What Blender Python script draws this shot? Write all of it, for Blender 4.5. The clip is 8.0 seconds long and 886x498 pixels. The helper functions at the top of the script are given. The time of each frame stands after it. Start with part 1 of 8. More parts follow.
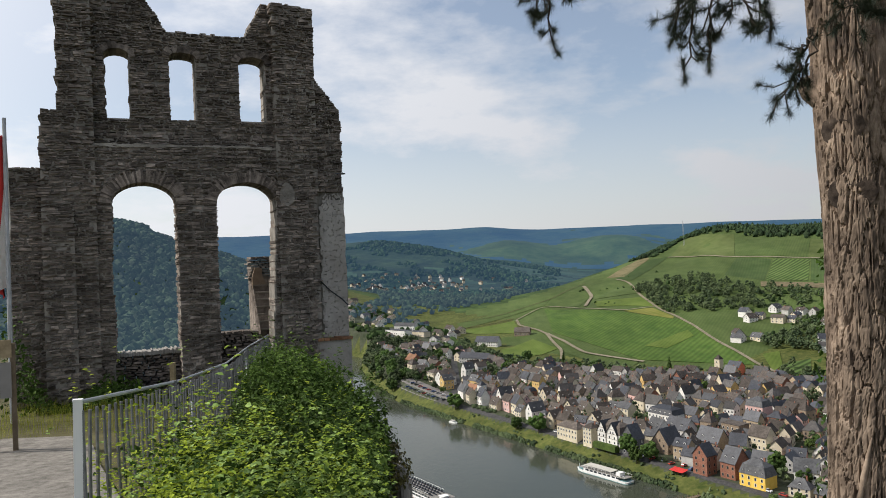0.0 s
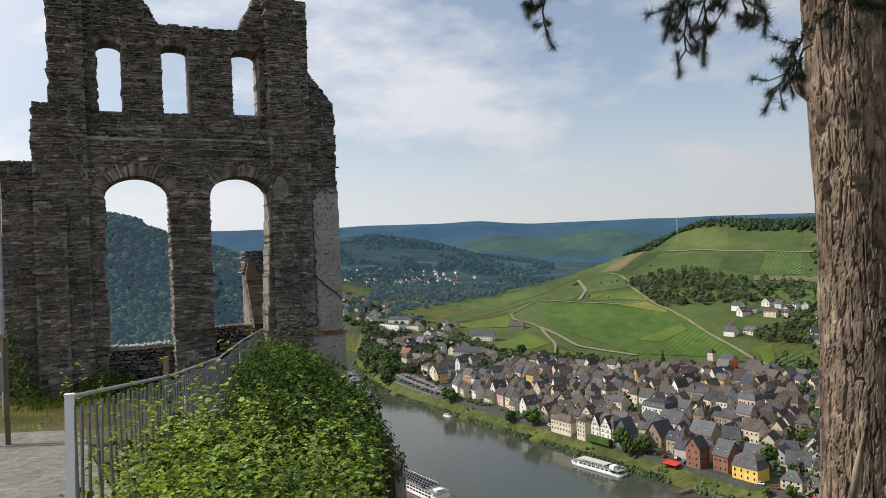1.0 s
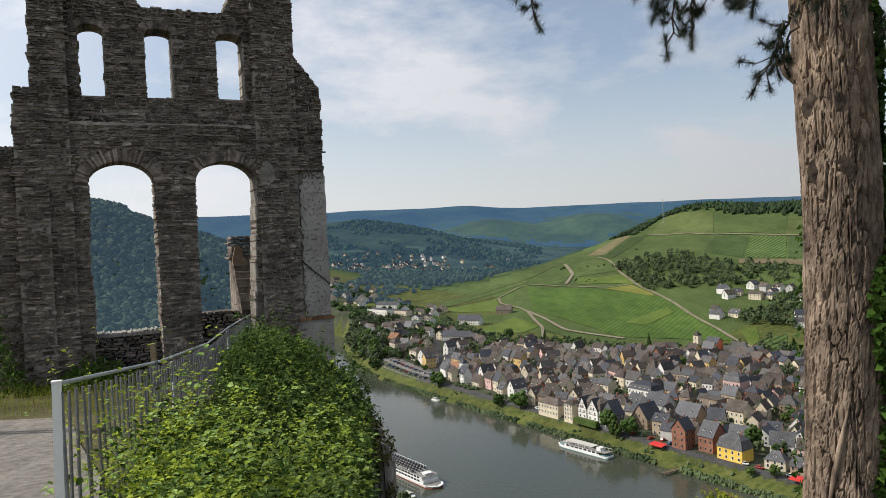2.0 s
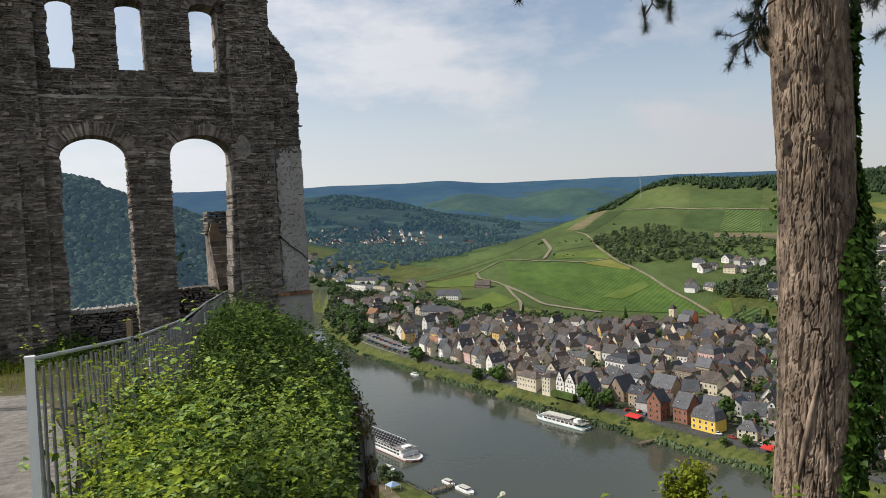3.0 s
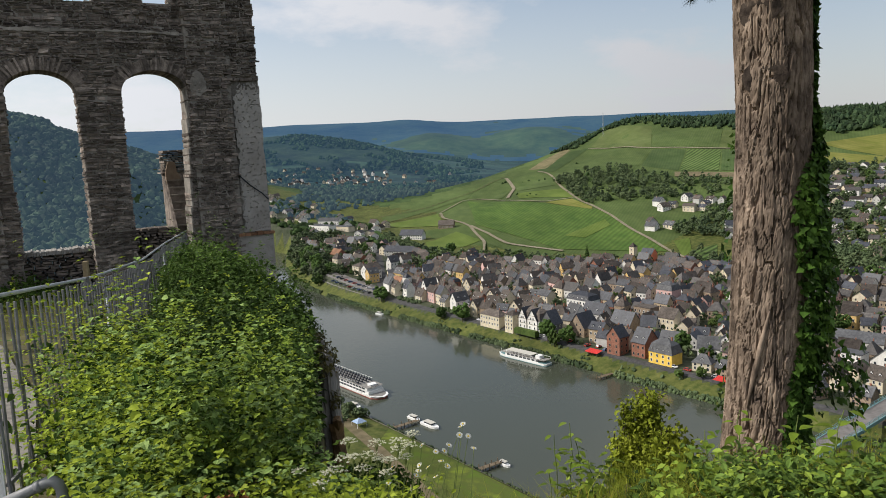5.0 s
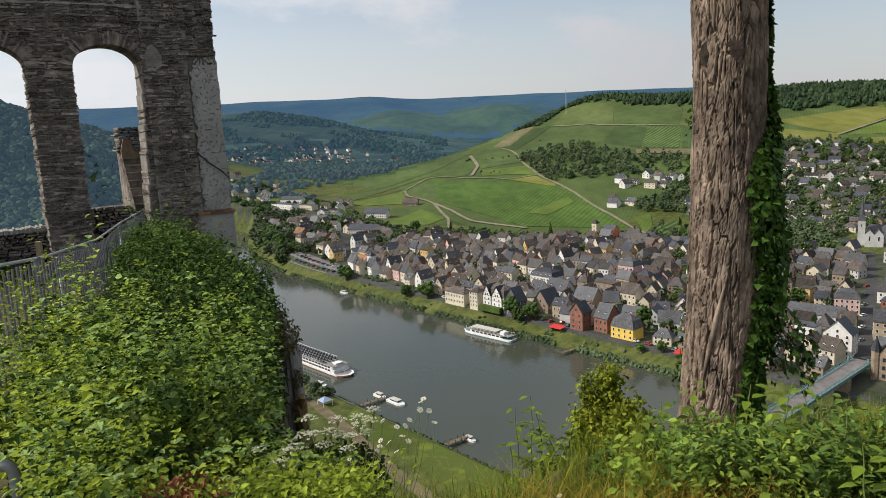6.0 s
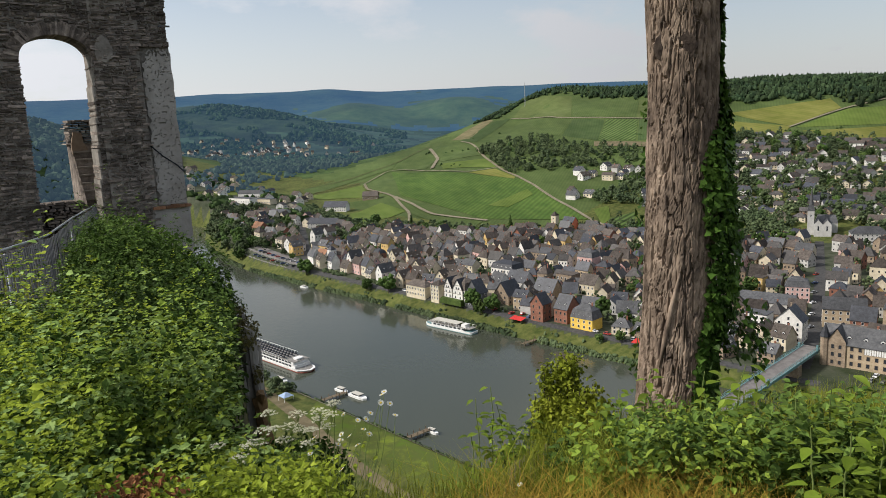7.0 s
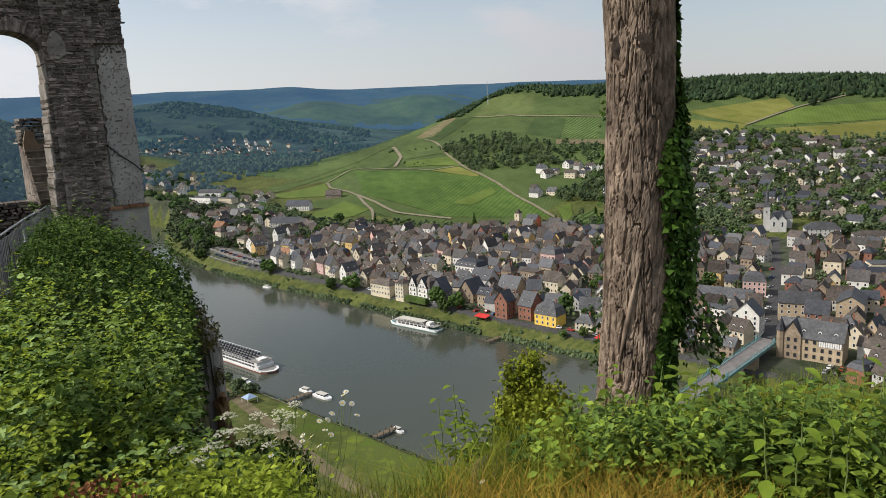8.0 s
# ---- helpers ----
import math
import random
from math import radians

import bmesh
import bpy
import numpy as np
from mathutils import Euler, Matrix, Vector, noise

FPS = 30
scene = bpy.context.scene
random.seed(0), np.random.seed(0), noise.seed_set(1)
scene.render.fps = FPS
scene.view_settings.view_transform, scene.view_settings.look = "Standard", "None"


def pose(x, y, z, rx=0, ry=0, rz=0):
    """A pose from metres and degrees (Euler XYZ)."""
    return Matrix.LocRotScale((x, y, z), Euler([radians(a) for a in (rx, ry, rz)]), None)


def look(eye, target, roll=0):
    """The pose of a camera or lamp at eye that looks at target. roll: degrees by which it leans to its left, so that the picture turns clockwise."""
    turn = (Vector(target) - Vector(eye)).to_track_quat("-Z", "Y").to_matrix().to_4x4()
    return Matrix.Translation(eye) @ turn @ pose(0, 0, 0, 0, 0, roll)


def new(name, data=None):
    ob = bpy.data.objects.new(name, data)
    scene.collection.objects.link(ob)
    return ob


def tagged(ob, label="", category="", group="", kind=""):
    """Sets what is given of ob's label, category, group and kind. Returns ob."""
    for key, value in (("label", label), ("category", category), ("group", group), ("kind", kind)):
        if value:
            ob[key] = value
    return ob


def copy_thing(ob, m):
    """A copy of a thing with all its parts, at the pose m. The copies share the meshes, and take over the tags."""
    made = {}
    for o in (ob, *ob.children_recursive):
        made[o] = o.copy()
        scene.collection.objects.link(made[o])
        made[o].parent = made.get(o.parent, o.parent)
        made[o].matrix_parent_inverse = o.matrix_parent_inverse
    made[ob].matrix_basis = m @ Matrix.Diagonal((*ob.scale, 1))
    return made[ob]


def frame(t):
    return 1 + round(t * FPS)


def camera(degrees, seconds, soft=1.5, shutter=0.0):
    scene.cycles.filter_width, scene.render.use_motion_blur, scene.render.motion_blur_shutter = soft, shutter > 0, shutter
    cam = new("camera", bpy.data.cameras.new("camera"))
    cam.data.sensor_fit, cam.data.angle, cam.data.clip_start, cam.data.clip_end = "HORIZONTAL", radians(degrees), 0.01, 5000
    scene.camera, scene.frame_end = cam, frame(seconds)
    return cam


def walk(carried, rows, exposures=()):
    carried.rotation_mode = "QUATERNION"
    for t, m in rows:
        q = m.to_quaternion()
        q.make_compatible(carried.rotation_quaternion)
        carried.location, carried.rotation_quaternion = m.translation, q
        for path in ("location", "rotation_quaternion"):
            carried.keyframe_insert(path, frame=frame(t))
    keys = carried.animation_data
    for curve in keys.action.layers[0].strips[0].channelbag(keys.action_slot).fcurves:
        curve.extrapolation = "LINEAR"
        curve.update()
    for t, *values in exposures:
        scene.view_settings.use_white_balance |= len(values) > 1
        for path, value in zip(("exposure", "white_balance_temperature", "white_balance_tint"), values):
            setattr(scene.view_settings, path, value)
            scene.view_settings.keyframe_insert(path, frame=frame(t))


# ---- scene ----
cam = camera(62.65, 8.0, soft=0.9)
ROWS = [
    (0.0, -0.000, 0.000, 1.700, 90.60, 2.30, 0.02),
    (0.5, 0.001, 0.006, 1.697, 90.31, 2.38, -0.20),
    (1.0, 0.002, 0.013, 1.699, 90.11, 2.29, -0.43),
    (1.5, -0.005, 0.015, 1.699, 89.64, 2.44, -0.88),
    (3.0, -0.003, 0.028, 1.683, 86.84, 2.71, -3.12),
    (3.5, 0.004, 0.032, 1.678, 85.75, 2.91, -4.15),
    (4.0, 0.005, 0.027, 1.669, 84.57, 3.12, -4.43),
    (4.5, 0.007, 0.035, 1.664, 83.25, 2.94, -5.06),
    (6.0, 0.039, 0.053, 1.643, 80.10, 2.82, -8.83),
    (6.5, 0.045, 0.053, 1.641, 79.65, 2.77, -10.71),
    (7.0, 0.045, 0.047, 1.641, 79.40, 2.81, -11.97),
    (7.5, 0.047, 0.048, 1.641, 79.23, 2.76, -13.36),
    (8.0, 0.060, 0.042, 1.644, 79.12, 2.76, -14.83),
]
walk(cam, [(t, pose(x, y, z, rx, ry, rz)) for t, x, y, z, rx, ry, rz in ROWS], exposures=[(0.0, -0.20), (4.5, -0.24), (8.0, -0.22)])

# ---- sky and sun ----
SUN_AZ, SUN_EL = -86.0, 38.0          # degrees right of straight ahead, above the horizon
sky = bpy.data.worlds.new("sky")
scene.world = sky
sky.use_nodes = True
wn, wl = sky.node_tree.nodes, sky.node_tree.links
wn.clear()
w_out = wn.new("ShaderNodeOutputWorld")
w_bg = wn.new("ShaderNodeBackground")
w_sky = wn.new("ShaderNodeTexSky")
w_sky.sky_type, w_sky.sun_disc = "NISHITA", False
w_sky.sun_elevation, w_sky.sun_rotation = radians(SUN_EL), radians(SUN_AZ)
w_sky.air_density, w_sky.dust_density, w_sky.ozone_density = 1.0, 0.6, 1.5
w_co = wn.new("ShaderNodeTexCoord")
w_map = wn.new("ShaderNodeMapping")
w_map.inputs["Scale"].default_value = (1.5, 1.5, 3.6)
w_noise = wn.new("ShaderNodeTexNoise")
w_noise.inputs["Scale"].default_value, w_noise.inputs["Detail"].default_value = 2.1, 8.0
w_noise.inputs["Roughness"].default_value = 0.60
w_ramp = wn.new("ShaderNodeValToRGB")
w_ramp.color_ramp.elements[0].position, w_ramp.color_ramp.elements[1].position = 0.42, 0.62
w_ramp.color_ramp.elements[0].color, w_ramp.color_ramp.elements[1].color = (0.22, 0.22, 0.22, 1), (0.96, 0.96, 0.96, 1)
w_cloud = wn.new("ShaderNodeRGB")
w_cloud.outputs[0].default_value = (7.8, 7.95, 8.4, 1)
# thin cloud glows brighter towards the veiled sun
w_dot = wn.new("ShaderNodeVectorMath")
w_dot.operation = "DOT_PRODUCT"
w_dot.inputs[1].default_value = (math.sin(radians(SUN_AZ)) * math.cos(radians(SUN_EL)), math.cos(radians(SUN_AZ)) * math.cos(radians(SUN_EL)), math.sin(radians(SUN_EL)))
w_near = wn.new("ShaderNodeMapRange")
w_near.inputs["From Min"].default_value, w_near.inputs["From Max"].default_value = -0.3, 0.80
w_near.inputs["To Min"].default_value, w_near.inputs["To Max"].default_value = 0.95, 1.75
w_veil = wn.new("ShaderNodeVectorMath")
w_veil.operation = "SCALE"
wl.new(w_co.outputs["Generated"], w_dot.inputs[0])
wl.new(w_dot.outputs["Value"], w_near.inputs["Value"])
wl.new(w_cloud.outputs[0], w_veil.inputs[0])
wl.new(w_near.outputs[0], w_veil.inputs["Scale"])
w_mix = wn.new("ShaderNodeMix")
w_mix.data_type = "RGBA"
wl.new(w_co.outputs["Generated"], w_map.inputs["Vector"])
wl.new(w_map.outputs[0], w_noise.inputs["Vector"])
wl.new(w_noise.outputs["Fac"], w_ramp.inputs["Fac"])
w_sep = wn.new("ShaderNodeSeparateXYZ")
w_low = wn.new("ShaderNodeMapRange")
w_low.inputs["From Min"].default_value, w_low.inputs["From Max"].default_value = 0.0, 0.30
w_low.inputs["To Min"].default_value, w_low.inputs["To Max"].default_value = 0.90, 0.0
w_max = wn.new("ShaderNodeMath")
w_max.operation = "MAXIMUM"
wl.new(w_co.outputs["Generated"], w_sep.inputs[0])
wl.new(w_sep.outputs["Z"], w_low.inputs["Value"])
wl.new(w_ramp.outputs["Color"], w_max.inputs[0])
wl.new(w_low.outputs[0], w_max.inputs[1])
w_thick = wn.new("ShaderNodeMapRange")
w_thick.inputs["From Min"].default_value, w_thick.inputs["From Max"].default_value = 0.25, 0.75
w_thick.inputs["To Min"].default_value, w_thick.inputs["To Max"].default_value = 0.0, 0.95
w_max2 = wn.new("ShaderNodeMath")
w_max2.operation = "MAXIMUM"
wl.new(w_dot.outputs["Value"], w_thick.inputs["Value"])
wl.new(w_max.outputs[0], w_max2.inputs[0])
wl.new(w_thick.outputs[0], w_max2.inputs[1])
wl.new(w_max2.outputs[0], w_mix.inputs["Factor"])
w_blue = wn.new("ShaderNodeVectorMath")
w_blue.operation = "SCALE"
w_blue.inputs["Scale"].default_value = 1.6
wl.new(w_sky.outputs[0], w_blue.inputs[0])
wl.new(w_blue.outputs[0], w_mix.inputs["A"])
wl.new(w_veil.outputs[0], w_mix.inputs["B"])
wl.new(w_mix.outputs["Result"], w_bg.inputs["Color"])
w_bg.inputs["Strength"].default_value = 0.086
wl.new(w_bg.outputs[0], w_out.inputs[0])

sun = new("sun", bpy.data.lights.new("sun", "SUN"))
sun.data.energy, sun.data.angle, sun.data.color = 5.0, radians(1.2), (1.0, 0.94, 0.86)
sa, se = radians(SUN_AZ), radians(SUN_EL)
sun.matrix_world = look((0, 0, 60), (-60 * math.sin(sa) * math.cos(se), -60 * math.cos(sa) * math.cos(se), 60 - 60 * math.sin(se)))

# ---- materials ----
def mat(name, c1, c2, scale=4.0, rough=0.85, bump=0.3, bscale=None, metal=0.0, c3=None, stain=0.0, rand=0.0, stretch=(1, 1, 1), island=False, glow=None, trans=0.0):
    """Two-scale noise colour with bump. rand varies the value from piece to piece."""
    m = bpy.data.materials.new(name)
    m.use_nodes = True
    n, l = m.node_tree.nodes, m.node_tree.links
    b = n["Principled BSDF"]
    b.inputs["Roughness"].default_value, b.inputs["Metallic"].default_value = rough, metal
    b.inputs["Specular IOR Level"].default_value = 0.12 if rough >= 0.8 else 0.07 if trans else 0.35
    co = n.new("ShaderNodeTexCoord")
    mp = n.new("ShaderNodeMapping")
    mp.inputs["Scale"].default_value = stretch
    l.new(co.outputs["Object"], mp.inputs["Vector"])
    n1 = n.new("ShaderNodeTexNoise")
    n1.inputs["Scale"].default_value, n1.inputs["Detail"].default_value, n1.inputs["Roughness"].default_value = scale, 6.0, 0.65
    l.new(mp.outputs[0], n1.inputs["Vector"])
    ramp = n.new("ShaderNodeValToRGB")
    e = ramp.color_ramp.elements
    e[0].position, e[1].position = 0.32, 0.68
    e[0].color, e[1].color = (*c1, 1), (*c2, 1)
    if c3:
        x = e.new(0.5)
        x.color = (*c3, 1)
    l.new(n1.outputs["Fac"], ramp.inputs["Fac"])
    out = ramp.outputs["Color"]
    n2 = n.new("ShaderNodeTexNoise")
    n2.inputs["Scale"].default_value, n2.inputs["Detail"].default_value = scale * 0.17, 3.0
    l.new(mp.outputs[0], n2.inputs["Vector"])
    hsv = n.new("ShaderNodeHueSaturation")
    mr = n.new("ShaderNodeMapRange")
    mr.inputs["From Min"].default_value, mr.inputs["From Max"].default_value = 0.3, 0.7
    mr.inputs["To Min"].default_value, mr.inputs["To Max"].default_value = 1 - stain, 1 + stain
    l.new(n2.outputs["Fac"], mr.inputs["Value"])
    val = mr.outputs[0]
    if rand:
        if island:
            src = n.new("ShaderNodeNewGeometry").outputs["Random Per Island"]
        else:
            src = n.new("ShaderNodeObjectInfo").outputs["Random"]
        rr = n.new("ShaderNodeMapRange")
        rr.inputs["To Min"].default_value, rr.inputs["To Max"].default_value = 1 - rand, 1 + rand
        l.new(src, rr.inputs["Value"])
        mul = n.new("ShaderNodeMath")
        mul.operation = "MULTIPLY"
        l.new(val, mul.inputs[0])
        l.new(rr.outputs[0], mul.inputs[1])
        val = mul.outputs[0]
    l.new(val, hsv.inputs["Value"])
    l.new(out, hsv.inputs["Color"])
    l.new(hsv.outputs[0], b.inputs["Base Color"])
    if bump:
        bn = n.new("ShaderNodeTexNoise")
        bn.inputs["Scale"].default_value, bn.inputs["Detail"].default_value = bscale or scale * 3, 5.0
        l.new(mp.outputs[0], bn.inputs["Vector"])
        bp = n.new("ShaderNodeBump")
        bp.inputs["Strength"].default_value, bp.inputs["Distance"].default_value = bump, 0.3 / (bscale or scale * 3)
        l.new(bn.outputs["Fac"], bp.inputs["Height"])
        l.new(bp.outputs[0], b.inputs["Normal"])
    if glow:
        b.inputs["Emission Color"].default_value, b.inputs["Emission Strength"].default_value = (*glow, 1), 1.0
    if trans:
        tl = n.new("ShaderNodeBsdfTranslucent")
        l.new(hsv.outputs[0], tl.inputs["Color"])
        mx = n.new("ShaderNodeMixShader")
        mx.inputs[0].default_value = trans
        l.new(b.outputs[0], mx.inputs[1])
        l.new(tl.outputs[0], mx.inputs[2])
        l.new(mx.outputs[0], n["Material Output"].inputs[0])
    return m


M_FOREST = mat("forest", (0.018, 0.036, 0.012), (0.06, 0.095, 0.028), 0.035, 0.9, 0.8, 0.12, stain=0.3)
# far hills: aerial haze is put in as a faint blue emission
M_FARWOOD = mat("distant_woodland_haze_glow", (0.005, 0.013, 0.007), (0.026, 0.042, 0.016), 0.010, 0.95, 0.6, 0.03, stain=0.6, glow=(0.018, 0.044, 0.086))
M_FARFIELD = mat("distant_fields_haze_glow", (0.014, 0.030, 0.010), (0.042, 0.062, 0.022), 0.014, 0.95, 0.2, stain=0.5, glow=(0.028, 0.066, 0.108))
M_RIDGE = mat("distant_ridge_haze_glow", (0.006, 0.018, 0.012), (0.026, 0.045, 0.022), 0.006, 0.95, 0.5, 0.02, stain=0.4, glow=(0.030, 0.084, 0.192))
# leaves of the remoter woods glow bluish in place of haze
M_FARTREE = mat("woodland_leaves_haze_glow", (0.012, 0.024, 0.013), (0.042, 0.062, 0.030), 0.05, 0.85, 0.3, 1.0, rand=0.45, island=True, stain=0.4, glow=(0.030, 0.052, 0.080))
M_HAZEWOOD = mat("far_leaves_haze_glow", (0.006, 0.016, 0.009), (0.030, 0.050, 0.020), 0.02, 0.9, 0.0, rand=0.5, island=True, stain=0.5, glow=(0.024, 0.052, 0.084))
M_GRASS = mat("grass", (0.036, 0.056, 0.012), (0.115, 0.120, 0.036), 0.25, 0.9, 0.6, 3.0, stain=0.25)
M_TOWN = mat("town_ground", (0.030, 0.042, 0.018), (0.080, 0.085, 0.060), 0.12, 0.9, 0.2, stain=0.2)
M_ASPHALT = mat("asphalt", (0.042, 0.042, 0.0441), (0.084, 0.0819, 0.0791), 0.6, 0.85, 0.2, stain=0.15)
M_PAVE = mat("pale_paving", (0.13, 0.122, 0.115), (0.22, 0.205, 0.195), 0.4, 0.9, 0.1, stain=0.12)
M_PATH = mat("gravel_path", (0.13, 0.12, 0.105), (0.27, 0.25, 0.22), 9.0, 0.95, 0.8, 40, stain=0.15)
M_SOIL = mat("soil", (0.05, 0.045, 0.025), (0.12, 0.11, 0.05), 1.5, 0.95, 0.8, 8, stain=0.3)
M_ROCK = mat("slate_rock", (0.085, 0.082, 0.078), (0.46, 0.43, 0.385), 5.0, 0.8, 1.0, 7, stain=0.35, stretch=(1, 1, 0.22))
M_ROCKRED = mat("iron_stained_rock", (0.075, 0.062, 0.050), (0.33, 0.20, 0.09), 4.0, 0.85, 1.0, 8, stain=0.3)
M_STONE = mat("slate_stone", (0.082, 0.069, 0.060), (0.255, 0.215, 0.182), 7.0, 0.85, 0.9, 30, stain=0.4, rand=0.55, island=True)
M_STONEP = mat("slate_stone_piece", (0.082, 0.069, 0.060), (0.255, 0.215, 0.182), 7.0, 0.85, 0.9, 30, stain=0.4, rand=0.55)
M_MORTAR = mat("old_mortar", (0.15, 0.138, 0.120), (0.33, 0.305, 0.268), 3.0, 0.95, 0.7, 14, stain=0.3)
M_PLASTER = mat("weathered_plaster", (0.25, 0.235, 0.21), (0.40, 0.38, 0.35), 1.3, 0.95, 0.5, 9, stain=0.2)
M_TREAD = mat("worn_tread", (0.13, 0.115, 0.095), (0.25, 0.22, 0.185), 4.0, 0.95, 0.6, 14, stain=0.3, rand=0.3)
M_TANPLASTER = mat("tan_plaster", (0.16, 0.118, 0.085), (0.27, 0.21, 0.155), 3.0, 0.95, 0.5, 12, stain=0.25)
M_BRICKCAP = mat("old_brick", (0.16, 0.08, 0.045), (0.30, 0.17, 0.10), 5, 0.9, 0.5, stain=0.3, rand=0.3)
M_GALV = mat("galvanised_steel", (0.30, 0.31, 0.32), (0.46, 0.47, 0.48), 6, 0.55, 0.15, metal=0.35, stain=0.15)
M_BARK = mat("pine_bark", (0.060, 0.046, 0.037), (0.33, 0.255, 0.192), 9, 0.95, 0.7, 60, stain=0.3, stretch=(1, 1, 0.55), c3=(0.170, 0.128, 0.096))
M_CUT = mat("sawn_wood", (0.22, 0.17, 0.10), (0.36, 0.29, 0.18), 12, 0.9, 0.3, stain=0.2)
M_TWIG = mat("twig_bark", (0.035, 0.028, 0.022), (0.085, 0.070, 0.055), 12, 0.9, 0.3)
M_NEEDLE = mat("pine_needles", (0.020, 0.030, 0.020), (0.055, 0.072, 0.048), 5, 0.7, 0.0, rand=0.3, island=True)
M_IVY = mat("ivy_leaf", (0.020, 0.050, 0.010), (0.082, 0.150, 0.026), 6, 0.42, 0.1, rand=0.45, island=True, trans=0.25)
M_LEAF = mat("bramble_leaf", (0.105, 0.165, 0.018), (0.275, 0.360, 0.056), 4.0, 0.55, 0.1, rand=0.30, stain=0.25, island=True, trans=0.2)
# dark shrub leaf, with shade among the growth also put into its colour
M_LEAFD = mat("shrub_leaf_with_shade", (0.020, 0.046, 0.008), (0.068, 0.112, 0.020), 4.0, 0.6, 0.1, rand=0.35, stain=0.3, island=True, trans=0.12)
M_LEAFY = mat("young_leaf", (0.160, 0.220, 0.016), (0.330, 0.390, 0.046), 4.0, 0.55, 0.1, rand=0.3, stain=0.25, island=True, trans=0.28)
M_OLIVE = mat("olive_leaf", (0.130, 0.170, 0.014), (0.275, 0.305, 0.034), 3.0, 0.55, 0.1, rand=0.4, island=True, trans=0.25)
# darkened copy of the bramble leaf, half shade painted into the tone
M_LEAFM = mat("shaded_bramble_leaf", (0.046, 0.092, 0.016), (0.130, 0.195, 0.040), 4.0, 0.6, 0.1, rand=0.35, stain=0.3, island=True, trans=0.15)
M_DRYLEAF = mat("dry_brown_leaf", (0.070, 0.070, 0.022), (0.190, 0.165, 0.060), 4.0, 0.7, 0.1, rand=0.4, stain=0.25, island=True, trans=0.1)
M_LEAFP = mat("matte_broad_leaf", (0.125, 0.200, 0.046), (0.270, 0.365, 0.115), 4.0, 0.6, 0.1, rand=0.25, stain=0.2, island=True, trans=0.15)
M_DEAD = mat("dead_leaf", (0.14, 0.055, 0.022), (0.32, 0.140, 0.060), 4.0, 0.8, 0.1, rand=0.4, island=True)
M_DRY = mat("dry_grass", (0.23, 0.150, 0.020), (0.42, 0.300, 0.055), 3.0, 0.85, 0.0, rand=0.35, island=True, trans=0.3)
M_BLADE = mat("grass_blade", (0.130, 0.165, 0.016), (0.290, 0.300, 0.045), 3.0, 0.7, 0.0, rand=0.35, island=True, trans=0.35)
M_PETAL = mat("white_petal", (0.70, 0.70, 0.64), (0.82, 0.82, 0.78), 6, 0.7, 0.0, trans=0.3)
M_UMBEL = mat("cream_umbel", (0.36, 0.36, 0.24), (0.54, 0.53, 0.40), 8, 0.8, 0.0, rand=0.25, island=True)
M_FLOWEYE = mat("yellow_flower_eye", (0.6, 0.42, 0.03), (0.75, 0.55, 0.05), 9, 0.8, 0.0)
M_WHITE = mat("white_paint", (0.66, 0.66, 0.64), (0.80, 0.80, 0.78), 0.8, 0.6, 0.05, stain=0.08)
M_DARK = mat("dark_glass", (0.015, 0.018, 0.022), (0.045, 0.05, 0.06), 1.5, 0.15, 0.0)
M_TEAL = mat("teal_paint", (0.10, 0.20, 0.21), (0.16, 0.29, 0.30), 1.0, 0.5, 0.0, stain=0.1)
M_RED = mat("red_fabric", (0.45, 0.03, 0.03), (0.60, 0.06, 0.05), 2, 0.8, 0.1, stain=0.1)
M_HULLRED = mat("red_hull_paint", (0.22, 0.04, 0.03), (0.30, 0.07, 0.05), 1, 0.5, 0.0)
M_DECK = mat("grey_deck", (0.19, 0.18, 0.165), (0.29, 0.28, 0.26), 1, 0.8, 0.0, stain=0.1)
M_TIMBER = mat("timber", (0.10, 0.075, 0.05), (0.20, 0.16, 0.11), 4, 0.9, 0.3, stain=0.2)
M_CROWN = mat("tree_leaves", (0.0224, 0.049, 0.0122), (0.0766, 0.1224, 0.0286), 0.5, 0.8, 0.3, 2.0, rand=0.35, stain=0.25)
M_CROWN2 = mat("light_tree_leaves", (0.035, 0.065, 0.015), (0.095, 0.135, 0.035), 0.5, 0.8, 0.3, 2.0, rand=0.3, stain=0.25)
M_WOODST = mat("woodland_leaves", (0.0156, 0.0352, 0.0117), (0.0586, 0.0929, 0.0274), 0.06, 0.85, 0.3, 1.0, rand=0.4, island=True, stain=0.3)


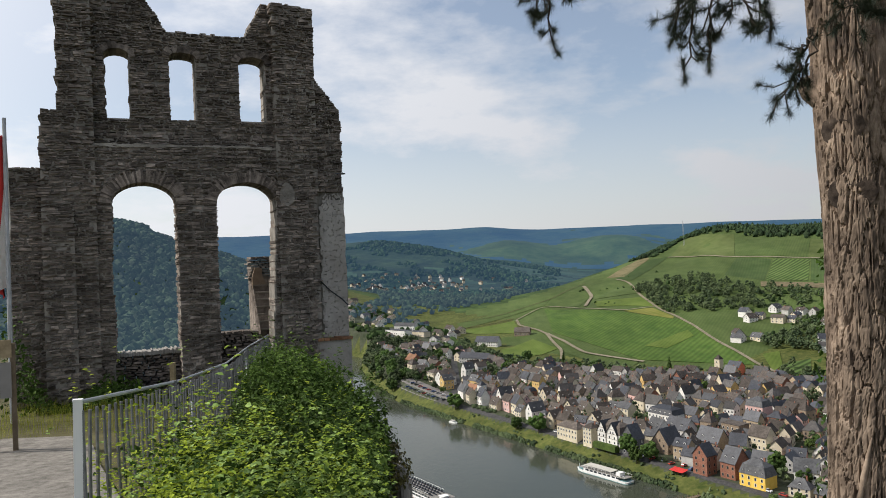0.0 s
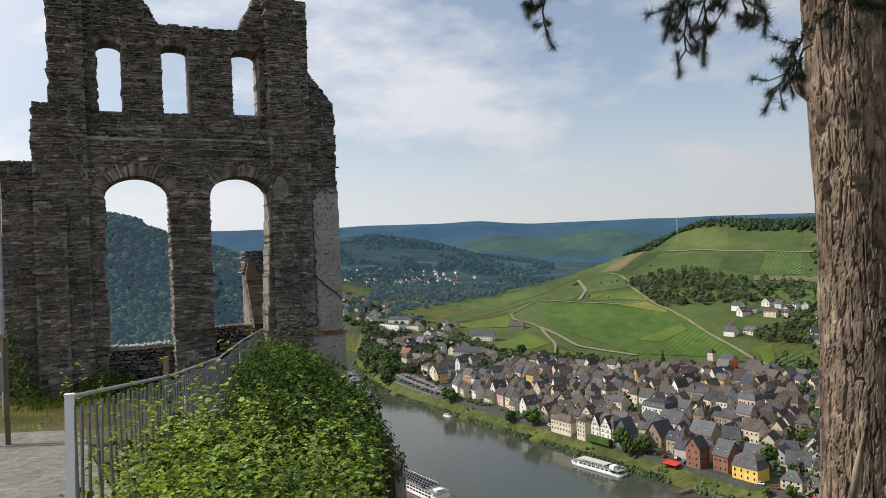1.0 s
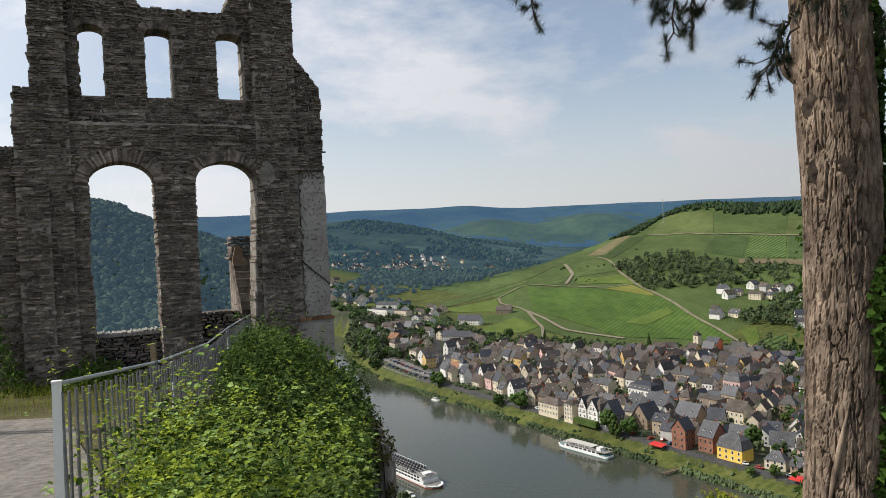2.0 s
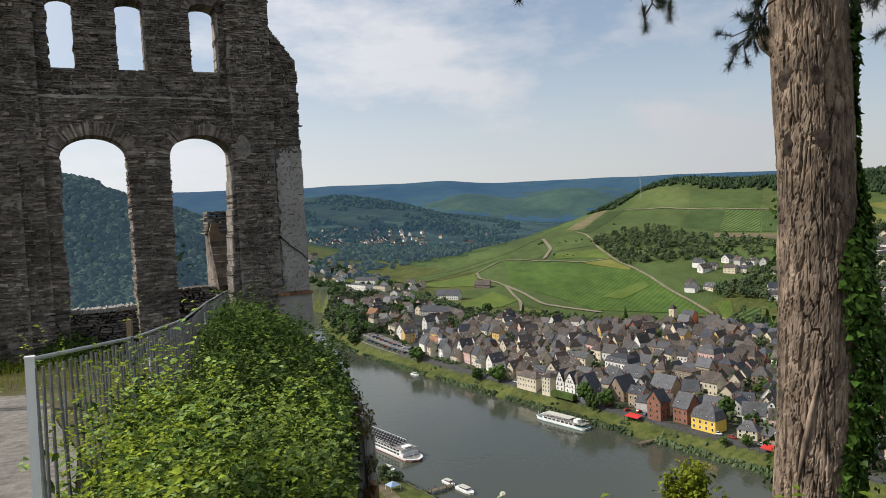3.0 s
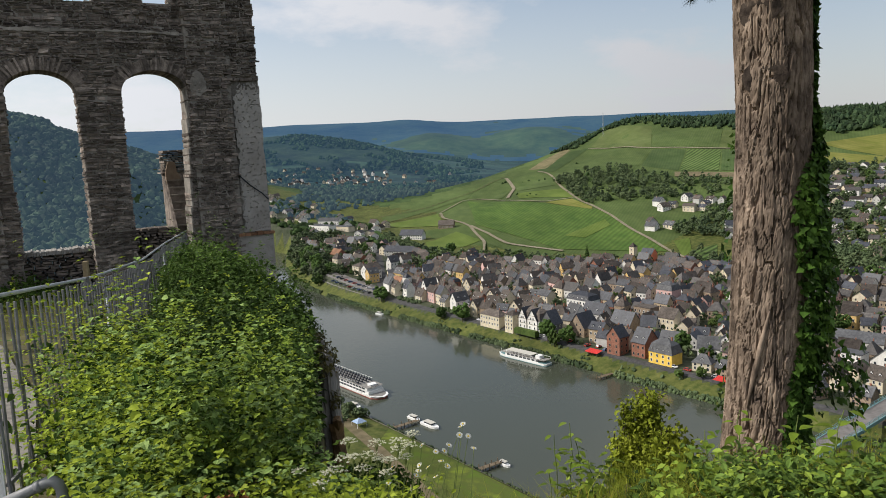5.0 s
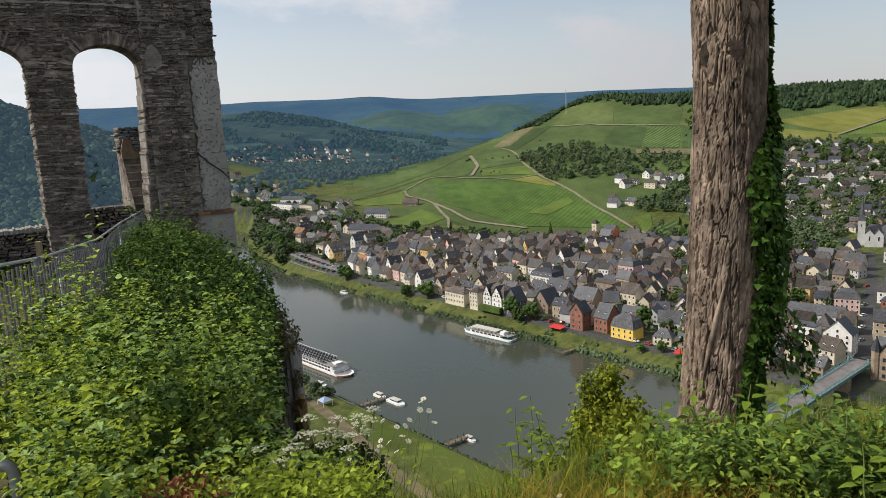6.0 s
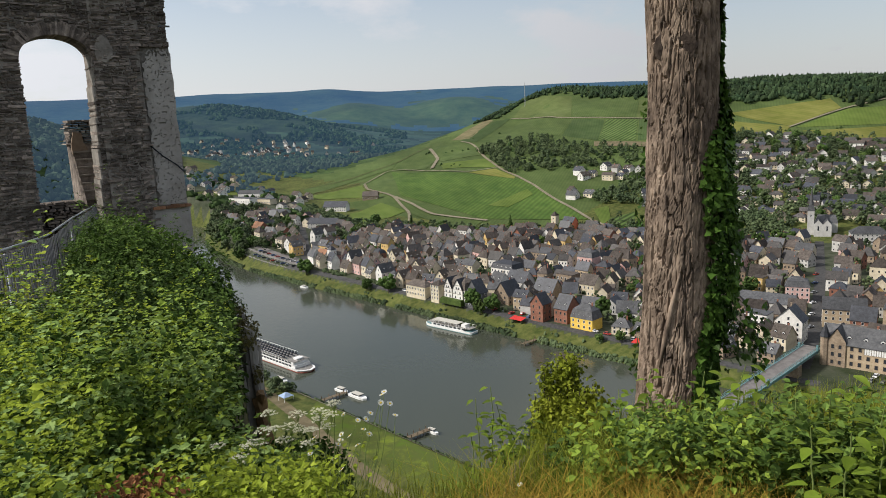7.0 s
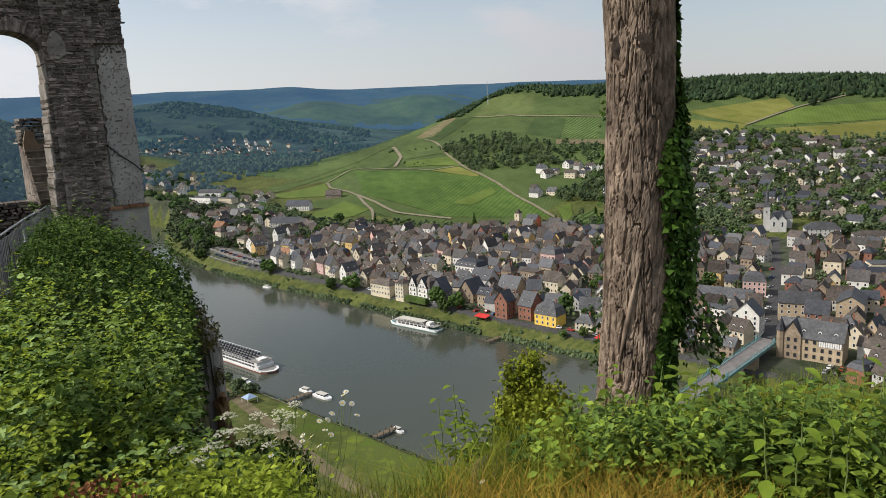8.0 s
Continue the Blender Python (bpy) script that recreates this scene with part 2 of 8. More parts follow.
def vine_mat(name, c1, c2, angle, pitch, depth=0.07):
    """Vineyard hillside: leafy rows with grassy alleys between."""
    m = mat(name, c1, c2, 0.07, 0.9, 0.0, stain=0.26, stretch=(1.0, 0.45, 1.0))
    n, l = m.node_tree.nodes, m.node_tree.links
    b = n["Principled BSDF"]
    src = b.inputs["Base Color"].links[0].from_socket
    co = n.new("ShaderNodeTexCoord")
    mp = n.new("ShaderNodeMapping")
    mp.inputs["Rotation"].default_value = (0, 0, radians(angle))
    l.new(co.outputs["Object"], mp.inputs["Vector"])
    wv = n.new("ShaderNodeTexWave")
    wv.inputs["Scale"].default_value, wv.inputs["Distortion"].default_value = 0.314 / pitch * 1.0, 2.5
    wv.inputs["Detail"].default_value, wv.inputs["Detail Scale"].default_value = 2.0, 0.3
    l.new(mp.outputs[0], wv.inputs["Vector"])
    mr = n.new("ShaderNodeMapRange")
    mr.inputs["To Min"].default_value, mr.inputs["To Max"].default_value = 1 - depth, 1 + depth
    l.new(wv.outputs["Fac"], mr.inputs["Value"])
    hs = n.new("ShaderNodeHueSaturation")
    l.new(mr.outputs[0], hs.inputs["Value"])
    l.new(src, hs.inputs["Color"])
    l.new(hs.outputs[0], b.inputs["Base Color"])
    bp = n.new("ShaderNodeBump")
    bp.inputs["Strength"].default_value, bp.inputs["Distance"].default_value = 0.1 + 0.5 * depth, 0.6
    l.new(wv.outputs["Fac"], bp.inputs["Height"])
    l.new(bp.outputs[0], b.inputs["Normal"])
    return m


M_VINE = [vine_mat("vineyard_rows", (0.052, 0.080, 0.022), (0.080, 0.110, 0.035), 32, 4.0),
          vine_mat("vineyard_rows_dark", (0.036, 0.062, 0.019), (0.060, 0.088, 0.030), 28, 4.0),
          vine_mat("vineyard_rows_bright", (0.074, 0.112, 0.020), (0.112, 0.150, 0.034), 34, 4.0),
          vine_mat("vineyard_rows_yellow", (0.066, 0.090, 0.026), (0.100, 0.122, 0.042), -10, 4.0)]

M_WATER = bpy.data.materials.new("river_water")
M_WATER.use_nodes = True
_n, _l = M_WATER.node_tree.nodes, M_WATER.node_tree.links
_b = _n["Principled BSDF"]
_b.inputs["Base Color"].default_value, _b.inputs["Roughness"].default_value = (0.055, 0.062, 0.045, 1), 0.10
_b.inputs["IOR"].default_value = 1.33
_co, _mp, _nz, _bp = _n.new("ShaderNodeTexCoord"), _n.new("ShaderNodeMapping"), _n.new("ShaderNodeTexNoise"), _n.new("ShaderNodeBump")
_mp.inputs["Rotation"].default_value, _mp.inputs["Scale"].default_value = (0, 0, radians(-32)), (1.6, 0.6, 1)
_nz.inputs["Scale"].default_value, _nz.inputs["Detail"].default_value = 0.35, 6.0
_bp.inputs["Strength"].default_value, _bp.inputs["Distance"].default_value = 0.22, 0.35
_l.new(_co.outputs["Object"], _mp.inputs["Vector"])
_l.new(_mp.outputs[0], _nz.inputs["Vector"])
_l.new(_nz.outputs["Fac"], _bp.inputs["Height"])
_l.new(_bp.outputs[0], _b.inputs["Normal"])


# ---- mesh helpers ----
class Shape:
    """Gathers vertices and faces; made into one mesh."""

    def __init__(self):
        self.v, self.f, self.m = [], [], []

    def add(self, verts, faces, mi=0, m=None):
        k = len(self.v)
        if m is not None:
            verts = [tuple(m @ Vector(p)) for p in verts]
        self.v += [tuple(p) for p in verts]
        self.f += [tuple(i + k for i in q) for q in faces]
        self.m += [mi] * len(faces)
        return self

    def box(self, x0, x1, y0, y1, z0, z1, mi=0, m=None):
        v = [(x0, y0, z0), (x1, y0, z0), (x1, y1, z0), (x0, y1, z0), (x0, y0, z1), (x1, y0, z1), (x1, y1, z1), (x0, y1, z1)]
        return self.add(v, [(3, 2, 1, 0), (4, 5, 6, 7), (0, 1, 5, 4), (1, 2, 6, 5), (2, 3, 7, 6), (3, 0, 4, 7)], mi, m)

    def prism(self, poly, z0, z1, mi=0, m=None, top=1.0):
        """A flat outline raised from z0 to z1, its top scaled about its middle."""
        n = len(poly)
        cx, cy = sum(p[0] for p in poly) / n, sum(p[1] for p in poly) / n
        v = [(x, y, z0) for x, y in poly] + [(cx + (x - cx) * top, cy + (y - cy) * top, z1) for x, y in poly]
        f = [tuple(range(n - 1, -1, -1)), tuple(range(n, 2 * n))] + [(i, (i + 1) % n, n + (i + 1) % n, n + i) for i in range(n)]
        return self.add(v, f, mi, m)

    def tube(self, path, radii, sides=8, mi=0, cap=True):
        rings, P = [], [Vector(p) for p in path]
        up = Vector((0.13, 0.31, 0.94))
        for i, p in enumerate(P):
            d = (P[min(i + 1, len(P) - 1)] - P[max(i - 1, 0)]).normalized()
            a = d.cross(up)
            a = a.normalized() if a.length > 1e-4 else Vector((1, 0, 0))
            b = d.cross(a)
            r = radii[i] if isinstance(radii, (list, tuple)) else radii
            rings += [tuple(p + r * (math.cos(2 * math.pi * k / sides) * a + math.sin(2 * math.pi * k / sides) * b)) for k in range(sides)]
        f = [(i * sides + k, i * sides + (k + 1) % sides, (i + 1) * sides + (k + 1) % sides, (i + 1) * sides + k) for i in range(len(P) - 1) for k in range(sides)]
        if cap:
            f += [tuple(range(sides - 1, -1, -1)), tuple(range((len(P) - 1) * sides, len(P) * sides))]
        return self.add(rings, f, mi)

    def mesh(self, name, mats, smooth=False):
        me = bpy.data.meshes.new(name)
        me.from_pydata(self.v, [], self.f)
        for x in mats if isinstance(mats, (list, tuple)) else [mats]:
            me.materials.append(x)
        if max(self.m, default=0):
            me.polygons.foreach_set("material_index", self.m)
        if smooth:
            me.polygons.foreach_set("use_smooth", [True] * len(self.f))
        me.update()
        return me


def part(name, shape, mats, parent=None, label="", smooth=False):
    me = shape if isinstance(shape, bpy.types.Mesh) else shape.mesh(name, mats, smooth)
    ob = new(name, me)
    if parent is not None:
        ob.parent = parent
    if label:
        ob["label"] = label
    return ob


def thing(name, m, label, category, group="", kind=""):
    ob = new(name)
    ob.empty_display_size = 0.2
    ob.matrix_basis = m
    return tagged(ob, label, category, group, kind)


def grid_mesh(name, V, nu, nv, mats, mi=None, smooth=True, wrap=False):
    """A sheet of nu x nv vertices from an array (nv rows of nu)."""
    a = np.arange(nu * nv).reshape(nv, nu)
    if wrap:
        a = np.c_[a, a[:, :1]]
    q = np.stack([a[:-1, :-1], a[:-1, 1:], a[1:, 1:], a[1:, :-1]], -1).reshape(-1, 4)
    me = bpy.data.meshes.new(name)
    me.from_pydata(V.reshape(-1, 3).tolist(), [], q.tolist())
    for x in mats:
        me.materials.append(x)
    if mi is not None:
        me.polygons.foreach_set("material_index", mi.astype(np.int32).ravel())
    me.polygons.foreach_set("use_smooth", [smooth] * len(q))
    me.update()
    return me


def fast_mesh(name, V, F, mats, mi=None, smooth=False):
    me = bpy.data.meshes.new(name)
    me.from_pydata(np.asarray(V).tolist(), [], np.asarray(F).tolist())
    for x in mats:
        me.materials.append(x)
    if mi is not None:
        me.polygons.foreach_set("material_index", np.asarray(mi, np.int32))
    if smooth:
        me.polygons.foreach_set("use_smooth", [True] * len(F))
    me.update()
    return me

# ---- the land: castle spur, river, town bank, vineyard hill, far hills ----
K = 1.35                              # metres of the valley to one unit of its plan
EYE_Z = 1.7


def level(z):
    """Height in metres of a level of the valley's plan."""
    return EYE_Z + K * (z - EYE_Z)


RIVER = -93.3
WATER_Z = level(RIVER)


def smooth_step(a, b, x):
    t = np.clip((x - a) / (b - a), 0, 1)
    return t * t * (3 - 2 * t)


def along_plan(x, y):
    """Distance inland from the far bank (p) and upstream along it (s), in plan units."""
    p0 = (x - 118) * 0.85 + (y - 236) * 0.53
    s = -(x - 118) * 0.53 + (y - 236) * 0.85
    bend = 28 * (np.clip(s - 240, 0, 260) / 155) ** 2
    return p0 - bend, s


def along(x, y):
    return along_plan(x / K, y / K)


def at_bank(p, s):
    """The place p inland and s upstream (the straight reach)."""
    bend = 28 * (min(max(s - 240, 0), 260) / 155) ** 2
    q = p + bend
    return K * (118 + 0.85 * q - 0.53 * s), K * (236 + 0.53 * q + 0.85 * s)


def waves(x, y, k):
    """Smooth rolling variation of wavelength about k metres."""
    a, b = x / k * 6.283, y / k * 6.283
    return (np.sin(a + 0.7 * b + 1.3) + np.sin(0.6 * a - 1.1 * b + 4.1) + np.sin(1.7 * a + 0.4 * b + 2.2) * 0.6 + np.sin(0.3 * a + 1.9 * b) * 0.6) / 3.2


def valley(x, y):
    """Height of the valley, all in plan units."""
    p, s = along_plan(x, y)
    r = np.hypot(x, y)
    # river bed, banks, town floor
    z = np.where(p > -46, RIVER - 3 + 5.4 * smooth_step(-4, 2.6, p) + 2.6 * smooth_step(2.2, 10, p), RIVER - 3 + 6.4 * smooth_step(-4, 8, -94 - p))
    z = z + np.clip(p - 10, 0, 250) * 0.014
    # vineyard hill
    base = np.clip(190 - 0.25 * (s - 200), 128, 260)
    q = np.clip(p - base, 0, 900)
    hill = 0.13 * q + 0.00023 * q * q
    crest = 104 - 17 * smooth_step(230, -70, s)
    hill = crest - np.log1p(np.exp(np.clip((crest - hill) / 7, -30, 30))) * 7
    hill = np.where(q > 0, np.clip(hill, 0, None), 0) + 1.5 * waves(x, y, 160) * smooth_step(20, 200, q)
    hill = hill * (1 - smooth_step(548, 880, s))
    z = z + hill + 11 * np.exp(-((x - 385) / 52) ** 2 - ((y - 1015) / 60) ** 2)
    # wooded hill beyond the castle, hill with the village, far plateau; the river keeps its bed
    dry = 1 - smooth_step(-125, -97, p) * (1 - smooth_step(3, 14, p)) * (1 - smooth_step(600, 850, s))
    z = z + dry * 181 * np.exp(-((x + 620) / 380) ** 2 - ((y - 1050) / 470) ** 2) * (1 + 0.06 * waves(x, y, 330))
    z = z + dry * 140 * np.exp(-((x + 250) / 460) ** 2 - ((y - 2300) / 420) ** 2) * (1 + 0.08 * waves(x, y, 500))
    az = np.degrees(np.arctan2(x, y))
    top = 214 - 60 * smooth_step(22, 45, np.abs(az)) - 22 * smooth_step(3, 8, az) - 95 * smooth_step(30, 44, az)
    z = z + top * smooth_step(2350, 3480, r) * (1 + 0.045 * waves(x, y, 1500) + 0.02 * waves(x, y, 420))
    return z + 52 * np.exp(-((x - 270) / 150) ** 2 - ((y - 2760) / 230) ** 2) + 58 * np.exp(-((x - 640) / 190) ** 2 - ((y - 2760) / 230) ** 2)


def ground(x, y):
    x, y = np.asarray(x, float), np.asarray(y, float)
    z = level(valley(x / K, y / K))
    # castle spur
    top = -0.10 - 0.055 * np.clip(y, -3, 40)
    s0 = -(x - 118) * 0.53 + (y - 236) * 0.85
    rim = 3.9 + 4.7 * smooth_step(-0.32, -0.80, x) + 1.35 * np.clip(-0.8 - x, 0, 60) + 0.1 * np.sin(x * 1.7) - 0.12 * np.clip(x - 3, 0, 12) - 0.7 * np.exp(-((x - 0.65) / 0.5) ** 2)
    edge = np.clip(y - rim, 0, None)
    spur = top - edge * 0.85 - np.clip(edge, 0, 2.5) * 0.5 - np.clip(s0 + 98, 0, None) * 0.85 - np.clip(-400 - s0, 0, None) * 0.5
    spur = np.where(y < -120, np.minimum(spur, top + (y + 120) * -0.2), spur)
    return np.maximum(z, spur)


def ground_z(x, y):
    return float(ground(x, y))


def land_kind(x, y):
    """Which surface lies there."""
    p, s = along(x, y)
    r = np.hypot(x, y) / K
    base = np.clip(190 - 0.25 * (s - 200), 128, 260)
    q = p - base
    k = np.zeros(x.shape, int)                                     # 0 woodland
    k[(p > -6) & (p < 7)] = 1                                     # river grass
    k[(p >= 7) & (q < 6)] = 1
    k[(p >= 7) & (p < np.interp(s, [-110, 100, 150, 184, 198, 254, 286, 306, 440], [262, 208, 204, 172, 158, 139, 130, 104, 100]))] = 2                                     # town
    k[(p < -92) & (p > -136) & (s > -160) & (s < 330)] = 1
    hill = (q >= 6) & (s < 620) & (q < 640)
    k[hill] = 3
    k[hill & (q > 515)] = 0
    k[(p > 120) & (s >= 430) & (r < 1450) & (q < 60)] = 1
    k[hill & (s < 190) & (q < 245)] = 1
    k[(r < 45)] = 7                                                # spur top
    return k


def polar(r0, r1, rings, step, name, mats, pick):
    """A ring-shaped stretch of the land round the castle, finer ahead."""
    az = np.radians(np.concatenate([np.arange(-60, 70, step), np.arange(70, 300, 4.0)]))
    rr = np.exp(np.linspace(math.log(r0), math.log(r1), rings)) if isinstance(rings, int) else np.concatenate([np.exp(np.linspace(math.log(a), math.log(b), k, endpoint=False)) for a, b, k in rings] + [[r1]])
    rings = len(rr)
    A, R = np.meshgrid(az, rr)
    X, Y = R * np.sin(A), R * np.cos(A)
    Z = ground(X, Y)
    V = np.stack([X, Y, Z], -1)
    Xc = np.concatenate([X, X[:, :1]], 1)
    Yc = np.concatenate([Y, Y[:, :1]], 1)
    mx = (Xc[:-1, :-1] + Xc[1:, 1:]) / 2
    my = (Yc[:-1, :-1] + Yc[1:, 1:]) / 2
    return new(name, grid_mesh(name, V, len(az), rings, mats, pick(mx, my), True, True))


land = polar(0.02, 2025, [(0.02, 1.5, 6), (1.5, 40, 110), (40, 240, 40), (240, 860, 170), (860, 2025, 40)], 0.28, "ground", [M_FOREST, M_GRASS, M_TOWN, *M_VINE, M_SOIL], land_kind)
tagged(land, "valley ground with town floor, vineyards and wooded slopes", "ground", kind="structure")


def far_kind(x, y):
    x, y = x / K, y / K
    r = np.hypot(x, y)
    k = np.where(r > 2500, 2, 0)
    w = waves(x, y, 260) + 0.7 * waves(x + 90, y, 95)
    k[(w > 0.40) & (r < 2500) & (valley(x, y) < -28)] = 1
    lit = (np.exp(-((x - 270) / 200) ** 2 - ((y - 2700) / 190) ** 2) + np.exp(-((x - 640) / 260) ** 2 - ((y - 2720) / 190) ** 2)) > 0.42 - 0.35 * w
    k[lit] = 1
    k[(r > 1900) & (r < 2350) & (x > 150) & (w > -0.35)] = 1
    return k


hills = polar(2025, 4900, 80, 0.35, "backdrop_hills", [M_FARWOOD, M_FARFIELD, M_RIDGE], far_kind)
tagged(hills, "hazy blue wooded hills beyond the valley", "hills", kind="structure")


def bank_strip(name, p0, p1, s0, s1, dz, material, label, category, n=60):
    V = np.array([[(*at_bank(p, s), 0) for p in np.linspace(p0, p1, 4)] for s in np.linspace(s0, s1, n)])
    V[..., 2] = ground(V[..., 0], V[..., 1]) + dz
    return tagged(new(name, grid_mesh(name, V, 4, n, [material])), label, category, kind="structure")


M_TRACK = mat("pale_track", (0.152, 0.132, 0.088), (0.248, 0.22, 0.16), 0.3, 0.95, 0.1, stain=0.15)
S = Shape()
S.add([(-1300, -400, WATER_Z), (1300, -400, WATER_Z), (1300, 1900, WATER_Z), (-1300, 1900, WATER_Z)], [(0, 1, 2, 3)])
tagged(new("water", S.mesh("water", M_WATER)), "calm grey-green river with faint ripples", "river", kind="structure")
bank_strip("road", 7.6, 10.8, -60, 250, 0.10, M_ASPHALT, "grey riverside road along the town bank", "road")


def draped(name, pts, wide, dz, material, label, category, n=14):
    """A strip along points given as (inland, upstream), laid on the land."""
    P = []
    for (p0, s0), (p1, s1) in zip(pts, pts[1:]):
        P += [(p0 + (p1 - p0) * k / n, s0 + (s1 - s0) * k / n) for k in range(n)]
    P.append(pts[-1])
    W = np.array([at_bank(*q) for q in P])
    for _ in range(6):
        W[1:-1] = (W[:-2] + 2 * W[1:-1] + W[2:]) / 4
    d = np.gradient(W, axis=0)
    d /= np.linalg.norm(d, axis=1, keepdims=True)
    nrm = np.c_[-d[:, 1], d[:, 0]]
    rows = np.stack([W + nrm * wide * k for k in (-0.5, 0, 0.5)], 1)
    V = np.concatenate([rows, (ground(rows[..., 0], rows[..., 1]) + dz)[..., None]], -1)
    return tagged(new(name, grid_mesh(name, V, 3, len(P), [material])), label, category, kind="structure")


def plot(name, corners, material, label, dz=0.35, n=26):
    """A four-cornered field, corners as (inland, upstream), laid on the land."""
    a, b, c, d = [np.array(at_bank(*q)) for q in corners]
    V = np.zeros((n, n, 3))
    for j in range(n):
        for i in range(n):
            u, v = i / (n - 1), j / (n - 1)
            V[j, i, :2] = (a * (1 - u) + b * u) * (1 - v) + (d * (1 - u) + c * u) * v
    V[..., 2] = ground(V[..., 0], V[..., 1]) + dz
    return tagged(new(name, grid_mesh(name, V, n, n, [material])), label, "vineyard", kind="structure")


M_TAN = mat("dry_tan_grass", (0.110, 0.098, 0.048), (0.210, 0.180, 0.098), 0.06, 0.95, 0.2, stain=0.25)
M_COMB = vine_mat("combed_vineyard", (0.050, 0.084, 0.022), (0.080, 0.116, 0.036), 58, 7.0, 0.45)
M_DEEP = vine_mat("deep_vineyard", (0.042, 0.082, 0.016), (0.078, 0.124, 0.026), 40, 6.0, 0.14)
M_YELLOW = vine_mat("yellow_green_meadow", (0.105, 0.118, 0.022), (0.165, 0.160, 0.044), -10, 6.0, 0.05)
M_BROWN = mat("ploughed_earth", (0.105, 0.090, 0.050), (0.185, 0.150, 0.092), 0.2, 0.95, 0.2, stain=0.15)
plot("vineyard", [(548, 565), (550, 478), (483, 405), (475, 532)], M_VINE[3], "olive-green vineyard under the wooded top")
plot("vineyard", [(550, 475), (560, 347), (502, 310), (484, 403)], M_VINE[0], "green upper vineyard below the wood")
plot("vineyard", [(558, 345), (556, 225), (500, 222), (500, 309)], M_VINE[3], "upper vineyard of pale rows", 0.5)
plot("vineyard", [(465, 526), (476, 398), (425, 369), (407, 426)], M_VINE[0], "vineyard below the level track")
plot("vineyard", [(477, 396), (486, 347), (422, 308), (426, 367)], M_VINE[1], "darker vineyard plot above the trees")
plot("vineyard", [(487, 345), (495, 304), (431, 265), (423, 307)], M_COMB, "dark combed vineyard plot", 0.5)
plot("vineyard", [(495, 302), (498, 222), (440, 200), (432, 263)], M_VINE[1], "dark green vineyard above the villas", 0.5)
plot("bare_ridge", [(386, 564), (498, 600), (470, 565), (388, 534)], M_TAN, "dry tan grass on the bare ridge", 0.5)
plot("vineyard", [(377, 541), (462, 557), (470, 532), (372, 506)], M_VINE[1], "dark vineyard beside the bare ridge", 0.5)
plot("vineyard", [(342, 552), (378, 545), (338, 430), (295, 479)], M_VINE[0], "fresh green vineyard on the spur", 0.5)
plot("vineyard", [(250, 529), (333, 554), (294, 498), (269, 473)], M_VINE[0], "vineyard at the nose of the hill", 0.5)
plot("vineyard", [(290, 469), (332, 406), (312, 363), (280, 438)], M_VINE[2], "bright grassy plot with bushes", 0.5)
plot("vineyard", [(285, 383), (309, 362), (296, 315), (290, 311)], M_YELLOW, "yellow-green strip beside the track", 0.8)
plot("vineyard", [(241, 519), (284, 376), (191, 254), (198, 394)], M_DEEP, "large green vineyard across the slope", 0.5)
plot("vineyard", [(284, 376), (292, 297), (220, 175), (191, 254)], M_DEEP, "deep green vineyard above the roofs", 0.5)
plot("vineyard", [(220, 277), (270, 275), (259, 259), (223, 256)], M_VINE[2], "bright green vineyard strip", 0.9)
plot("vineyard", [(121, 519), (184, 503), (172, 426), (125, 489)], M_VINE[2], "bright green meadow beside the street", 0.5)
plot("vineyard", [(144, 557), (286, 559), (254, 533), (129, 525)], M_VINE[0], "narrow vineyard terrace along the spur", 0.5)
plot("vineyard", [(133, 384), (173, 393), (174, 341), (111, 332)], M_VINE[2], "bright green plot below the winery", 0.5)
plot("vineyard", [(171, 327), (178, 305), (186, 250), (155, 240)], M_VINE[0], "light green gardens above the roofs", 0.5)
plot("vineyard", [(226, 162), (248, 153), (217, 134), (203, 133)], M_COMB, "small combed vineyard below the villas", 0.5)
plot("vineyard", [(243, 186), (254, 180), (227, 160), (213, 158)], M_VINE[2], "small bright meadow below the villas", 0.5)
plot("meadow", [(526, 212), (582, 133), (551, 112), (496, 138)], M_YELLOW, "yellow-green meadow below the wood", 0.5)
plot("meadow", [(508, 206), (496, 138), (476, 136), (461, 186)], M_YELLOW, "yellow meadow above the houses", 0.5)
plot("meadow", [(493, 132), (551, 105), (579, 39), (528, 27)], M_VINE[2], "smooth green meadow below the wood", 0.5)
plot("meadow", [(525, 25), (577, 36), (570, -60), (515, -70)], M_VINE[2], "smooth green meadow on the far slope", 0.5)
plot("meadow", [(485, 124), (523, 26), (475, 14), (467, 68)], M_YELLOW, "yellow-green meadow strip above the gardens", 0.6)
plot("earth_bank", [(416, 308), (428, 240), (413, 236), (403, 298)], M_BROWN, "bare brown earth bank between vineyards", 1.0)
draped("track_road", [(376, 536), (342, 442), (315, 366), (298, 315), (282, 278), (255, 233), (241, 206), (221, 174), (213, 158), (209, 132)], 3.4, 1.2, M_TRACK, "pale track slanting down through the vineyards", "road")
draped("track_road", [(344, 563), (303, 506), (273, 461)], 5.5, 1.3, M_TRACK, "worn pale track over the spur", "road")
draped("track_road", [(189, 504), (240, 526), (249, 517), (267, 447), (286, 385), (312, 363)], 2.4, 1.2, M_TRACK, "narrow level track between the vineyards", "road")
draped("track_road", [(142, 560), (176, 549), (204, 544), (244, 552), (293, 556), (366, 582)], 2.0, 1.2, M_SOIL, "dark terrace wall along the spur", "road")
draped("track_road", [(125, 529), (167, 517), (195, 511)], 2.0, 1.2, M_SOIL, "dark terrace wall above the meadow", "road")
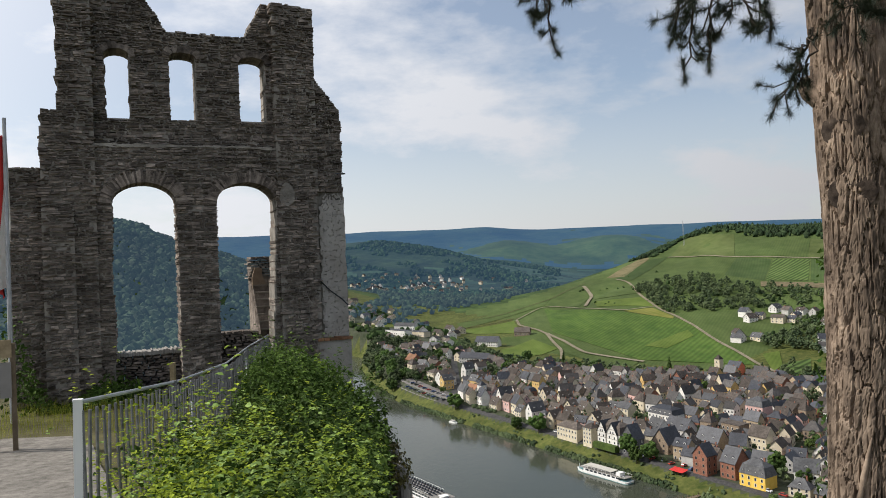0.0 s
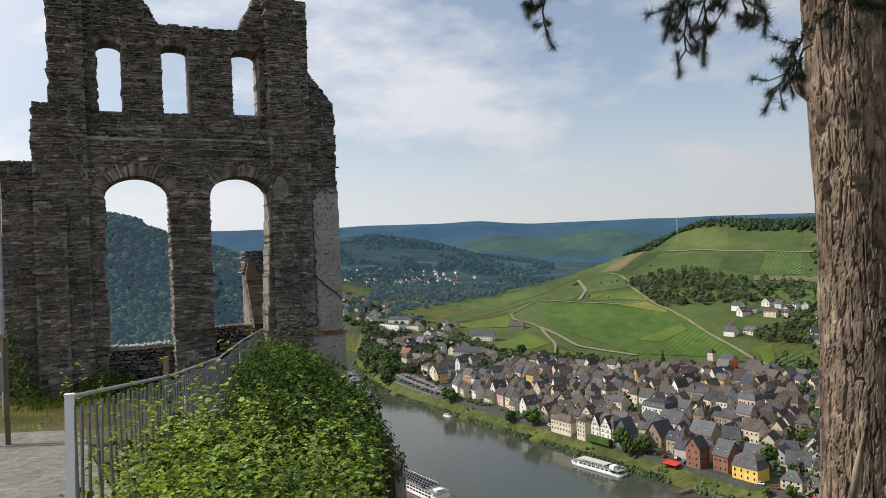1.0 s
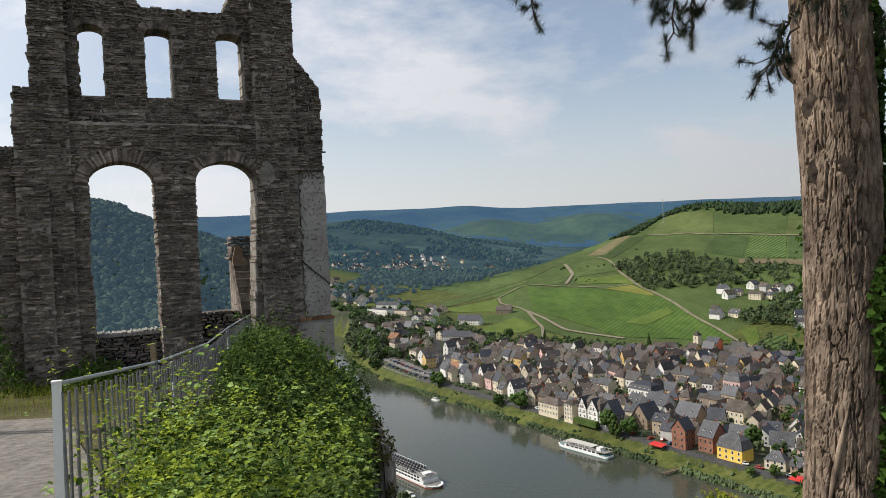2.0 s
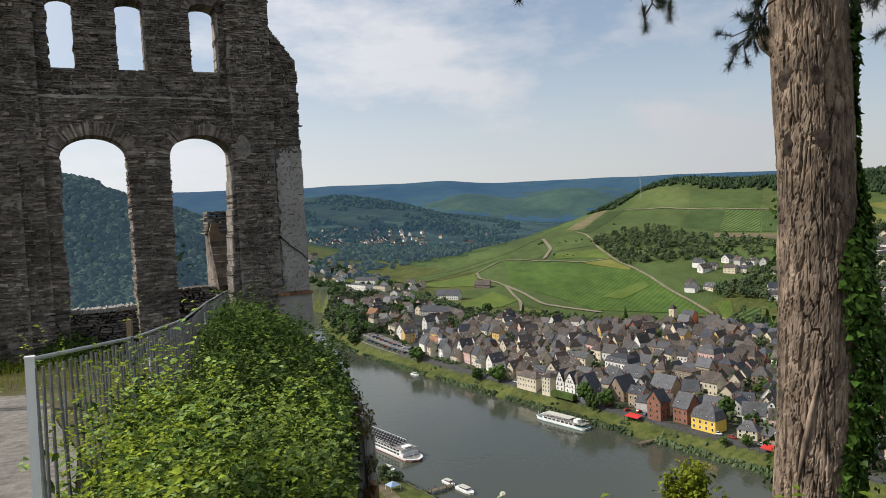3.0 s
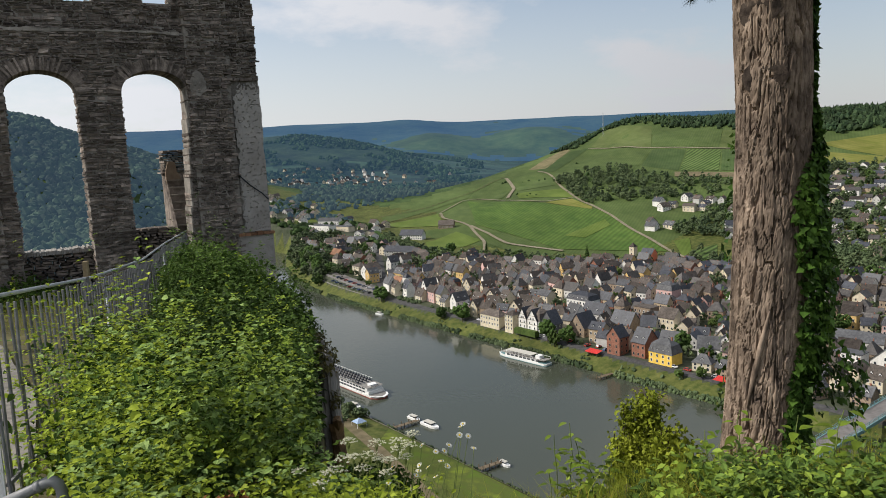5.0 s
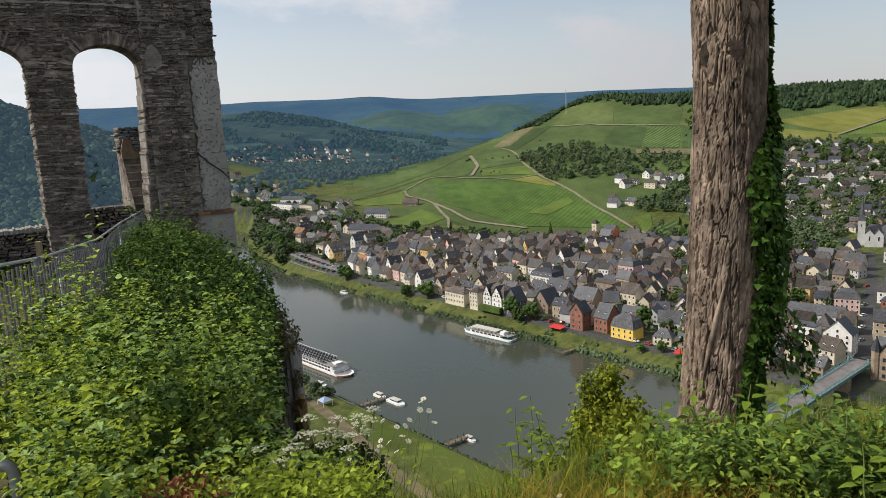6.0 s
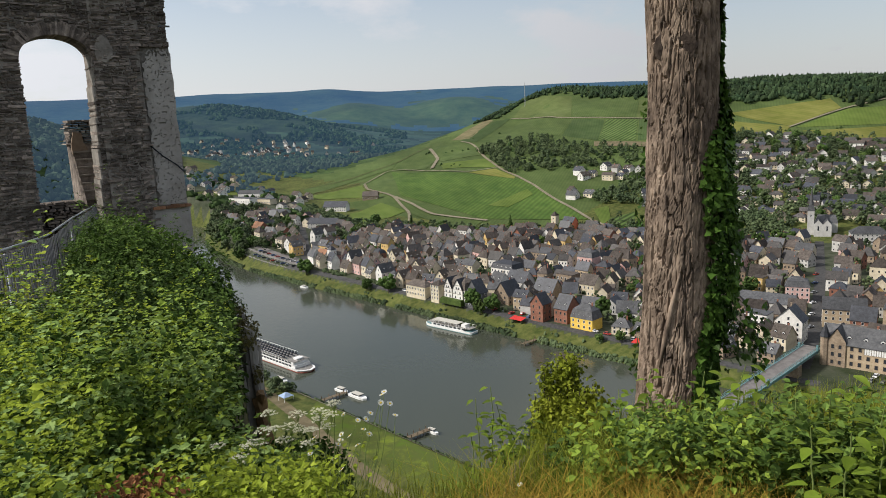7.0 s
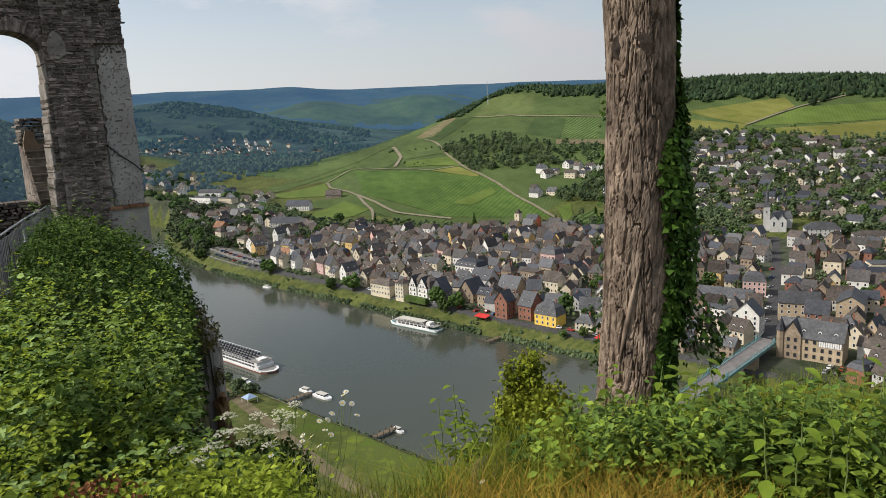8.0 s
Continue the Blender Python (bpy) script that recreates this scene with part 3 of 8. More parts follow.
draped("track_road", [(187, 502), (182, 465), (191, 418), (191, 395), (173, 334), (153, 304)], 3.6, 1.3, M_TRACK, "pale track curving round the lower vineyards", "road")
draped("track_road", [(192, 397), (190, 355), (180, 308), (185, 270), (188, 247)], 4.0, 1.3, M_TRACK, "broad pale track above the town", "road")
draped("track_road", [(467, 530), (481, 396), (499, 306), (499, 222)], 3.0, 1.2, M_TRACK, "level track between the vineyard terraces", "road")
draped("track_road", [(493, 138), (529, 119), (554, 106), (600, 73)], 3.5, 1.3, M_TRACK, "track between the meadow and the wood", "road")
draped("street", [(14, 240), (41, 279), (60, 320), (80, 372), (90, 444), (100, 520)], 6.5, 0.1, M_ASPHALT, "grey street running out of the town", "road")
draped("street", [(19, -51), (40, -46), (72, -37), (148, -12), (232, 18)], 6.5, 0.12, M_ASPHALT, "grey street from the bridge to the church", "road")
M_LAWN = mat("mown_lawn", (0.072, 0.118, 0.012), (0.150, 0.195, 0.022), 0.10, 0.9, 0.4, 4.0, stain=0.35, c3=(0.072, 0.088, 0.022))
lawn = plot("lawn", [(-100, 58), (-110, 50), (-122, -70), (-100, -70)], M_LAWN, "bright mown lawn on the near bank", 0.12)
lawn["category"] = "lawn"
pitch = plot("sports_field", [(38, 562), (30, 592), (113, 628), (92, 566)], M_LAWN, "bright green sports field on the valley floor", 0.4)
pitch["category"] = "lawn"

# ---- castle ruin: a free-standing facade of slate courses ----
RUIN = pose(-4.967, 14.683, 0, 0, 0, 24)
GROUND_R = -0.98


def ragged(z, k, a):
    return a * (noise.noise(Vector((k, z * 3.1, 0.3))) + 0.6 * noise.noise(Vector((k, z * 9.0, 4.0))))


def arch_open(u, z, u0, u1, spring, rise, bottom, lean=0.0):
    """An arched opening; lean narrows it towards the bottom on the right."""
    if z < bottom:
        return False
    r = u1 - lean * max(0.0, spring - z)
    if z <= spring:
        return u0 < u < r
    c, a = (u0 + u1) / 2, (u1 - u0) / 2
    return abs(u - c) < a and (z - spring) < rise * math.sqrt(max(0, 1 - ((u - c) / a) ** 2))


def ruin_solid(u, z):
    """Whether the facade has masonry at u along it and height z."""
    if z < GROUND_R - 0.3:
        return False
    left = -3.32 + ragged(z, 1.0, 0.04) if z < 3.68 else (-2.72 + ragged(z, 2.0, 0.07) if z < 4.74 else -2.42 + ragged(z, 3.0, 0.05))
    right = 3.10 + ragged(z, 5.0, 0.02)
    if z > 4.98:
        right = 3.10 - (z - 4.98) / 0.68 * 0.54
    if z > 5.66:
        right = 2.55 + ragged(z, 5.0, 0.02)
    if z < 3.0:
        right = 3.12 + 0.03 * (3.0 - z) / 3
    if u < left or u > right:
        return False
    t = ragged(u, 9.0, 0.05)
    top = 7.35 + t if u < -0.95 else (7.35 - (u + 0.95) * 1.62 + t if u < -0.42 else (6.50 + 0.3 * t if u < 1.12 else (6.50 + (u - 1.12) * 1.9 + t if u < 1.5 else 7.26 - 0.10 * (u - 1.5) + 0.6 * t)))
    if u < -2.36:
        top = min(top, 6.95 + (u + 2.42) * 2)
    if z > top:
        return False
    if arch_open(u, z, -1.55 + 0.02 * math.sin(z * 3), -0.34, 2.97, 0.43, GROUND_R - 1):
        return False
    if arch_open(u, z, 0.43, 1.66, 2.97, 0.44, GROUND_R - 1, 0.05):
        return False
    if 4.69 < z and arch_open(u, z, -1.60 + ragged(z, 7.0, 0.05), -1.13 + ragged(z, 8.0, 0.03), 5.94, 0.13, 4.69):
        return False
    if arch_open(u, z, -0.38, 0.13, 5.99, 0.08, 4.70) or arch_open(u, z, 1.0, 1.53, 5.97, 0.11, 4.71):
        return False
    if -1.53 < u < -1.42 and 4.37 < z < 4.43:
        return False
    return True


def ruin_masonry(u, z):
    """Solid and clear of the ring stones' lower edge above the springing."""
    ring = 0.06 if 2.97 < z < 3.6 else 0.035 if 5.9 < z < 6.25 else 0.0
    return ruin_solid(u, z) and (not ring or ruin_solid(u, z - ring))


def ruin_face(u, z):
    """Depth of the masonry's face behind the piers' plane."""
    if -1.80 < u < 1.68:
        return 0.22 if z > 4.14 else (0.06 if z > 0.3 else 0.10)
    if u > 2.52 and z < 3.22:
        return 0.10
    if u > 2.55:
        return 0.05
    if u < -2.72:
        return 0.14
    if u < -2.2 and z < 2.9:
        return -0.05 - 0.05 * (2.9 - z) / 3.8
    return 0.0


ruin = thing("castle_ruin", RUIN, "roofless facade of dark slate masonry with two arches and three windows", "ruin")
THICK = 0.78
rng = random.Random(4)


def ruin_core():
    """The wall's body: small cells between face and back, open where the openings are."""
    S, c = Shape(), 0.03
    nu, nz = int(6.9 / c), int(8.9 / c)
    U, Zs = [-3.45 + i * c for i in range(nu)], [GROUND_R - 0.3 + j * c for j in range(nz)]
    ok = {(i, j) for i in range(nu) for j in range(nz) if ruin_masonry(U[i] + c / 2, Zs[j] + c / 2)}
    for i, j in ok:
        u0, u1, z0, z1 = U[i], U[i] + c, Zs[j], Zs[j] + c
        f = ruin_face(u0 + c / 2, z0 + c / 2) + 0.018
        b = THICK
        S.add([(u0, f, z0), (u1, f, z0), (u1, f, z1), (u0, f, z1)], [(0, 1, 2, 3)])
        S.add([(u0, b, z0), (u1, b, z0), (u1, b, z1), (u0, b, z1)], [(3, 2, 1, 0)])
        for di, dj, q in ((1, 0, [(u1, f, z0), (u1, b, z0), (u1, b, z1), (u1, f, z1)]), (-1, 0, [(u0, b, z0), (u0, f, z0), (u0, f, z1), (u0, b, z1)]),
                          (0, 1, [(u0, f, z1), (u1, f, z1), (u1, b, z1), (u0, b, z1)]), (0, -1, [(u0, b, z0), (u1, b, z0), (u1, f, z0), (u0, f, z0)])):
            g = ruin_face(u0 + c / 2 + di * c, z0 + c / 2 + dj * c) + 0.018
            if (i + di, j + dj) not in ok:
                S.add(q, [(0, 1, 2, 3)])
            elif g > f + 0.005 and di:
                uu = u1 if di > 0 else u0
                S.add([(uu, f, z0), (uu, g, z0), (uu, g, z1), (uu, f, z1)], [(0, 1, 2, 3)])
    return S


part("wall_core", ruin_core(), M_MORTAR, ruin, "crumbling mortar between the courses")


def stone_box(S, u0, u1, y0, y1, z0, z1):
    """A rough slate: chipped corners, its bed slightly tilted and waved with the course."""
    j = lambda a: rng.uniform(-a, a)
    e = min(0.016, (u1 - u0) * 0.22)
    wave = lambda u: 0.016 * math.sin(u * 2.3 + z0 * 1.7) + 0.008 * math.sin(u * 7.1 + z0 * 3.0)
    a, b, t = wave(u0), wave(u1), j(0.006)
    v = [(u0 + e + j(.01), y0 + j(.014), z0 + .004 + a + t), (u1 - e + j(.01), y0 + j(.014), z0 + .004 + b - t), (u1, y1, z0 + b), (u0, y1, z0 + a),
         (u0 + e + j(.012), y0 + j(.014), z1 - .004 + a + j(.007)), (u1 - e + j(.012), y0 + j(.014), z1 - .004 + b + j(.007)), (u1, y1, z1 + b), (u0, y1, z1 + a)]
    S.add(v, [(3, 2, 1, 0), (4, 5, 6, 7), (0, 1, 5, 4), (1, 2, 6, 5), (2, 3, 7, 6), (3, 0, 4, 7)])


def ruin_stones():
    """Courses of thin slate, split into stones; those of the right-hand pier are pieces of their own."""
    rest, pieces = Shape(), []
    z = GROUND_R - 0.1
    while z < 7.4:
        h = rng.choice((0.022, 0.026, 0.03, 0.035, 0.035, 0.042, 0.05, 0.065))
        zm, spans, start = z + h / 2, [], None
        us = np.arange(-3.5, 3.4, 0.02)
        inside = [ruin_masonry(u, zm) for u in us]
        for k, ok in enumerate(inside + [False]):
            if ok and start is None:
                start = us[k]
            elif not ok and start is not None:
                spans.append((start, us[k - 1] + 0.02))
                start = None
        for a, b in spans:
            u = a + rng.uniform(-0.03, 0.01)
            end = b + rng.uniform(-0.01, 0.03)
            while u < end - 0.02:
                w = min(rng.uniform(0.06, 0.25) * (0.75 + h * 6), end - u)
                if end - u - w < 0.07:
                    w = end - u
                mid = u + w / 2
                f = ruin_face(mid, zm)
                plaster = mid > 2.50 and zm < 3.2
                near = u - a < 0.05 or end - (u + w) < 0.05
                if not (plaster and rng.random() < 0.93) and rng.random() > 0.02:
                    prow = rng.uniform(-0.034, 0.006) + (0.015 if plaster else 0)
                    deep = THICK - 0.02 if near and 0.02 < b - a and (abs(u - a) < 0.05 and a > -2.0 or abs(end - u - w) < 0.05 and b < 1.5 or a > 1.5 and u - a < 0.05) else f + 0.14
                    if 1.66 < mid < 2.5 and -0.5 < zm < 2.5 and len(pieces) < 290:
                        T = Shape()
                        stone_box(T, u, u + w - 0.007, f + prow, deep, z, z + h - 0.0055)
                        pieces.append(T)
                    else:
                        stone_box(rest, u, u + w - 0.007, f + prow, deep, z, z + h - 0.0055 + rng.uniform(-.003, .004))
                u += w
        z += h
    return rest, pieces


st_rest, st_pieces = ruin_stones()
tagged(part("coursework", st_rest, M_STONE, ruin, "thin dark slate courses"), kind="stuff")
for T in st_pieces:
    part("stone", T, M_STONEP, ruin)


def voussoirs(cx, a, spring, rise, face, n, ln):
    for k in range(n):
        S = Shape()
        t = math.pi * (k + 0.5) / n
        px, pz = cx + a * math.cos(t), spring + rise * math.sin(t)
        tilt = math.atan2(math.sin(t) * 1.0, math.cos(t) * 0.75)
        l2 = ln * rng.uniform(0.8, 1.15)
        m = Matrix.Translation((px, 0, pz)) @ Matrix.Rotation(-tilt + math.pi / 2, 4, "Y")
        w = math.pi * (a + 0.12) / n * rng.uniform(0.42, 0.50)
        y0 = face - rng.uniform(0.005, 0.04)
        S.box(-w, w, y0, THICK - 0.01, 0.0, l2, 0, m)
        part("arch_stone", S, M_STONEP, ruin)


for cx, a, sp, rise, fc, n, ln in ((-0.945, 0.605, 2.97, 0.43, 0.05, 52, 0.24), (1.045, 0.615, 2.97, 0.44, 0.05, 52, 0.24), (-0.125, 0.255, 5.99, 0.08, 0.21, 17, 0.15), (1.265, 0.265, 5.97, 0.11, 0.21, 17, 0.16), (-1.36, 0.24, 5.94, 0.13, 0.22, 12, 0.12)):
    voussoirs(cx, a, sp, rise, fc, n, ln)

# string course, plaster patch by the arch, plastered flank with its brick cap and plinth
course = Shape()
course.box(-2.0, 1.6, 0.06, 0.24, 4.10, 4.145)
course = part("string_course", course, M_MORTAR, ruin, "weathered grey string course")
for k in range(24):
    u = -2.0 + k * 0.15
    S = Shape()
    S.box(u, u + 0.147, 0.03 + rng.uniform(-0.012, 0.012), 0.22, 4.105 + rng.uniform(-0.01, 0.01) - 0.02 * math.sin(k * 0.3), 4.155 + rng.uniform(-0.012, 0.012))
    part("slab", S, M_MORTAR, course)
S = Shape()
ol = [(1.74, 2.93), (1.88, 2.90), (2.02, 3.0), (2.03, 3.18), (1.96, 3.34), (1.86, 3.42), (1.78, 3.36), (1.72, 3.22), (1.70, 3.06)]
S.add([(u, -0.022, z) for u, z in ol] + [(u, 0.05, z) for u, z in ol], [tuple(range(9))] + [(k, k + 9, (k + 1) % 9 + 9, (k + 1) % 9) for k in range(9)])
part("plaster_patch", S, M_MORTAR, ruin, "patch of pale plaster beside the arch")


def flank():
    """Flaking plaster sheet with pits where stones show through."""
    nu, nz = 40, 190
    V, F, keep = [], [], set()
    for j in range(nz + 1):
        for i in range(nu + 1):
            u, z = 2.53 + 0.60 * i / nu, 0.06 + 3.12 * j / nz
            pit = noise.noise(Vector((u * 30 + 3 * noise.noise(Vector((u * 6, z * 6, 1))), z * 52, 2)))
            d = 0.075 - 0.012 * noise.noise(Vector((u * 3, z * 2, 7))) + (0.03 if pit > 0.45 else 0)
            V.append((u + 0.02 * noise.noise(Vector((3, z * 3, 1))) * (i in (0, nu)), d, z))
    for j in range(nz):
        for i in range(nu):
            a = j * (nu + 1) + i
            edge = 0.15 * noise.noise(Vector((j * 0.12, 2.2, 0))) + (0.12 if j > nz - 18 else 0) * 1
            if i / nu < 0.04 + max(0, edge) or (j > nz - 10 and noise.noise(Vector((i * 0.4, j * 0.3, 0))) > 0):
                continue
            F.append((a, a + 1, a + nu + 2, a + nu + 1))
    S = Shape()
    S.add(V, F)
    return S


part("plaster_flank", flank(), M_PLASTER, ruin, "pale pitted plaster on the flank")
S = Shape()
S.box(2.44, 3.16, 0.0, 0.8, -1.3, -0.02)
part("plinth", S, M_PLASTER, ruin, "smooth rendered plinth")
for k in range(6):
    T = Shape()
    T.box(2.42 + k * 0.128, 2.42 + k * 0.128 + 0.12, -0.05 + rng.uniform(-.01, .01), 0.3, -0.015, 0.035 + rng.uniform(0, 0.03))
    part("brick", T, M_BRICKCAP, ruin)
S = Shape()
S.tube([(2.53, 0.05, 1.28), (2.75, 0.04, 1.05), (3.0, 0.04, 0.86), (3.13, 0.045, 0.72)], 0.014, 6)
part("cable", S, M_DARK, ruin, "dark cable across the plaster")
S = Shape()
S.box(2.95, 3.17, 0.03, 0.12, 3.60, 3.625)
part("iron_tie", S, M_DARK, ruin, "rusty iron tie")

# low walls in the arches and the broken stair behind
def low_wall(u0, u1, y0, y1, z0, z1):
    """Thin uneven courses of slate between two ends."""
    S, z = Shape(), z0
    while z < z1:
        h, u = rng.uniform(0.03, 0.065), u0 - rng.uniform(0, 0.1)
        while u < u1:
            w = rng.uniform(0.08, 0.26)
            stone_box(S, u, u + w - 0.01, y0 + rng.uniform(-.025, .02), y1, z, z + h - 0.008)
            u += w
        z += h
    return S


low = thing("parapet_wall", RUIN, "low slate parapet wall with a pale coping", "low wall")
part("stones", low_wall(-1.75, -0.15, 0.62, 1.0, -1.2, -0.06), M_STONE, low)
S, u = Shape(), -1.76
while u < -0.15:          # upright coping slates
    w = rng.uniform(0.025, 0.06)
    S.box(u, u + w - 0.006, 0.58 + rng.uniform(-.02, .02), 1.02, -0.06, 0.02 + rng.uniform(-0.02, 0.03))
    u += w
part("coping", S, M_PLASTER, low, "rough pale coping slates set on edge")
low2 = thing("parapet_wall", RUIN, "low slate parapet wall beside the broken stair", "low wall")
part("stones", low_wall(0.2, 1.26, 0.66, 1.05, -1.2, 0.22), M_STONE, low2)

stair = thing("stair_remnant", RUIN @ pose(1.43, 1.25, -0.12), "broken stone stair with a leaning side wall", "stair")
for k in range(10):
    T = Shape()
    T.box(0.02, 0.72, k * 0.11, 1.3, (k - 1) * 0.165 - 0.9 * (k == 0), k * 0.165 - 0.02)
    part("step", T, M_STONEP, stair)
    T = Shape()
    T.box(0.0, 0.74, k * 0.11 - 0.03, 1.3, k * 0.165 - 0.018, k * 0.165 + 0.012)
    part("tread", T, M_TREAD, stair, "worn grey-brown tread")
T = low_wall(0.0, 0.78, 0.98, 1.5, 1.42, 1.96)
part("block", T, M_STONE, stair, "dark masonry block at the head")
S = Shape()
S.add([(-0.03, 0.1, -1.1), (0.02, 0.1, -1.1), (0.02, 0.1, 0.25), (-0.03, 0.1, 0.2), (-0.03, 1.3, -1.1), (0.02, 1.3, -1.1), (0.02, 1.3, 1.75), (-0.03, 1.3, 1.7)],
      [(0, 1, 2, 3), (5, 4, 7, 6), (1, 5, 6, 2), (4, 0, 3, 7), (3, 2, 6, 7)])
part("side_wall", S, M_STONEP, stair, "leaning rubble side wall")
S = Shape()
ol = [(0.0, 0.95), (0.10, 0.88), (0.30, 1.06), (0.34, 1.30), (0.24, 1.52), (0.22, 1.72), (0.06, 1.74), (0.0, 1.5)]
S.add([(u, 0.98 - 0.06 * z, z) for u, z in ol] + [(u, 1.02, z) for u, z in ol], [tuple(range(8))] + [(k, k + 8, (k + 1) % 8 + 8, (k + 1) % 8) for k in range(8)])
part("plaster", S, M_TANPLASTER, stair, "tan plaster left on the wall")

# path to the ruin
V = np.array([[(x0 + (x1 - x0) * k / 8, y, 0) for k in range(9)] for y, x0, x1 in ((-2, -6, -1.2), (1, -6.5, -1.6), (3.4, -7, -2.0), (5, -7.2, -2.35), (7, -7.5, -3.2), (8.5, -8, -4.1), (9.6, -9, -4.7), (10.4, -11, -5.4))])
V[..., 2] = ground(V[..., 0], V[..., 1]) + 0.03
tagged(new("path", grid_mesh("path", V, 9, 8, [M_PATH])), "pale gravel path leading to the ruin", "path", kind="structure")

M_BAR = mat("grey_iron", (0.11, 0.11, 0.115), (0.21, 0.21, 0.215), 9, 0.6, 0.2, metal=0.3, stain=0.2, rand=0.2)
# fence along the path
def fence_run():
    pts = [(-1.768, 3.476, 1.085), (-2.21, 6.006, 0.776), (-2.76, 9.09, 0.49), (-3.147, 11.58, 0.41), (-3.525, 14.4, 0.30)]
    P = [Vector(p) for p in pts]
    out = []
    for a, b in zip(P, P[1:]):
        n = max(2, int((b - a).length / 0.25))
        out += [a.lerp(b, k / n) for k in range(n)]
    return out + [P[-1]]


fence = thing("fence", pose(0, 0, 0), "grey metal bar railing with a white end post", "fence")
line = fence_run()
S = Shape()
S.tube([(p.x, p.y, p.z - 0.01) for p in line], 0.012, 8)
part("top_rail", S, M_GALV, fence, "pale grey top rail")
S = Shape()
S.tube([(p.x + 0.02, p.y, p.z - 0.9) for p in line], 0.014, 5)
part("bottom_rail", S, M_BAR, fence)
S = Shape()
S.box(-0.020, 0.020, -0.018, 0.018, -1.5, 0.0)
S.box(-0.022, 0.022, -0.020, 0.020, -0.004, 0.006)
po = part("post", S, M_WHITE, fence, "white painted square end post")
po.matrix_basis = pose(-1.768, 3.476, 1.085, 0, 1.0, 20)
T = Shape()
T.tube([(0, 0, -0.95), (0, 0, -0.4), (0, 0, 0.0)], 0.009, 6)
pick = T.mesh("bar", M_BAR)
step, run = 0.115, 0.0
for a, b in zip(line, line[1:]):
    L = (b - a).length
    while run < L:
        p = a.lerp(b, run / L)
        o = part("bar", pick, None, fence)
        o.matrix_basis = pose(p.x + 0.02, p.y, p.z - 0.045 + rng.uniform(-.01, .01), rng.uniform(-1.5, 1.5), rng.uniform(-2, 2), 12)
        run += step
    run -= L
T = Shape()
T.box(-0.02, 0.02, -0.02, 0.02, -1.1, 0.0)
for p in line[9::11]:
    o = part("rail_post", T.mesh("rail_post", M_BAR), None, fence)
    o.matrix_basis = pose(p.x, p.y, p.z)
T = Shape()
T.tube([(0, 0, -0.05), (0.10, -0.30, -0.45)], 0.011, 5)
for p in (line[12], line[30]):
    o = part("brace", T.mesh("brace", M_GALV), None, fence)
    o.matrix_basis = pose(p.x, p.y, p.z)

# ---- pine by the edge ----
pine = thing("pine_tree", pose(2.775, 4.83, 0), "tall pine with furrowed grey-brown bark, ivy up one side", "tree")


def trunk_r(z):
    return 0.243 + 0.004 * max(0, 2 - z) + 0.035 * max(0, 0.1 - z) ** 1.0


def trunk_c(z):
    return (-0.03 * math.exp(-max(0, z + 1) * 0.9) + 0.02 * math.sin(z * 1.1) - 0.012 * max(0, z - 2), 0.0)


def trunk_mesh():
    na, nz = 220, 520
    V = np.zeros((nz, na, 3))
    for j in range(nz):
        z = -1.5 + 9.0 * (j / nz) ** 1.25
        r0, (cx, cy) = trunk_r(z), trunk_c(z)
        for i in range(na):
            a = 2 * math.pi * i / na
            c, s = math.cos(a), math.sin(a)
            wob = noise.noise(Vector((c * 3, s * 3, z * 2.6))) * 0.55
            dist, near = noise.voronoi(Vector((c * 4.8 + wob, s * 4.8 + 0.4 * wob, z * 3.0 + 2.0 * wob)))
            fine, _ = noise.voronoi(Vector((c * 11 + wob, s * 11, z * 10 + 2 * wob)))
            e, e2 = dist[1] - dist[0], fine[1] - fine[0]
            h = noise.noise(Vector((c * 30, s * 30, z * 11))) + 0.6 * noise.noise(Vector((c * 60, s * 60, z * 34)))
            flake = noise.cell(Vector((near[0].x * 3.7, near[0].y * 3.7, near[0].z * 3.7)))
            d = -0.026 * math.exp(-(e / 0.05) ** 2) - 0.007 * math.exp(-(e2 / 0.07) ** 2) + 0.0024 * h + 0.007 * flake
            V[j, i] = (cx + (r0 + d) * c, cy + (r0 + d) * s, z)
    return grid_mesh("trunk", V, na, nz, [M_BARK], None, False, True)


part("trunk", trunk_mesh(), None, pine, "deeply furrowed bark")


M_KNOT = mat("dark_knot_bark", (0.016, 0.012, 0.010), (0.072, 0.056, 0.044), 14, 0.95, 1.0, 40, stain=0.3)


def knot(a, z, size, depth=0.05):
    """A healed knot: a ring of bark round a dark hollow."""
    S = Shape()
    r = trunk_r(z)
    c = Vector((trunk_c(z)[0] + math.cos(a) * (r - 0.02), math.sin(a) * (r - 0.02), z))
    n = Vector((math.cos(a), math.sin(a), 0))
    t = Vector((-math.sin(a), math.cos(a), 0))
    rings = [(2.2, 0.0), (1.5, depth * 0.5), (1.0, depth * 0.75), (0.60, -depth * 0.2), (0.0, -depth * 1.6)]
    V = []
    for q, h in rings:
        for k in range(12):
            b = 2 * math.pi * k / 12
            w = size * q * (1 + 0.22 * noise.noise(Vector((math.cos(b) * 2 + z * 9, math.sin(b) * 2, q))))
            h2 = h * (0.65 + 0.35 * math.sin(b)) if h > 0 else h
            V.append(tuple(c + n * h2 + t * (w * math.cos(b)) + Vector((0, 0, w * 0.85 * math.sin(b)))))
    F = [(i * 12 + k, i * 12 + (k + 1) % 12, (i + 1) * 12 + (k + 1) % 12, (i + 1) * 12 + k) for i in range(4) for k in range(12)]
    return S.add(V, F)


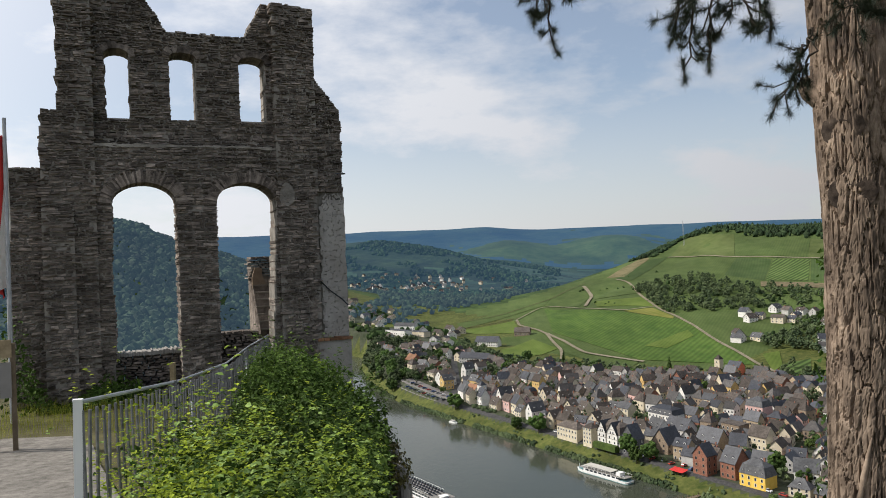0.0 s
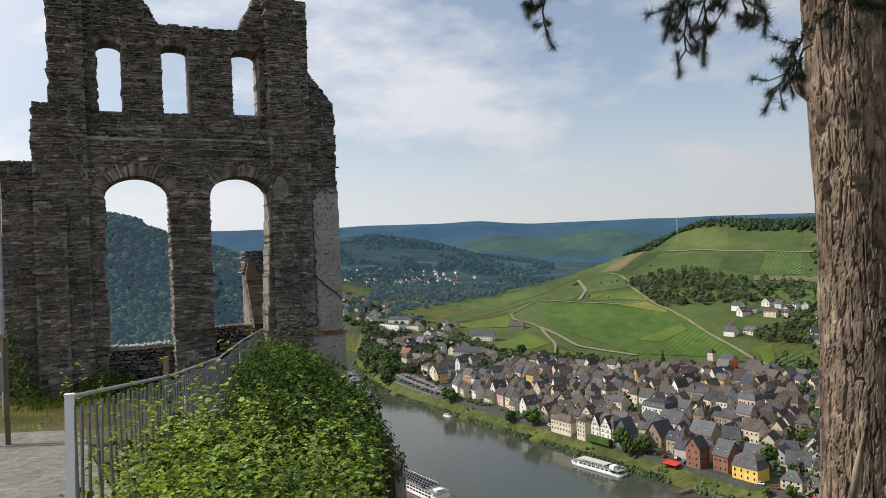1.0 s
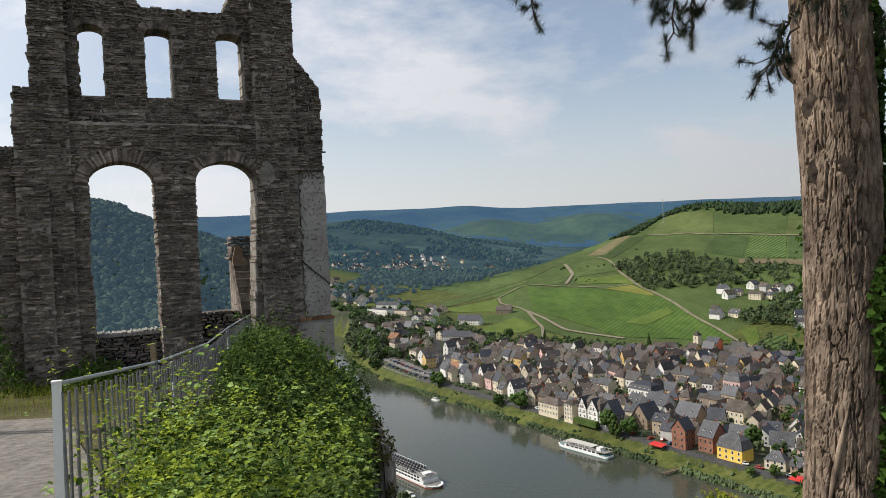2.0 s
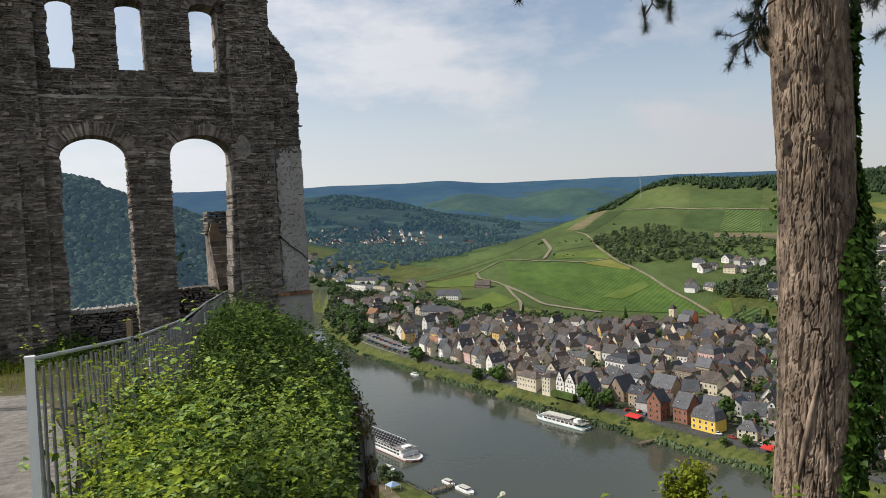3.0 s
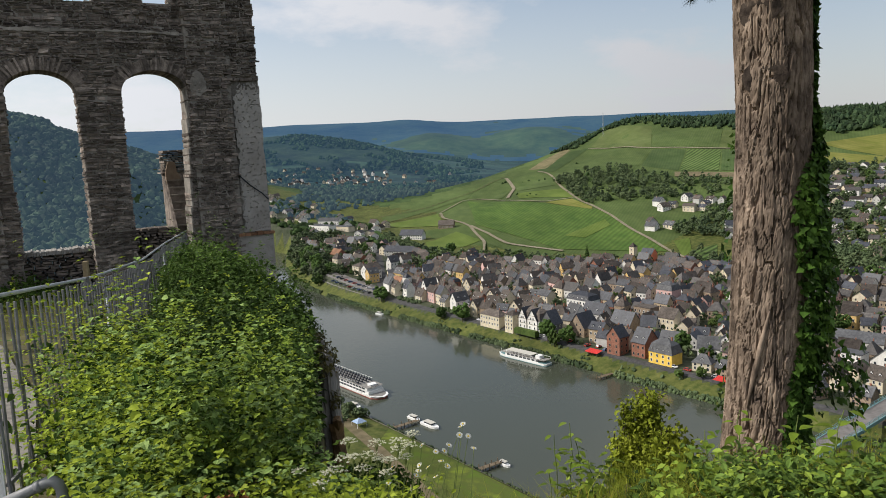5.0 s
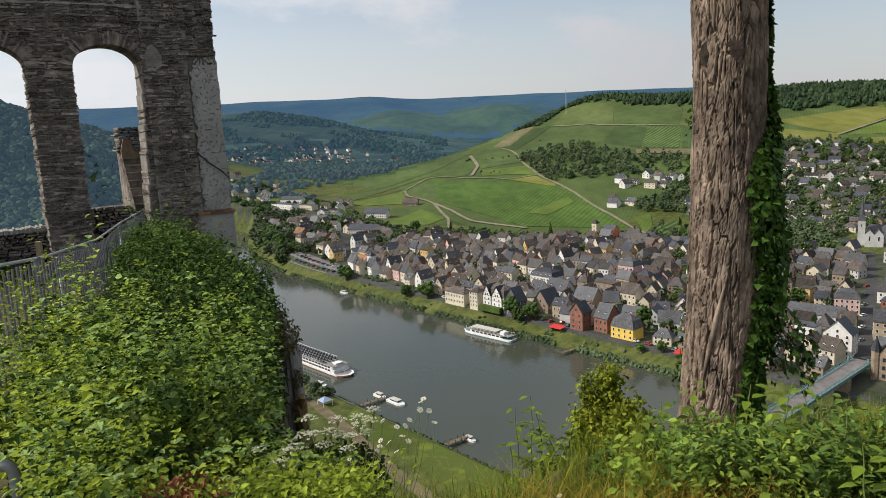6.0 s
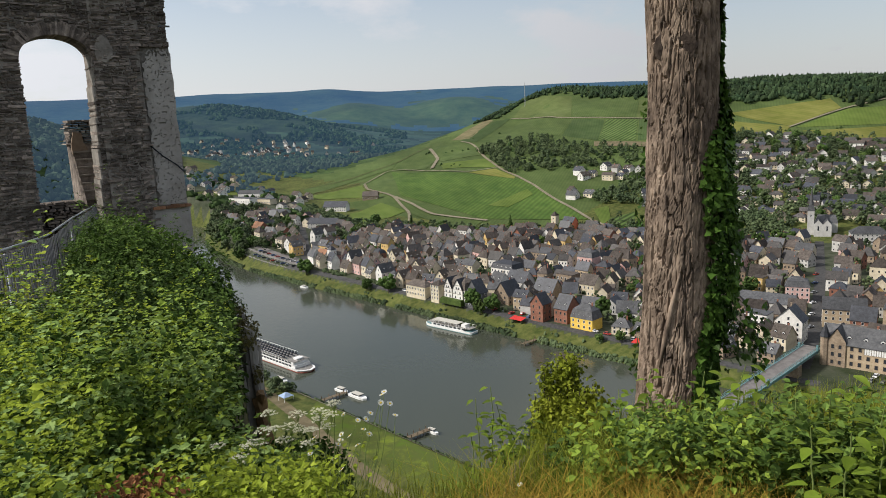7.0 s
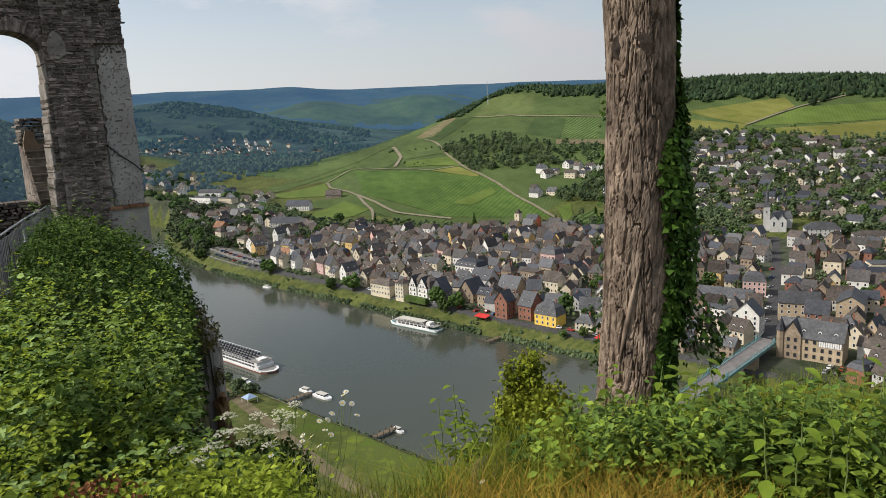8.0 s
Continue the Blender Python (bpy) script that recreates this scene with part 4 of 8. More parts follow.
def facing(deg):
    """Angle on the trunk, degrees to the right of the side that faces the path's end."""
    return math.atan2(-4.83, -2.775) + radians(deg)


for deg, z, sz, dp in ((-12, 2.0, 0.066, 0.024), (-52, 1.67, 0.016, 0.02), (-45, 1.44, 0.020, 0.02), (-8, 0.895, 0.018, 0.02), (-20, 2.42, 0.062, 0.024)):
    part("knot", knot(facing(deg), z, sz, dp), M_KNOT, pine, "healed branch knot", smooth=True)
S = Shape()
a = facing(-88)
b0 = Vector((trunk_c(2.75)[0] + math.cos(a) * 0.18, math.sin(a) * 0.18, 2.70))
S.tube([b0, b0 + Vector((math.cos(a) * 0.07, math.sin(a) * 0.07, 0.05)), b0 + Vector((math.cos(a) * 0.12, math.sin(a) * 0.12, 0.10))], [0.11, 0.09, 0.05], 14)
part("branch_stub", S, M_BARK, pine, "sawn-off branch stub")
# long scar ridge on the lower trunk
S = Shape()
a0 = facing(-14)
pts = []
for k in range(9):
    a = a0 + radians(26 * (k / 8) ** 1.2 - 10)
    z = -0.25 + 0.7 * k / 8
    pts.append((trunk_c(z)[0] + math.cos(a) * (trunk_r(z) + 0.002), math.sin(a) * (trunk_r(z) + 0.002), z))
S.tube(pts, [0.006, 0.011, 0.016, 0.020, 0.017, 0.021, 0.016, 0.012, 0.005], 7)
part("bark_ridge", S, M_BARK, pine, "pale raised bark scar", smooth=True)


# ---- leaves ----
def leaf_cloud(pos, nrm, size, seed, aspect=0.62, fold=0.25, jitter=0.6, lobes=False):
    """Folded leaves: base, two sides, tip and a midrib point. pos, nrm: arrays; size: array."""
    g = np.random.default_rng(seed)
    n = len(pos)
    nr = nrm + g.normal(0, jitter, (n, 3))
    nr /= np.linalg.norm(nr, axis=1, keepdims=True) + 1e-9
    d = g.normal(0, 1, (n, 3))
    d -= nr * (d * nr).sum(1, keepdims=True)
    d /= np.linalg.norm(d, axis=1, keepdims=True) + 1e-9
    d[:, 2] -= 0.25
    s = np.cross(nr, d)
    L = size[:, None]
    f = fold * L * nr
    w = aspect * 0.5 * L
    if lobes:
        P = [pos, pos + d * L * 0.15 + s * w * 1.3 + f * .6, pos + d * L * 0.48 + s * w * 0.75 + f * .3, pos + d * L, pos + d * L * 0.48 - s * w * 0.75 + f * .3, pos + d * L * 0.15 - s * w * 1.3 + f * .6, pos + d * L * 0.4]
        tri = [(0, 1, 6), (1, 2, 6), (2, 3, 6), (3, 4, 6), (4, 5, 6), (5, 0, 6)]
    else:
        P = [pos, pos + d * L * 0.35 + s * w + f * .5, pos + d * L * 0.72 + s * w * 0.7 + f * .4, pos + d * L - nr * L * 0.12, pos + d * L * 0.72 - s * w * 0.7 + f * .4, pos + d * L * 0.35 - s * w + f * .5, pos + d * L * 0.5]
        tri = [(0, 1, 6), (1, 2, 6), (2, 3, 6), (3, 4, 6), (4, 5, 6), (5, 0, 6)]
    V = np.stack(P, 1).reshape(-1, 3)
    F = (np.array(tri)[None] + 7 * np.arange(n)[:, None, None]).reshape(-1, 3)
    return V, F


def ivy_mass():
    g = np.random.default_rng(11)
    pos, nrm = [], []
    for k in range(14500):
        z = g.uniform(-0.9, 4.2)
        lo = 40 + 45 * smooth_step(1.15, 1.7, z) + 8 * math.sin(z * 4) + 18 * smooth_step(0.25, -0.35, z) * 0
        wide = g.uniform(0, 1)
        deg = lo + (165 - lo) * wide
        if z > 1.6 and g.random() < 0.5:
            continue
        a = facing(deg)
        bulge = 0.04 + 0.14 * math.exp(-((z - 0.75) / 0.55) ** 2) + 0.06 * math.exp(-((z - 0.1) / 0.25) ** 2) + 0.03 * math.sin(z * 5.0)
        r = trunk_r(z) + g.uniform(0.0, 1) ** 0.6 * max(0.03, bulge) * min(1, (deg - lo) / 25 + 0.3)
        pos.append((trunk_c(z)[0] + math.cos(a) * r, math.sin(a) * r, z))
        nrm.append((math.cos(a), math.sin(a), 0.35))
    for k in range(110):          # strands on the shaded edge
        z = g.uniform(-0.6, 1.7)
        a = facing(-97 + 10 * math.sin(z * 3) + g.uniform(-9, 6))
        r = trunk_r(z) + g.uniform(0.0, 0.07)
        pos.append((trunk_c(z)[0] + math.cos(a) * r, math.sin(a) * r, z))
        nrm.append((math.cos(a), math.sin(a), 0.3))
    for k in range(420):          # hanging tuft low on the right
        a = facing(92 + g.normal(0, 9))
        z = -0.02 + g.normal(0, 0.12)
        r = trunk_r(z) + g.uniform(0.05, 0.36)
        pos.append((math.cos(a) * r, math.sin(a) * r, z - 0.25 * (r - 0.3)))
        nrm.append((math.cos(a), math.sin(a), 0.6))
    pos, nrm = np.array(pos), np.array(nrm)
    return leaf_cloud(pos, nrm, g.uniform(0.026, 0.056, len(pos)), 5, 0.9, 0.1, 0.5, True)


V, F = ivy_mass()
tagged(part("ivy", fast_mesh("ivy", V, F, [M_IVY]), None, pine, "glossy dark green ivy leaves"), kind="stuff")


def needle_tuft(S, c, d, size, n, g):
    """A brush of needles fanning from c along d."""
    c, d = Vector(c), Vector(d).normalized()
    for k in range(n):
        v = (d * g.uniform(0.1, 0.9) + Vector((g.gauss(0, 1), g.gauss(0, 1), g.gauss(0, 1))) * 0.7).normalized()
        w = v.cross(Vector((0.3, 0.2, 0.9))).normalized() * 0.0011
        b = c - d * abs(g.gauss(0, 0.022))
        t = b + v * size * g.uniform(0.75, 1.1)
        S.add([b - w, b + w, t], [(0, 1, 2)])


def pine_bough(start, end, sag, seed, twigs=5):
    """A drooping bough with side twigs and brushes of needles."""
    g = random.Random(seed)
    W, N = Shape(), Shape()
    a, b = Vector(start), Vector(end)
    path = [a.lerp(b, k / 10) + Vector((g.gauss(0, .012), g.gauss(0, .012), -sag * math.sin(math.pi * k / 10) + g.gauss(0, .012))) for k in range(11)]
    W.tube(path, [0.009 - 0.0005 * k for k in range(11)], 5)
    d = (b - a).normalized()
    needle_tuft(N, b, d, 0.070, 150, g)
    for k in range(twigs):
        p = path[3 + (k * 7) // max(1, twigs)]
        q = p + Vector((g.gauss(0, .085), g.gauss(0, .085), g.uniform(-0.17, 0.05)))
        m = p.lerp(q, 0.5) + Vector((0, 0, -0.03))
        W.tube([p, m, q], [0.0045, 0.004, 0.003], 4)
        needle_tuft(N, q, q - p, 0.068, 125, g)
        needle_tuft(N, m.lerp(q, 0.4), q - p, 0.060, 70, g)
    return W, N


def sight(az, el, d):
    """A place at d metres, by its bearing and height above level as seen from the path."""
    a, e = radians(az), radians(el)
    return Vector((d * math.sin(a), d * math.cos(a), 1.69 + d * math.tan(e)))


BOUGHS = [((8.3, 23), (9.3, 16.0), 4.6, 3, 2), ((7.6, 22), (8.2, 18.2), 4.6, 3, 2), ((10.6, 23), (10.3, 19.0), 4.6, 3, 1),
          ((20.5, 22), (18.9, 12.3), 4.4, 3, 5), ((21.5, 21), (20.6, 13.6), 4.4, 3, 4), ((19.4, 21), (18.2, 15.6), 4.4, 3, 3), ((19.6, 21), (19.2, 16.6), 4.4, 3, 3),
          ]
BOUGHS += [((22.4, 21), (22.2, 16.3), 4.4, 2, 3), ((23.0, 20), (23.6, 15.4), 4.4, 2, 3), ((23.4, 20), (25.0, 15.2), 4.4, 2, 3),
          ((27.6, 14.6), (25.0, 9.9), 5.0, 3, 3), ((27.6, 13.6), (26.2, 11.6), 5.0, 3, 3), ((27.5, 14.8), (26.4, 13.2), 5.0, 2, 2),
          ((35.5, 17), (34.6, 9.3), 4.8, 3, 4), ((36.5, 17), (36.2, 8.8), 4.8, 3, 4), ((34.5, 17), (33.9, 12.3), 4.8, 3, 3), ((38, 17), (37.6, 11), 4.8, 3, 3), ((29.5, 17), (30.4, 15.6), 4.2, 3, 2), ((31.5, 18), (31.0, 15.4), 4.2, 3, 2)]
for k, (p0, p1, d, tufts, tw) in enumerate(BOUGHS):
    W, N = pine_bough(sight(*p0, d), sight(*p1, d), 0.04, 30 + k, tw + 5)
    bough = part("bough", W, M_TWIG, pine)
    bough.matrix_parent_inverse = pine.matrix_basis.inverted()
    nd = part("needles", N, M_NEEDLE, bough)
# upper limbs that carry the boughs, above the view
S = Shape()
S.tube([(2.72, 4.8, 4.6), (2.0, 4.3, 4.0), (1.6, 4.1, 3.5), (0.9, 4.3, 3.9), (0.65, 4.5, 3.65)], [0.06, 0.045, 0.035, 0.03, 0.02], 7)
S.tube([(2.8, 4.8, 4.4), (3.0, 4.3, 3.6), (2.9, 3.9, 3.15)], [0.05, 0.035, 0.02], 7)
lb = part("limb", S, M_BARK, pine)
lb.matrix_parent_inverse = pine.matrix_basis.inverted()

# ---- the town ----
R_BANK = -58.0
SLATE = [mat("slate_roof", (0.036, 0.038, 0.042), (0.098, 0.098, 0.101), 0.7, 0.6, 0.3, 5, stain=0.2, rand=0.25),
         mat("brown_roof", (0.054, 0.046, 0.040), (0.132, 0.112, 0.097), 0.7, 0.8, 0.3, 5, stain=0.2, rand=0.25),
         mat("dark_roof", (0.022, 0.024, 0.030), (0.060, 0.064, 0.076), 0.7, 0.5, 0.3, 5, stain=0.2, rand=0.25),
         mat("tile_roof", (0.20, 0.10, 0.06), (0.33, 0.19, 0.12), 0.7, 0.85, 0.3, 5, stain=0.2, rand=0.2)]
WALLS = {"white": mat("white_render", (0.58, 0.56, 0.52), (0.77, 0.75, 0.70), 0.5, 0.9, 0.1, stain=0.1),
         "cream": mat("cream_render", (0.50, 0.43, 0.31), (0.65, 0.58, 0.44), 0.5, 0.9, 0.1, stain=0.1),
         "grey": mat("grey_render", (0.38, 0.37, 0.35), (0.52, 0.51, 0.48), 0.5, 0.9, 0.1, stain=0.12),
         "ochre": mat("ochre_render", (0.50, 0.34, 0.13), (0.62, 0.44, 0.20), 0.5, 0.9, 0.1, stain=0.1),
         "pink": mat("pink_render", (0.52, 0.33, 0.30), (0.62, 0.42, 0.38), 0.5, 0.9, 0.1, stain=0.1),
         "brown": mat("sandstone_wall", (0.20, 0.15, 0.105), (0.34, 0.27, 0.20), 1.2, 0.9, 0.3, stain=0.15),
         "brick": mat("red_brick_wall", (0.19, 0.085, 0.06), (0.30, 0.145, 0.10), 1.2, 0.9, 0.3, stain=0.15),
         "yellow": mat("yellow_render", (0.66, 0.43, 0.07), (0.78, 0.54, 0.13), 0.5, 0.9, 0.1, stain=0.08),
         "orange": mat("orange_render", (0.58, 0.17, 0.09), (0.68, 0.25, 0.14), 0.5, 0.9, 0.1, stain=0.08),
         "sand": mat("pale_sandstone", (0.34, 0.26, 0.17), (0.47, 0.38, 0.27), 1.0, 0.9, 0.3, stain=0.15),
         "slate": mat("slate_hung_wall", (0.07, 0.072, 0.078), (0.13, 0.13, 0.135), 1.2, 0.7, 0.3, stain=0.15)}
SLATE_F = [mat("far_slate_roof", (0.032, 0.030, 0.030), (0.088, 0.079, 0.073), 0.7, 0.6, 0.3, 5, stain=0.2, rand=0.45, island=True),
           mat("far_brown_roof", (0.044, 0.037, 0.033), (0.104, 0.088, 0.077), 0.7, 0.8, 0.3, 5, stain=0.2, rand=0.45, island=True),
           mat("far_dark_roof", (0.018, 0.020, 0.026), (0.052, 0.056, 0.068), 0.7, 0.5, 0.3, 5, stain=0.2, rand=0.45, island=True),
           mat("far_tile_roof", (0.15, 0.085, 0.055), (0.24, 0.145, 0.10), 0.7, 0.85, 0.3, 5, stain=0.2, rand=0.25, island=True)]
town_rng = random.Random(21)


def window_mesh(w=1.0, h=1.45, frame="white"):
    """A framed pane set back in its frame, in one piece."""
    S, a, f = Shape(), w / 2, 0.12
    o = [(-a - f, -.1), (a + f, -.1), (a + f, h + .1), (-a - f, h + .1)]
    i = [(-a, 0), (a, 0), (a, h), (-a, h)]
    v = [(x, 0.1, z) for x, z in o] + [(x, -.09, z) for x, z in o] + [(x, -.09, z) for x, z in i] + [(x, -.02, z) for x, z in i]
    q = [(0, 1, 2, 3)]
    S.add(v, [(k, (k + 1) % 4, 4 + (k + 1) % 4, 4 + k) for k in range(4)] + [(4 + k, 4 + (k + 1) % 4, 8 + (k + 1) % 4, 8 + k) for k in range(4)] + [(8 + k, 8 + (k + 1) % 4, 12 + (k + 1) % 4, 12 + k) for k in range(4)], 0)
    S.f.append((12, 13, 14, 15))
    S.m.append(1)
    return S.mesh("window", [M_WHITE if frame == "white" else WALLS["brown"], M_DARK])


WIN = {"white": window_mesh(), "stone": window_mesh(frame="stone"), "tall": window_mesh(0.9, 2.2), "wide": window_mesh(1.6, 1.4)}
DORM = {}


def dormer_mesh(roof):
    if roof not in DORM:
        S = Shape()
        S.add([(-.7, 0, 0), (.7, 0, 0), (.7, 0, 1.1), (0, 0, 1.7), (-.7, 0, 1.1), (-.7, 2.4, 0), (.7, 2.4, 0), (.7, 2.4, 1.1), (0, 2.4, 1.7), (-.7, 2.4, 1.1)],
              [(0, 1, 2, 3, 4), (1, 6, 7, 2), (5, 0, 4, 9)], 0)
        S.add([(-.85, -.15, 1.02), (0, -.15, 1.78), (0, 2.4, 1.78), (-.85, 2.4, 1.02)], [(0, 1, 2, 3)], 1)
        S.add([(.85, -.15, 1.02), (0, -.15, 1.78), (0, 2.4, 1.78), (.85, 2.4, 1.02)], [(3, 2, 1, 0)], 1)
        S.box(-.42, .42, -0.06, 0.05, 0.15, 1.05, 2)
        DORM[roof] = S.mesh("dormer", [M_WHITE, SLATE[roof], M_DARK])
    return DORM[roof]


def house(w, d, h, rh, kind="gable", wall="white", roof=0, win="white", rows=None, cols=None, dormers=0, label="", category="house", chimney=True, sides=True, m=None, name="house", group=""):
    """A house: w along its ridge, d deep, h to the eaves, rh of roof. Its front looks to -y."""
    ob = thing(name, m if m is not None else pose(0, 0, 0), label or f"{wall} rendered house with a slate roof", category, group)
    W, R = Shape(), Shape()
    a, b, o, t = w / 2, d / 2, 0.45, 0.22
    wm = WALLS[wall]
    if kind == "gable":
        W.add([(-a, -b, -1.5), (a, -b, -1.5), (a, b, -1.5), (-a, b, -1.5), (-a, -b, h), (a, -b, h), (a, b, h), (-a, b, h), (-a, 0, h + rh), (a, 0, h + rh)],
              [(0, 1, 5, 4), (2, 3, 7, 6), (1, 2, 6, 9, 5), (3, 0, 4, 8, 7)])
        k = rh / b
        for sg in (-1, 1):
            v = [(-a - o, sg * (b + o), h - k * o), (a + o, sg * (b + o), h - k * o), (a + o, 0, h + rh), (-a - o, 0, h + rh)]
            v += [(x, y, z + t) for x, y, z in v]
            f = [(0, 1, 2, 3), (7, 6, 5, 4), (0, 4, 5, 1), (1, 5, 6, 2), (3, 7, 4, 0)]
            R.add(v, f if sg > 0 else [tuple(reversed(q)) for q in f])
    elif kind == "hip" or kind == "mansard":
        W.box(-a, a, -b, b, -1.5, h)
        z1, z2 = h, h + rh
        if kind == "mansard":
            i1, zm = 1.1, h + rh * 0.62
            R.add([(-a - .3, -b - .3, z1), (a + .3, -b - .3, z1), (a + .3, b + .3, z1), (-a - .3, b + .3, z1), (-a + i1, -b + i1, zm), (a - i1, -b + i1, zm), (a - i1, b - i1, zm), (-a + i1, b - i1, zm)],
                  [(0, 1, 5, 4), (1, 2, 6, 5), (2, 3, 7, 6), (3, 0, 4, 7), (3, 2, 1, 0)])
            A, B, zb = a - i1 + .15, b - i1 + .15, zm
        else:
            A, B, zb = a + o, b + o, h - 0.1
        g = max(0.3, A - B)
        R.add([(-A, -B, zb), (A, -B, zb), (A, B, zb), (-A, B, zb), (-g, 0, z2), (g, 0, z2)], [(0, 1, 5, 4), (1, 2, 5), (2, 3, 4, 5), (3, 0, 4), (3, 2, 1, 0)])
    elif kind == "tower":
        W.box(-a, a, -b, b, -1.5, h)
        R.add([(-a - .3, -b - .3, h), (a + .3, -b - .3, h), (a + .3, b + .3, h), (-a - .3, b + .3, h), (0, 0, h + rh)], [(0, 1, 4), (1, 2, 4), (2, 3, 4), (3, 0, 4), (3, 2, 1, 0)])
    else:
        W.box(-a, a, -b, b, -1.5, h)
        R.box(-a - .2, a + .2, -b - .2, b + .2, h, h + 0.35)
    part("wall", W, wm, ob)
    part("roof", R, SLATE[roof], ob)
    rows = rows or max(1, int(h / 3.0))
    cols = cols or max(2, int(w / 2.9))
    for r in range(rows):
        z = 1.0 + r * (h - 0.4) / rows
        for c in range(cols):
            o2 = part("window", WIN[win], None, ob)
            o2.matrix_basis = pose(-a + w * (c + 0.5) / cols, -b, z)
        if sides:
            n2 = max(1, int(d / 4.2))
            for c in range(n2):
                o2 = part("window", WIN[win], None, ob)
                o2.matrix_basis = pose(-a, b - d * (c + 0.5) / n2, z, 0, 0, -90)
    if kind == "gable" and rh > 3.5 and sides:
        o2 = part("window", WIN[win], None, ob)
        o2.matrix_basis = pose(-a, 0, h + 0.5, 0, 0, -90)
    for c in range(dormers):
        o2 = part("dormer", dormer_mesh(roof), None, ob)
        if kind == "mansard":
            o2.matrix_basis = pose(-a + w * (c + 0.5) / dormers, -b + 0.25, h + 0.5)
        else:
            o2.matrix_basis = pose(-a + w * (c + 0.5) / dormers, -b * 0.72, h + rh * 0.2)
    if chimney:
        S = Shape()
        cx, cy = a * 0.5, b * 0.15
        zt = h + rh + 0.9
        S.box(cx - .35, cx + .35, cy - .3, cy + .3, h + rh * 0.5, zt)
        S.box(cx - .42, cx + .42, cy - .37, cy + .37, zt, zt + 0.15)
        part("chimney", S, WALLS["brick"] if wall != "white" else WALLS["brown"], ob)
    return ob


def on_bank(p, s, turn=0.0, dz=0.0):
    x, y = at_bank(p, s)
    return pose(x, y, ground_z(x, y) + dz, 0, 0, R_BANK + turn)


taken = []


def landmark(p, s, w, d, h, rh, turn=0.0, **kw):
    p -= 4.5 if p < 32 else 0
    taken.append((p, s, max(w, d) * 0.56 / K))
    return house(w, d, h, rh, m=on_bank(p, s, turn), **kw)


# named buildings along the quay and in the streets
landmark(19, 32, 14.5, 9.5, 6.2, 7.4, kind="mansard", wall="yellow", roof=0, rows=2, cols=4, dormers=4, label="bright yellow house with a tall grey mansard roof")
landmark(17, 54, 8, 9, 10.5, 5.5, turn=90, wall="brick", roof=2, win="stone", rows=3, cols=2, label="tall red sandstone house with stepped gables")
landmark(22, 44, 9, 12, 8.5, 7, wall="brick", roof=2, win="stone", dormers=2, label="red sandstone house with a steep dark roof")
landmark(30, 84, 13, 12, 6, 8, turn=90, wall="brown", roof=2, label="sandstone house with a broad dark gable roof", win="stone")
hotel = landmark(18, 103, 19, 12, 9.5, 7, kind="mansard", wall="white", roof=1, rows=3, cols=6, dormers=4, label="large white timbered hotel with a steep roof")
landmark(16, 91, 8, 11, 10, 7.5, turn=90, wall="slate", roof=2, rows=3, label="dark gabled house beside the hotel")
landmark(15, 115, 7.5, 9, 10.5, 2.5, kind="hip", wall="cream", roof=1, rows=4, cols=3, label="narrow cream house four storeys tall")
landmark(15, 129, 19, 9, 7.2, 3.5, kind="hip", wall="cream", roof=1, rows=2, cols=7, label="long cream quayside house with many windows")
landmark(56, 111, 20, 12, 10, 5.5, kind="mansard", wall="white", roof=2, rows=3, cols=7, dormers=5, label="large white building with a dark mansard roof")
landmark(38, 70, 15, 11, 7.5, 7, wall="brown", roof=2, label="sandstone house with a dark roof and skylights", dormers=2)
landmark(44, 92, 16, 11, 8, 6, wall="grey", roof=2, label="grey house with a long dark roof", dormers=2)
landmark(98, 89, 13, 11, 11, 6, wall="pink", roof=0, kind="mansard", rows=3, label="pink house with a grey mansard roof")
landmark(67, 80, 13, 10, 8, 1, kind="flat", wall="brown", roof=1, label="brown building with a flat roof", chimney=False)
landmark(29, 224, 5.5, 5.5, 13, 3.4, kind="tower", wall="white", roof=2, rows=3, cols=1, label="white square tower with a blue pointed roof", category="tower", chimney=False)
landmark(30, 234, 12, 9, 7, 4.5, wall="white", roof=3, label="white house beside the square tower")
landmark(32, 280, 15, 12, 8.5, 5, turn=90, wall="white", roof=1, label="large white house near the car park")
landmark(32, 296, 12, 12, 9, 3, kind="hip", wall="cream", roof=1, label="cream hipped house near the car park")
landmark(36, 355, 16, 11, 8, 5, wall="brick", roof=3, label="red brick house among trees upstream")
landmark(46, 330, 17, 10, 7, 4, wall="brick", roof=1, label="brick house beside the upstream street")
landmark(128, 410, 30, 12, 6, 6, turn=30, wall="white", roof=2, label="long white barn with a blue-grey roof", chimney=False)
landmark(172, 420, 20, 11, 4.5, 5.5, turn=40, wall="brown", roof=1, label="brown winery in the vineyards")
landmark(44, 518, 58, 13, 6, 1, kind="flat", wall="white", roof=0, rows=1, cols=12, turn=10, label="long white flat-roofed works hall", chimney=False)
landmark(62, 500, 30, 12, 6, 1, kind="flat", wall="cream", roof=0, rows=1, turn=15, label="pale low hall beside the works", chimney=False)
landmark(72, 545, 34, 11, 6, 4, turn=30, wall="white", roof=0, rows=1, label="white shed with a grey roof", chimney=False)
landmark(70, 425, 26, 14, 5, 3, turn=20, wall="grey", roof=0, rows=1, label="grey workshop with a shallow roof", chimney=False)
landmark(88, 340, 34, 13, 6, 5, turn=25, wall="grey", roof=2, label="long dark-roofed building by the street", chimney=False)
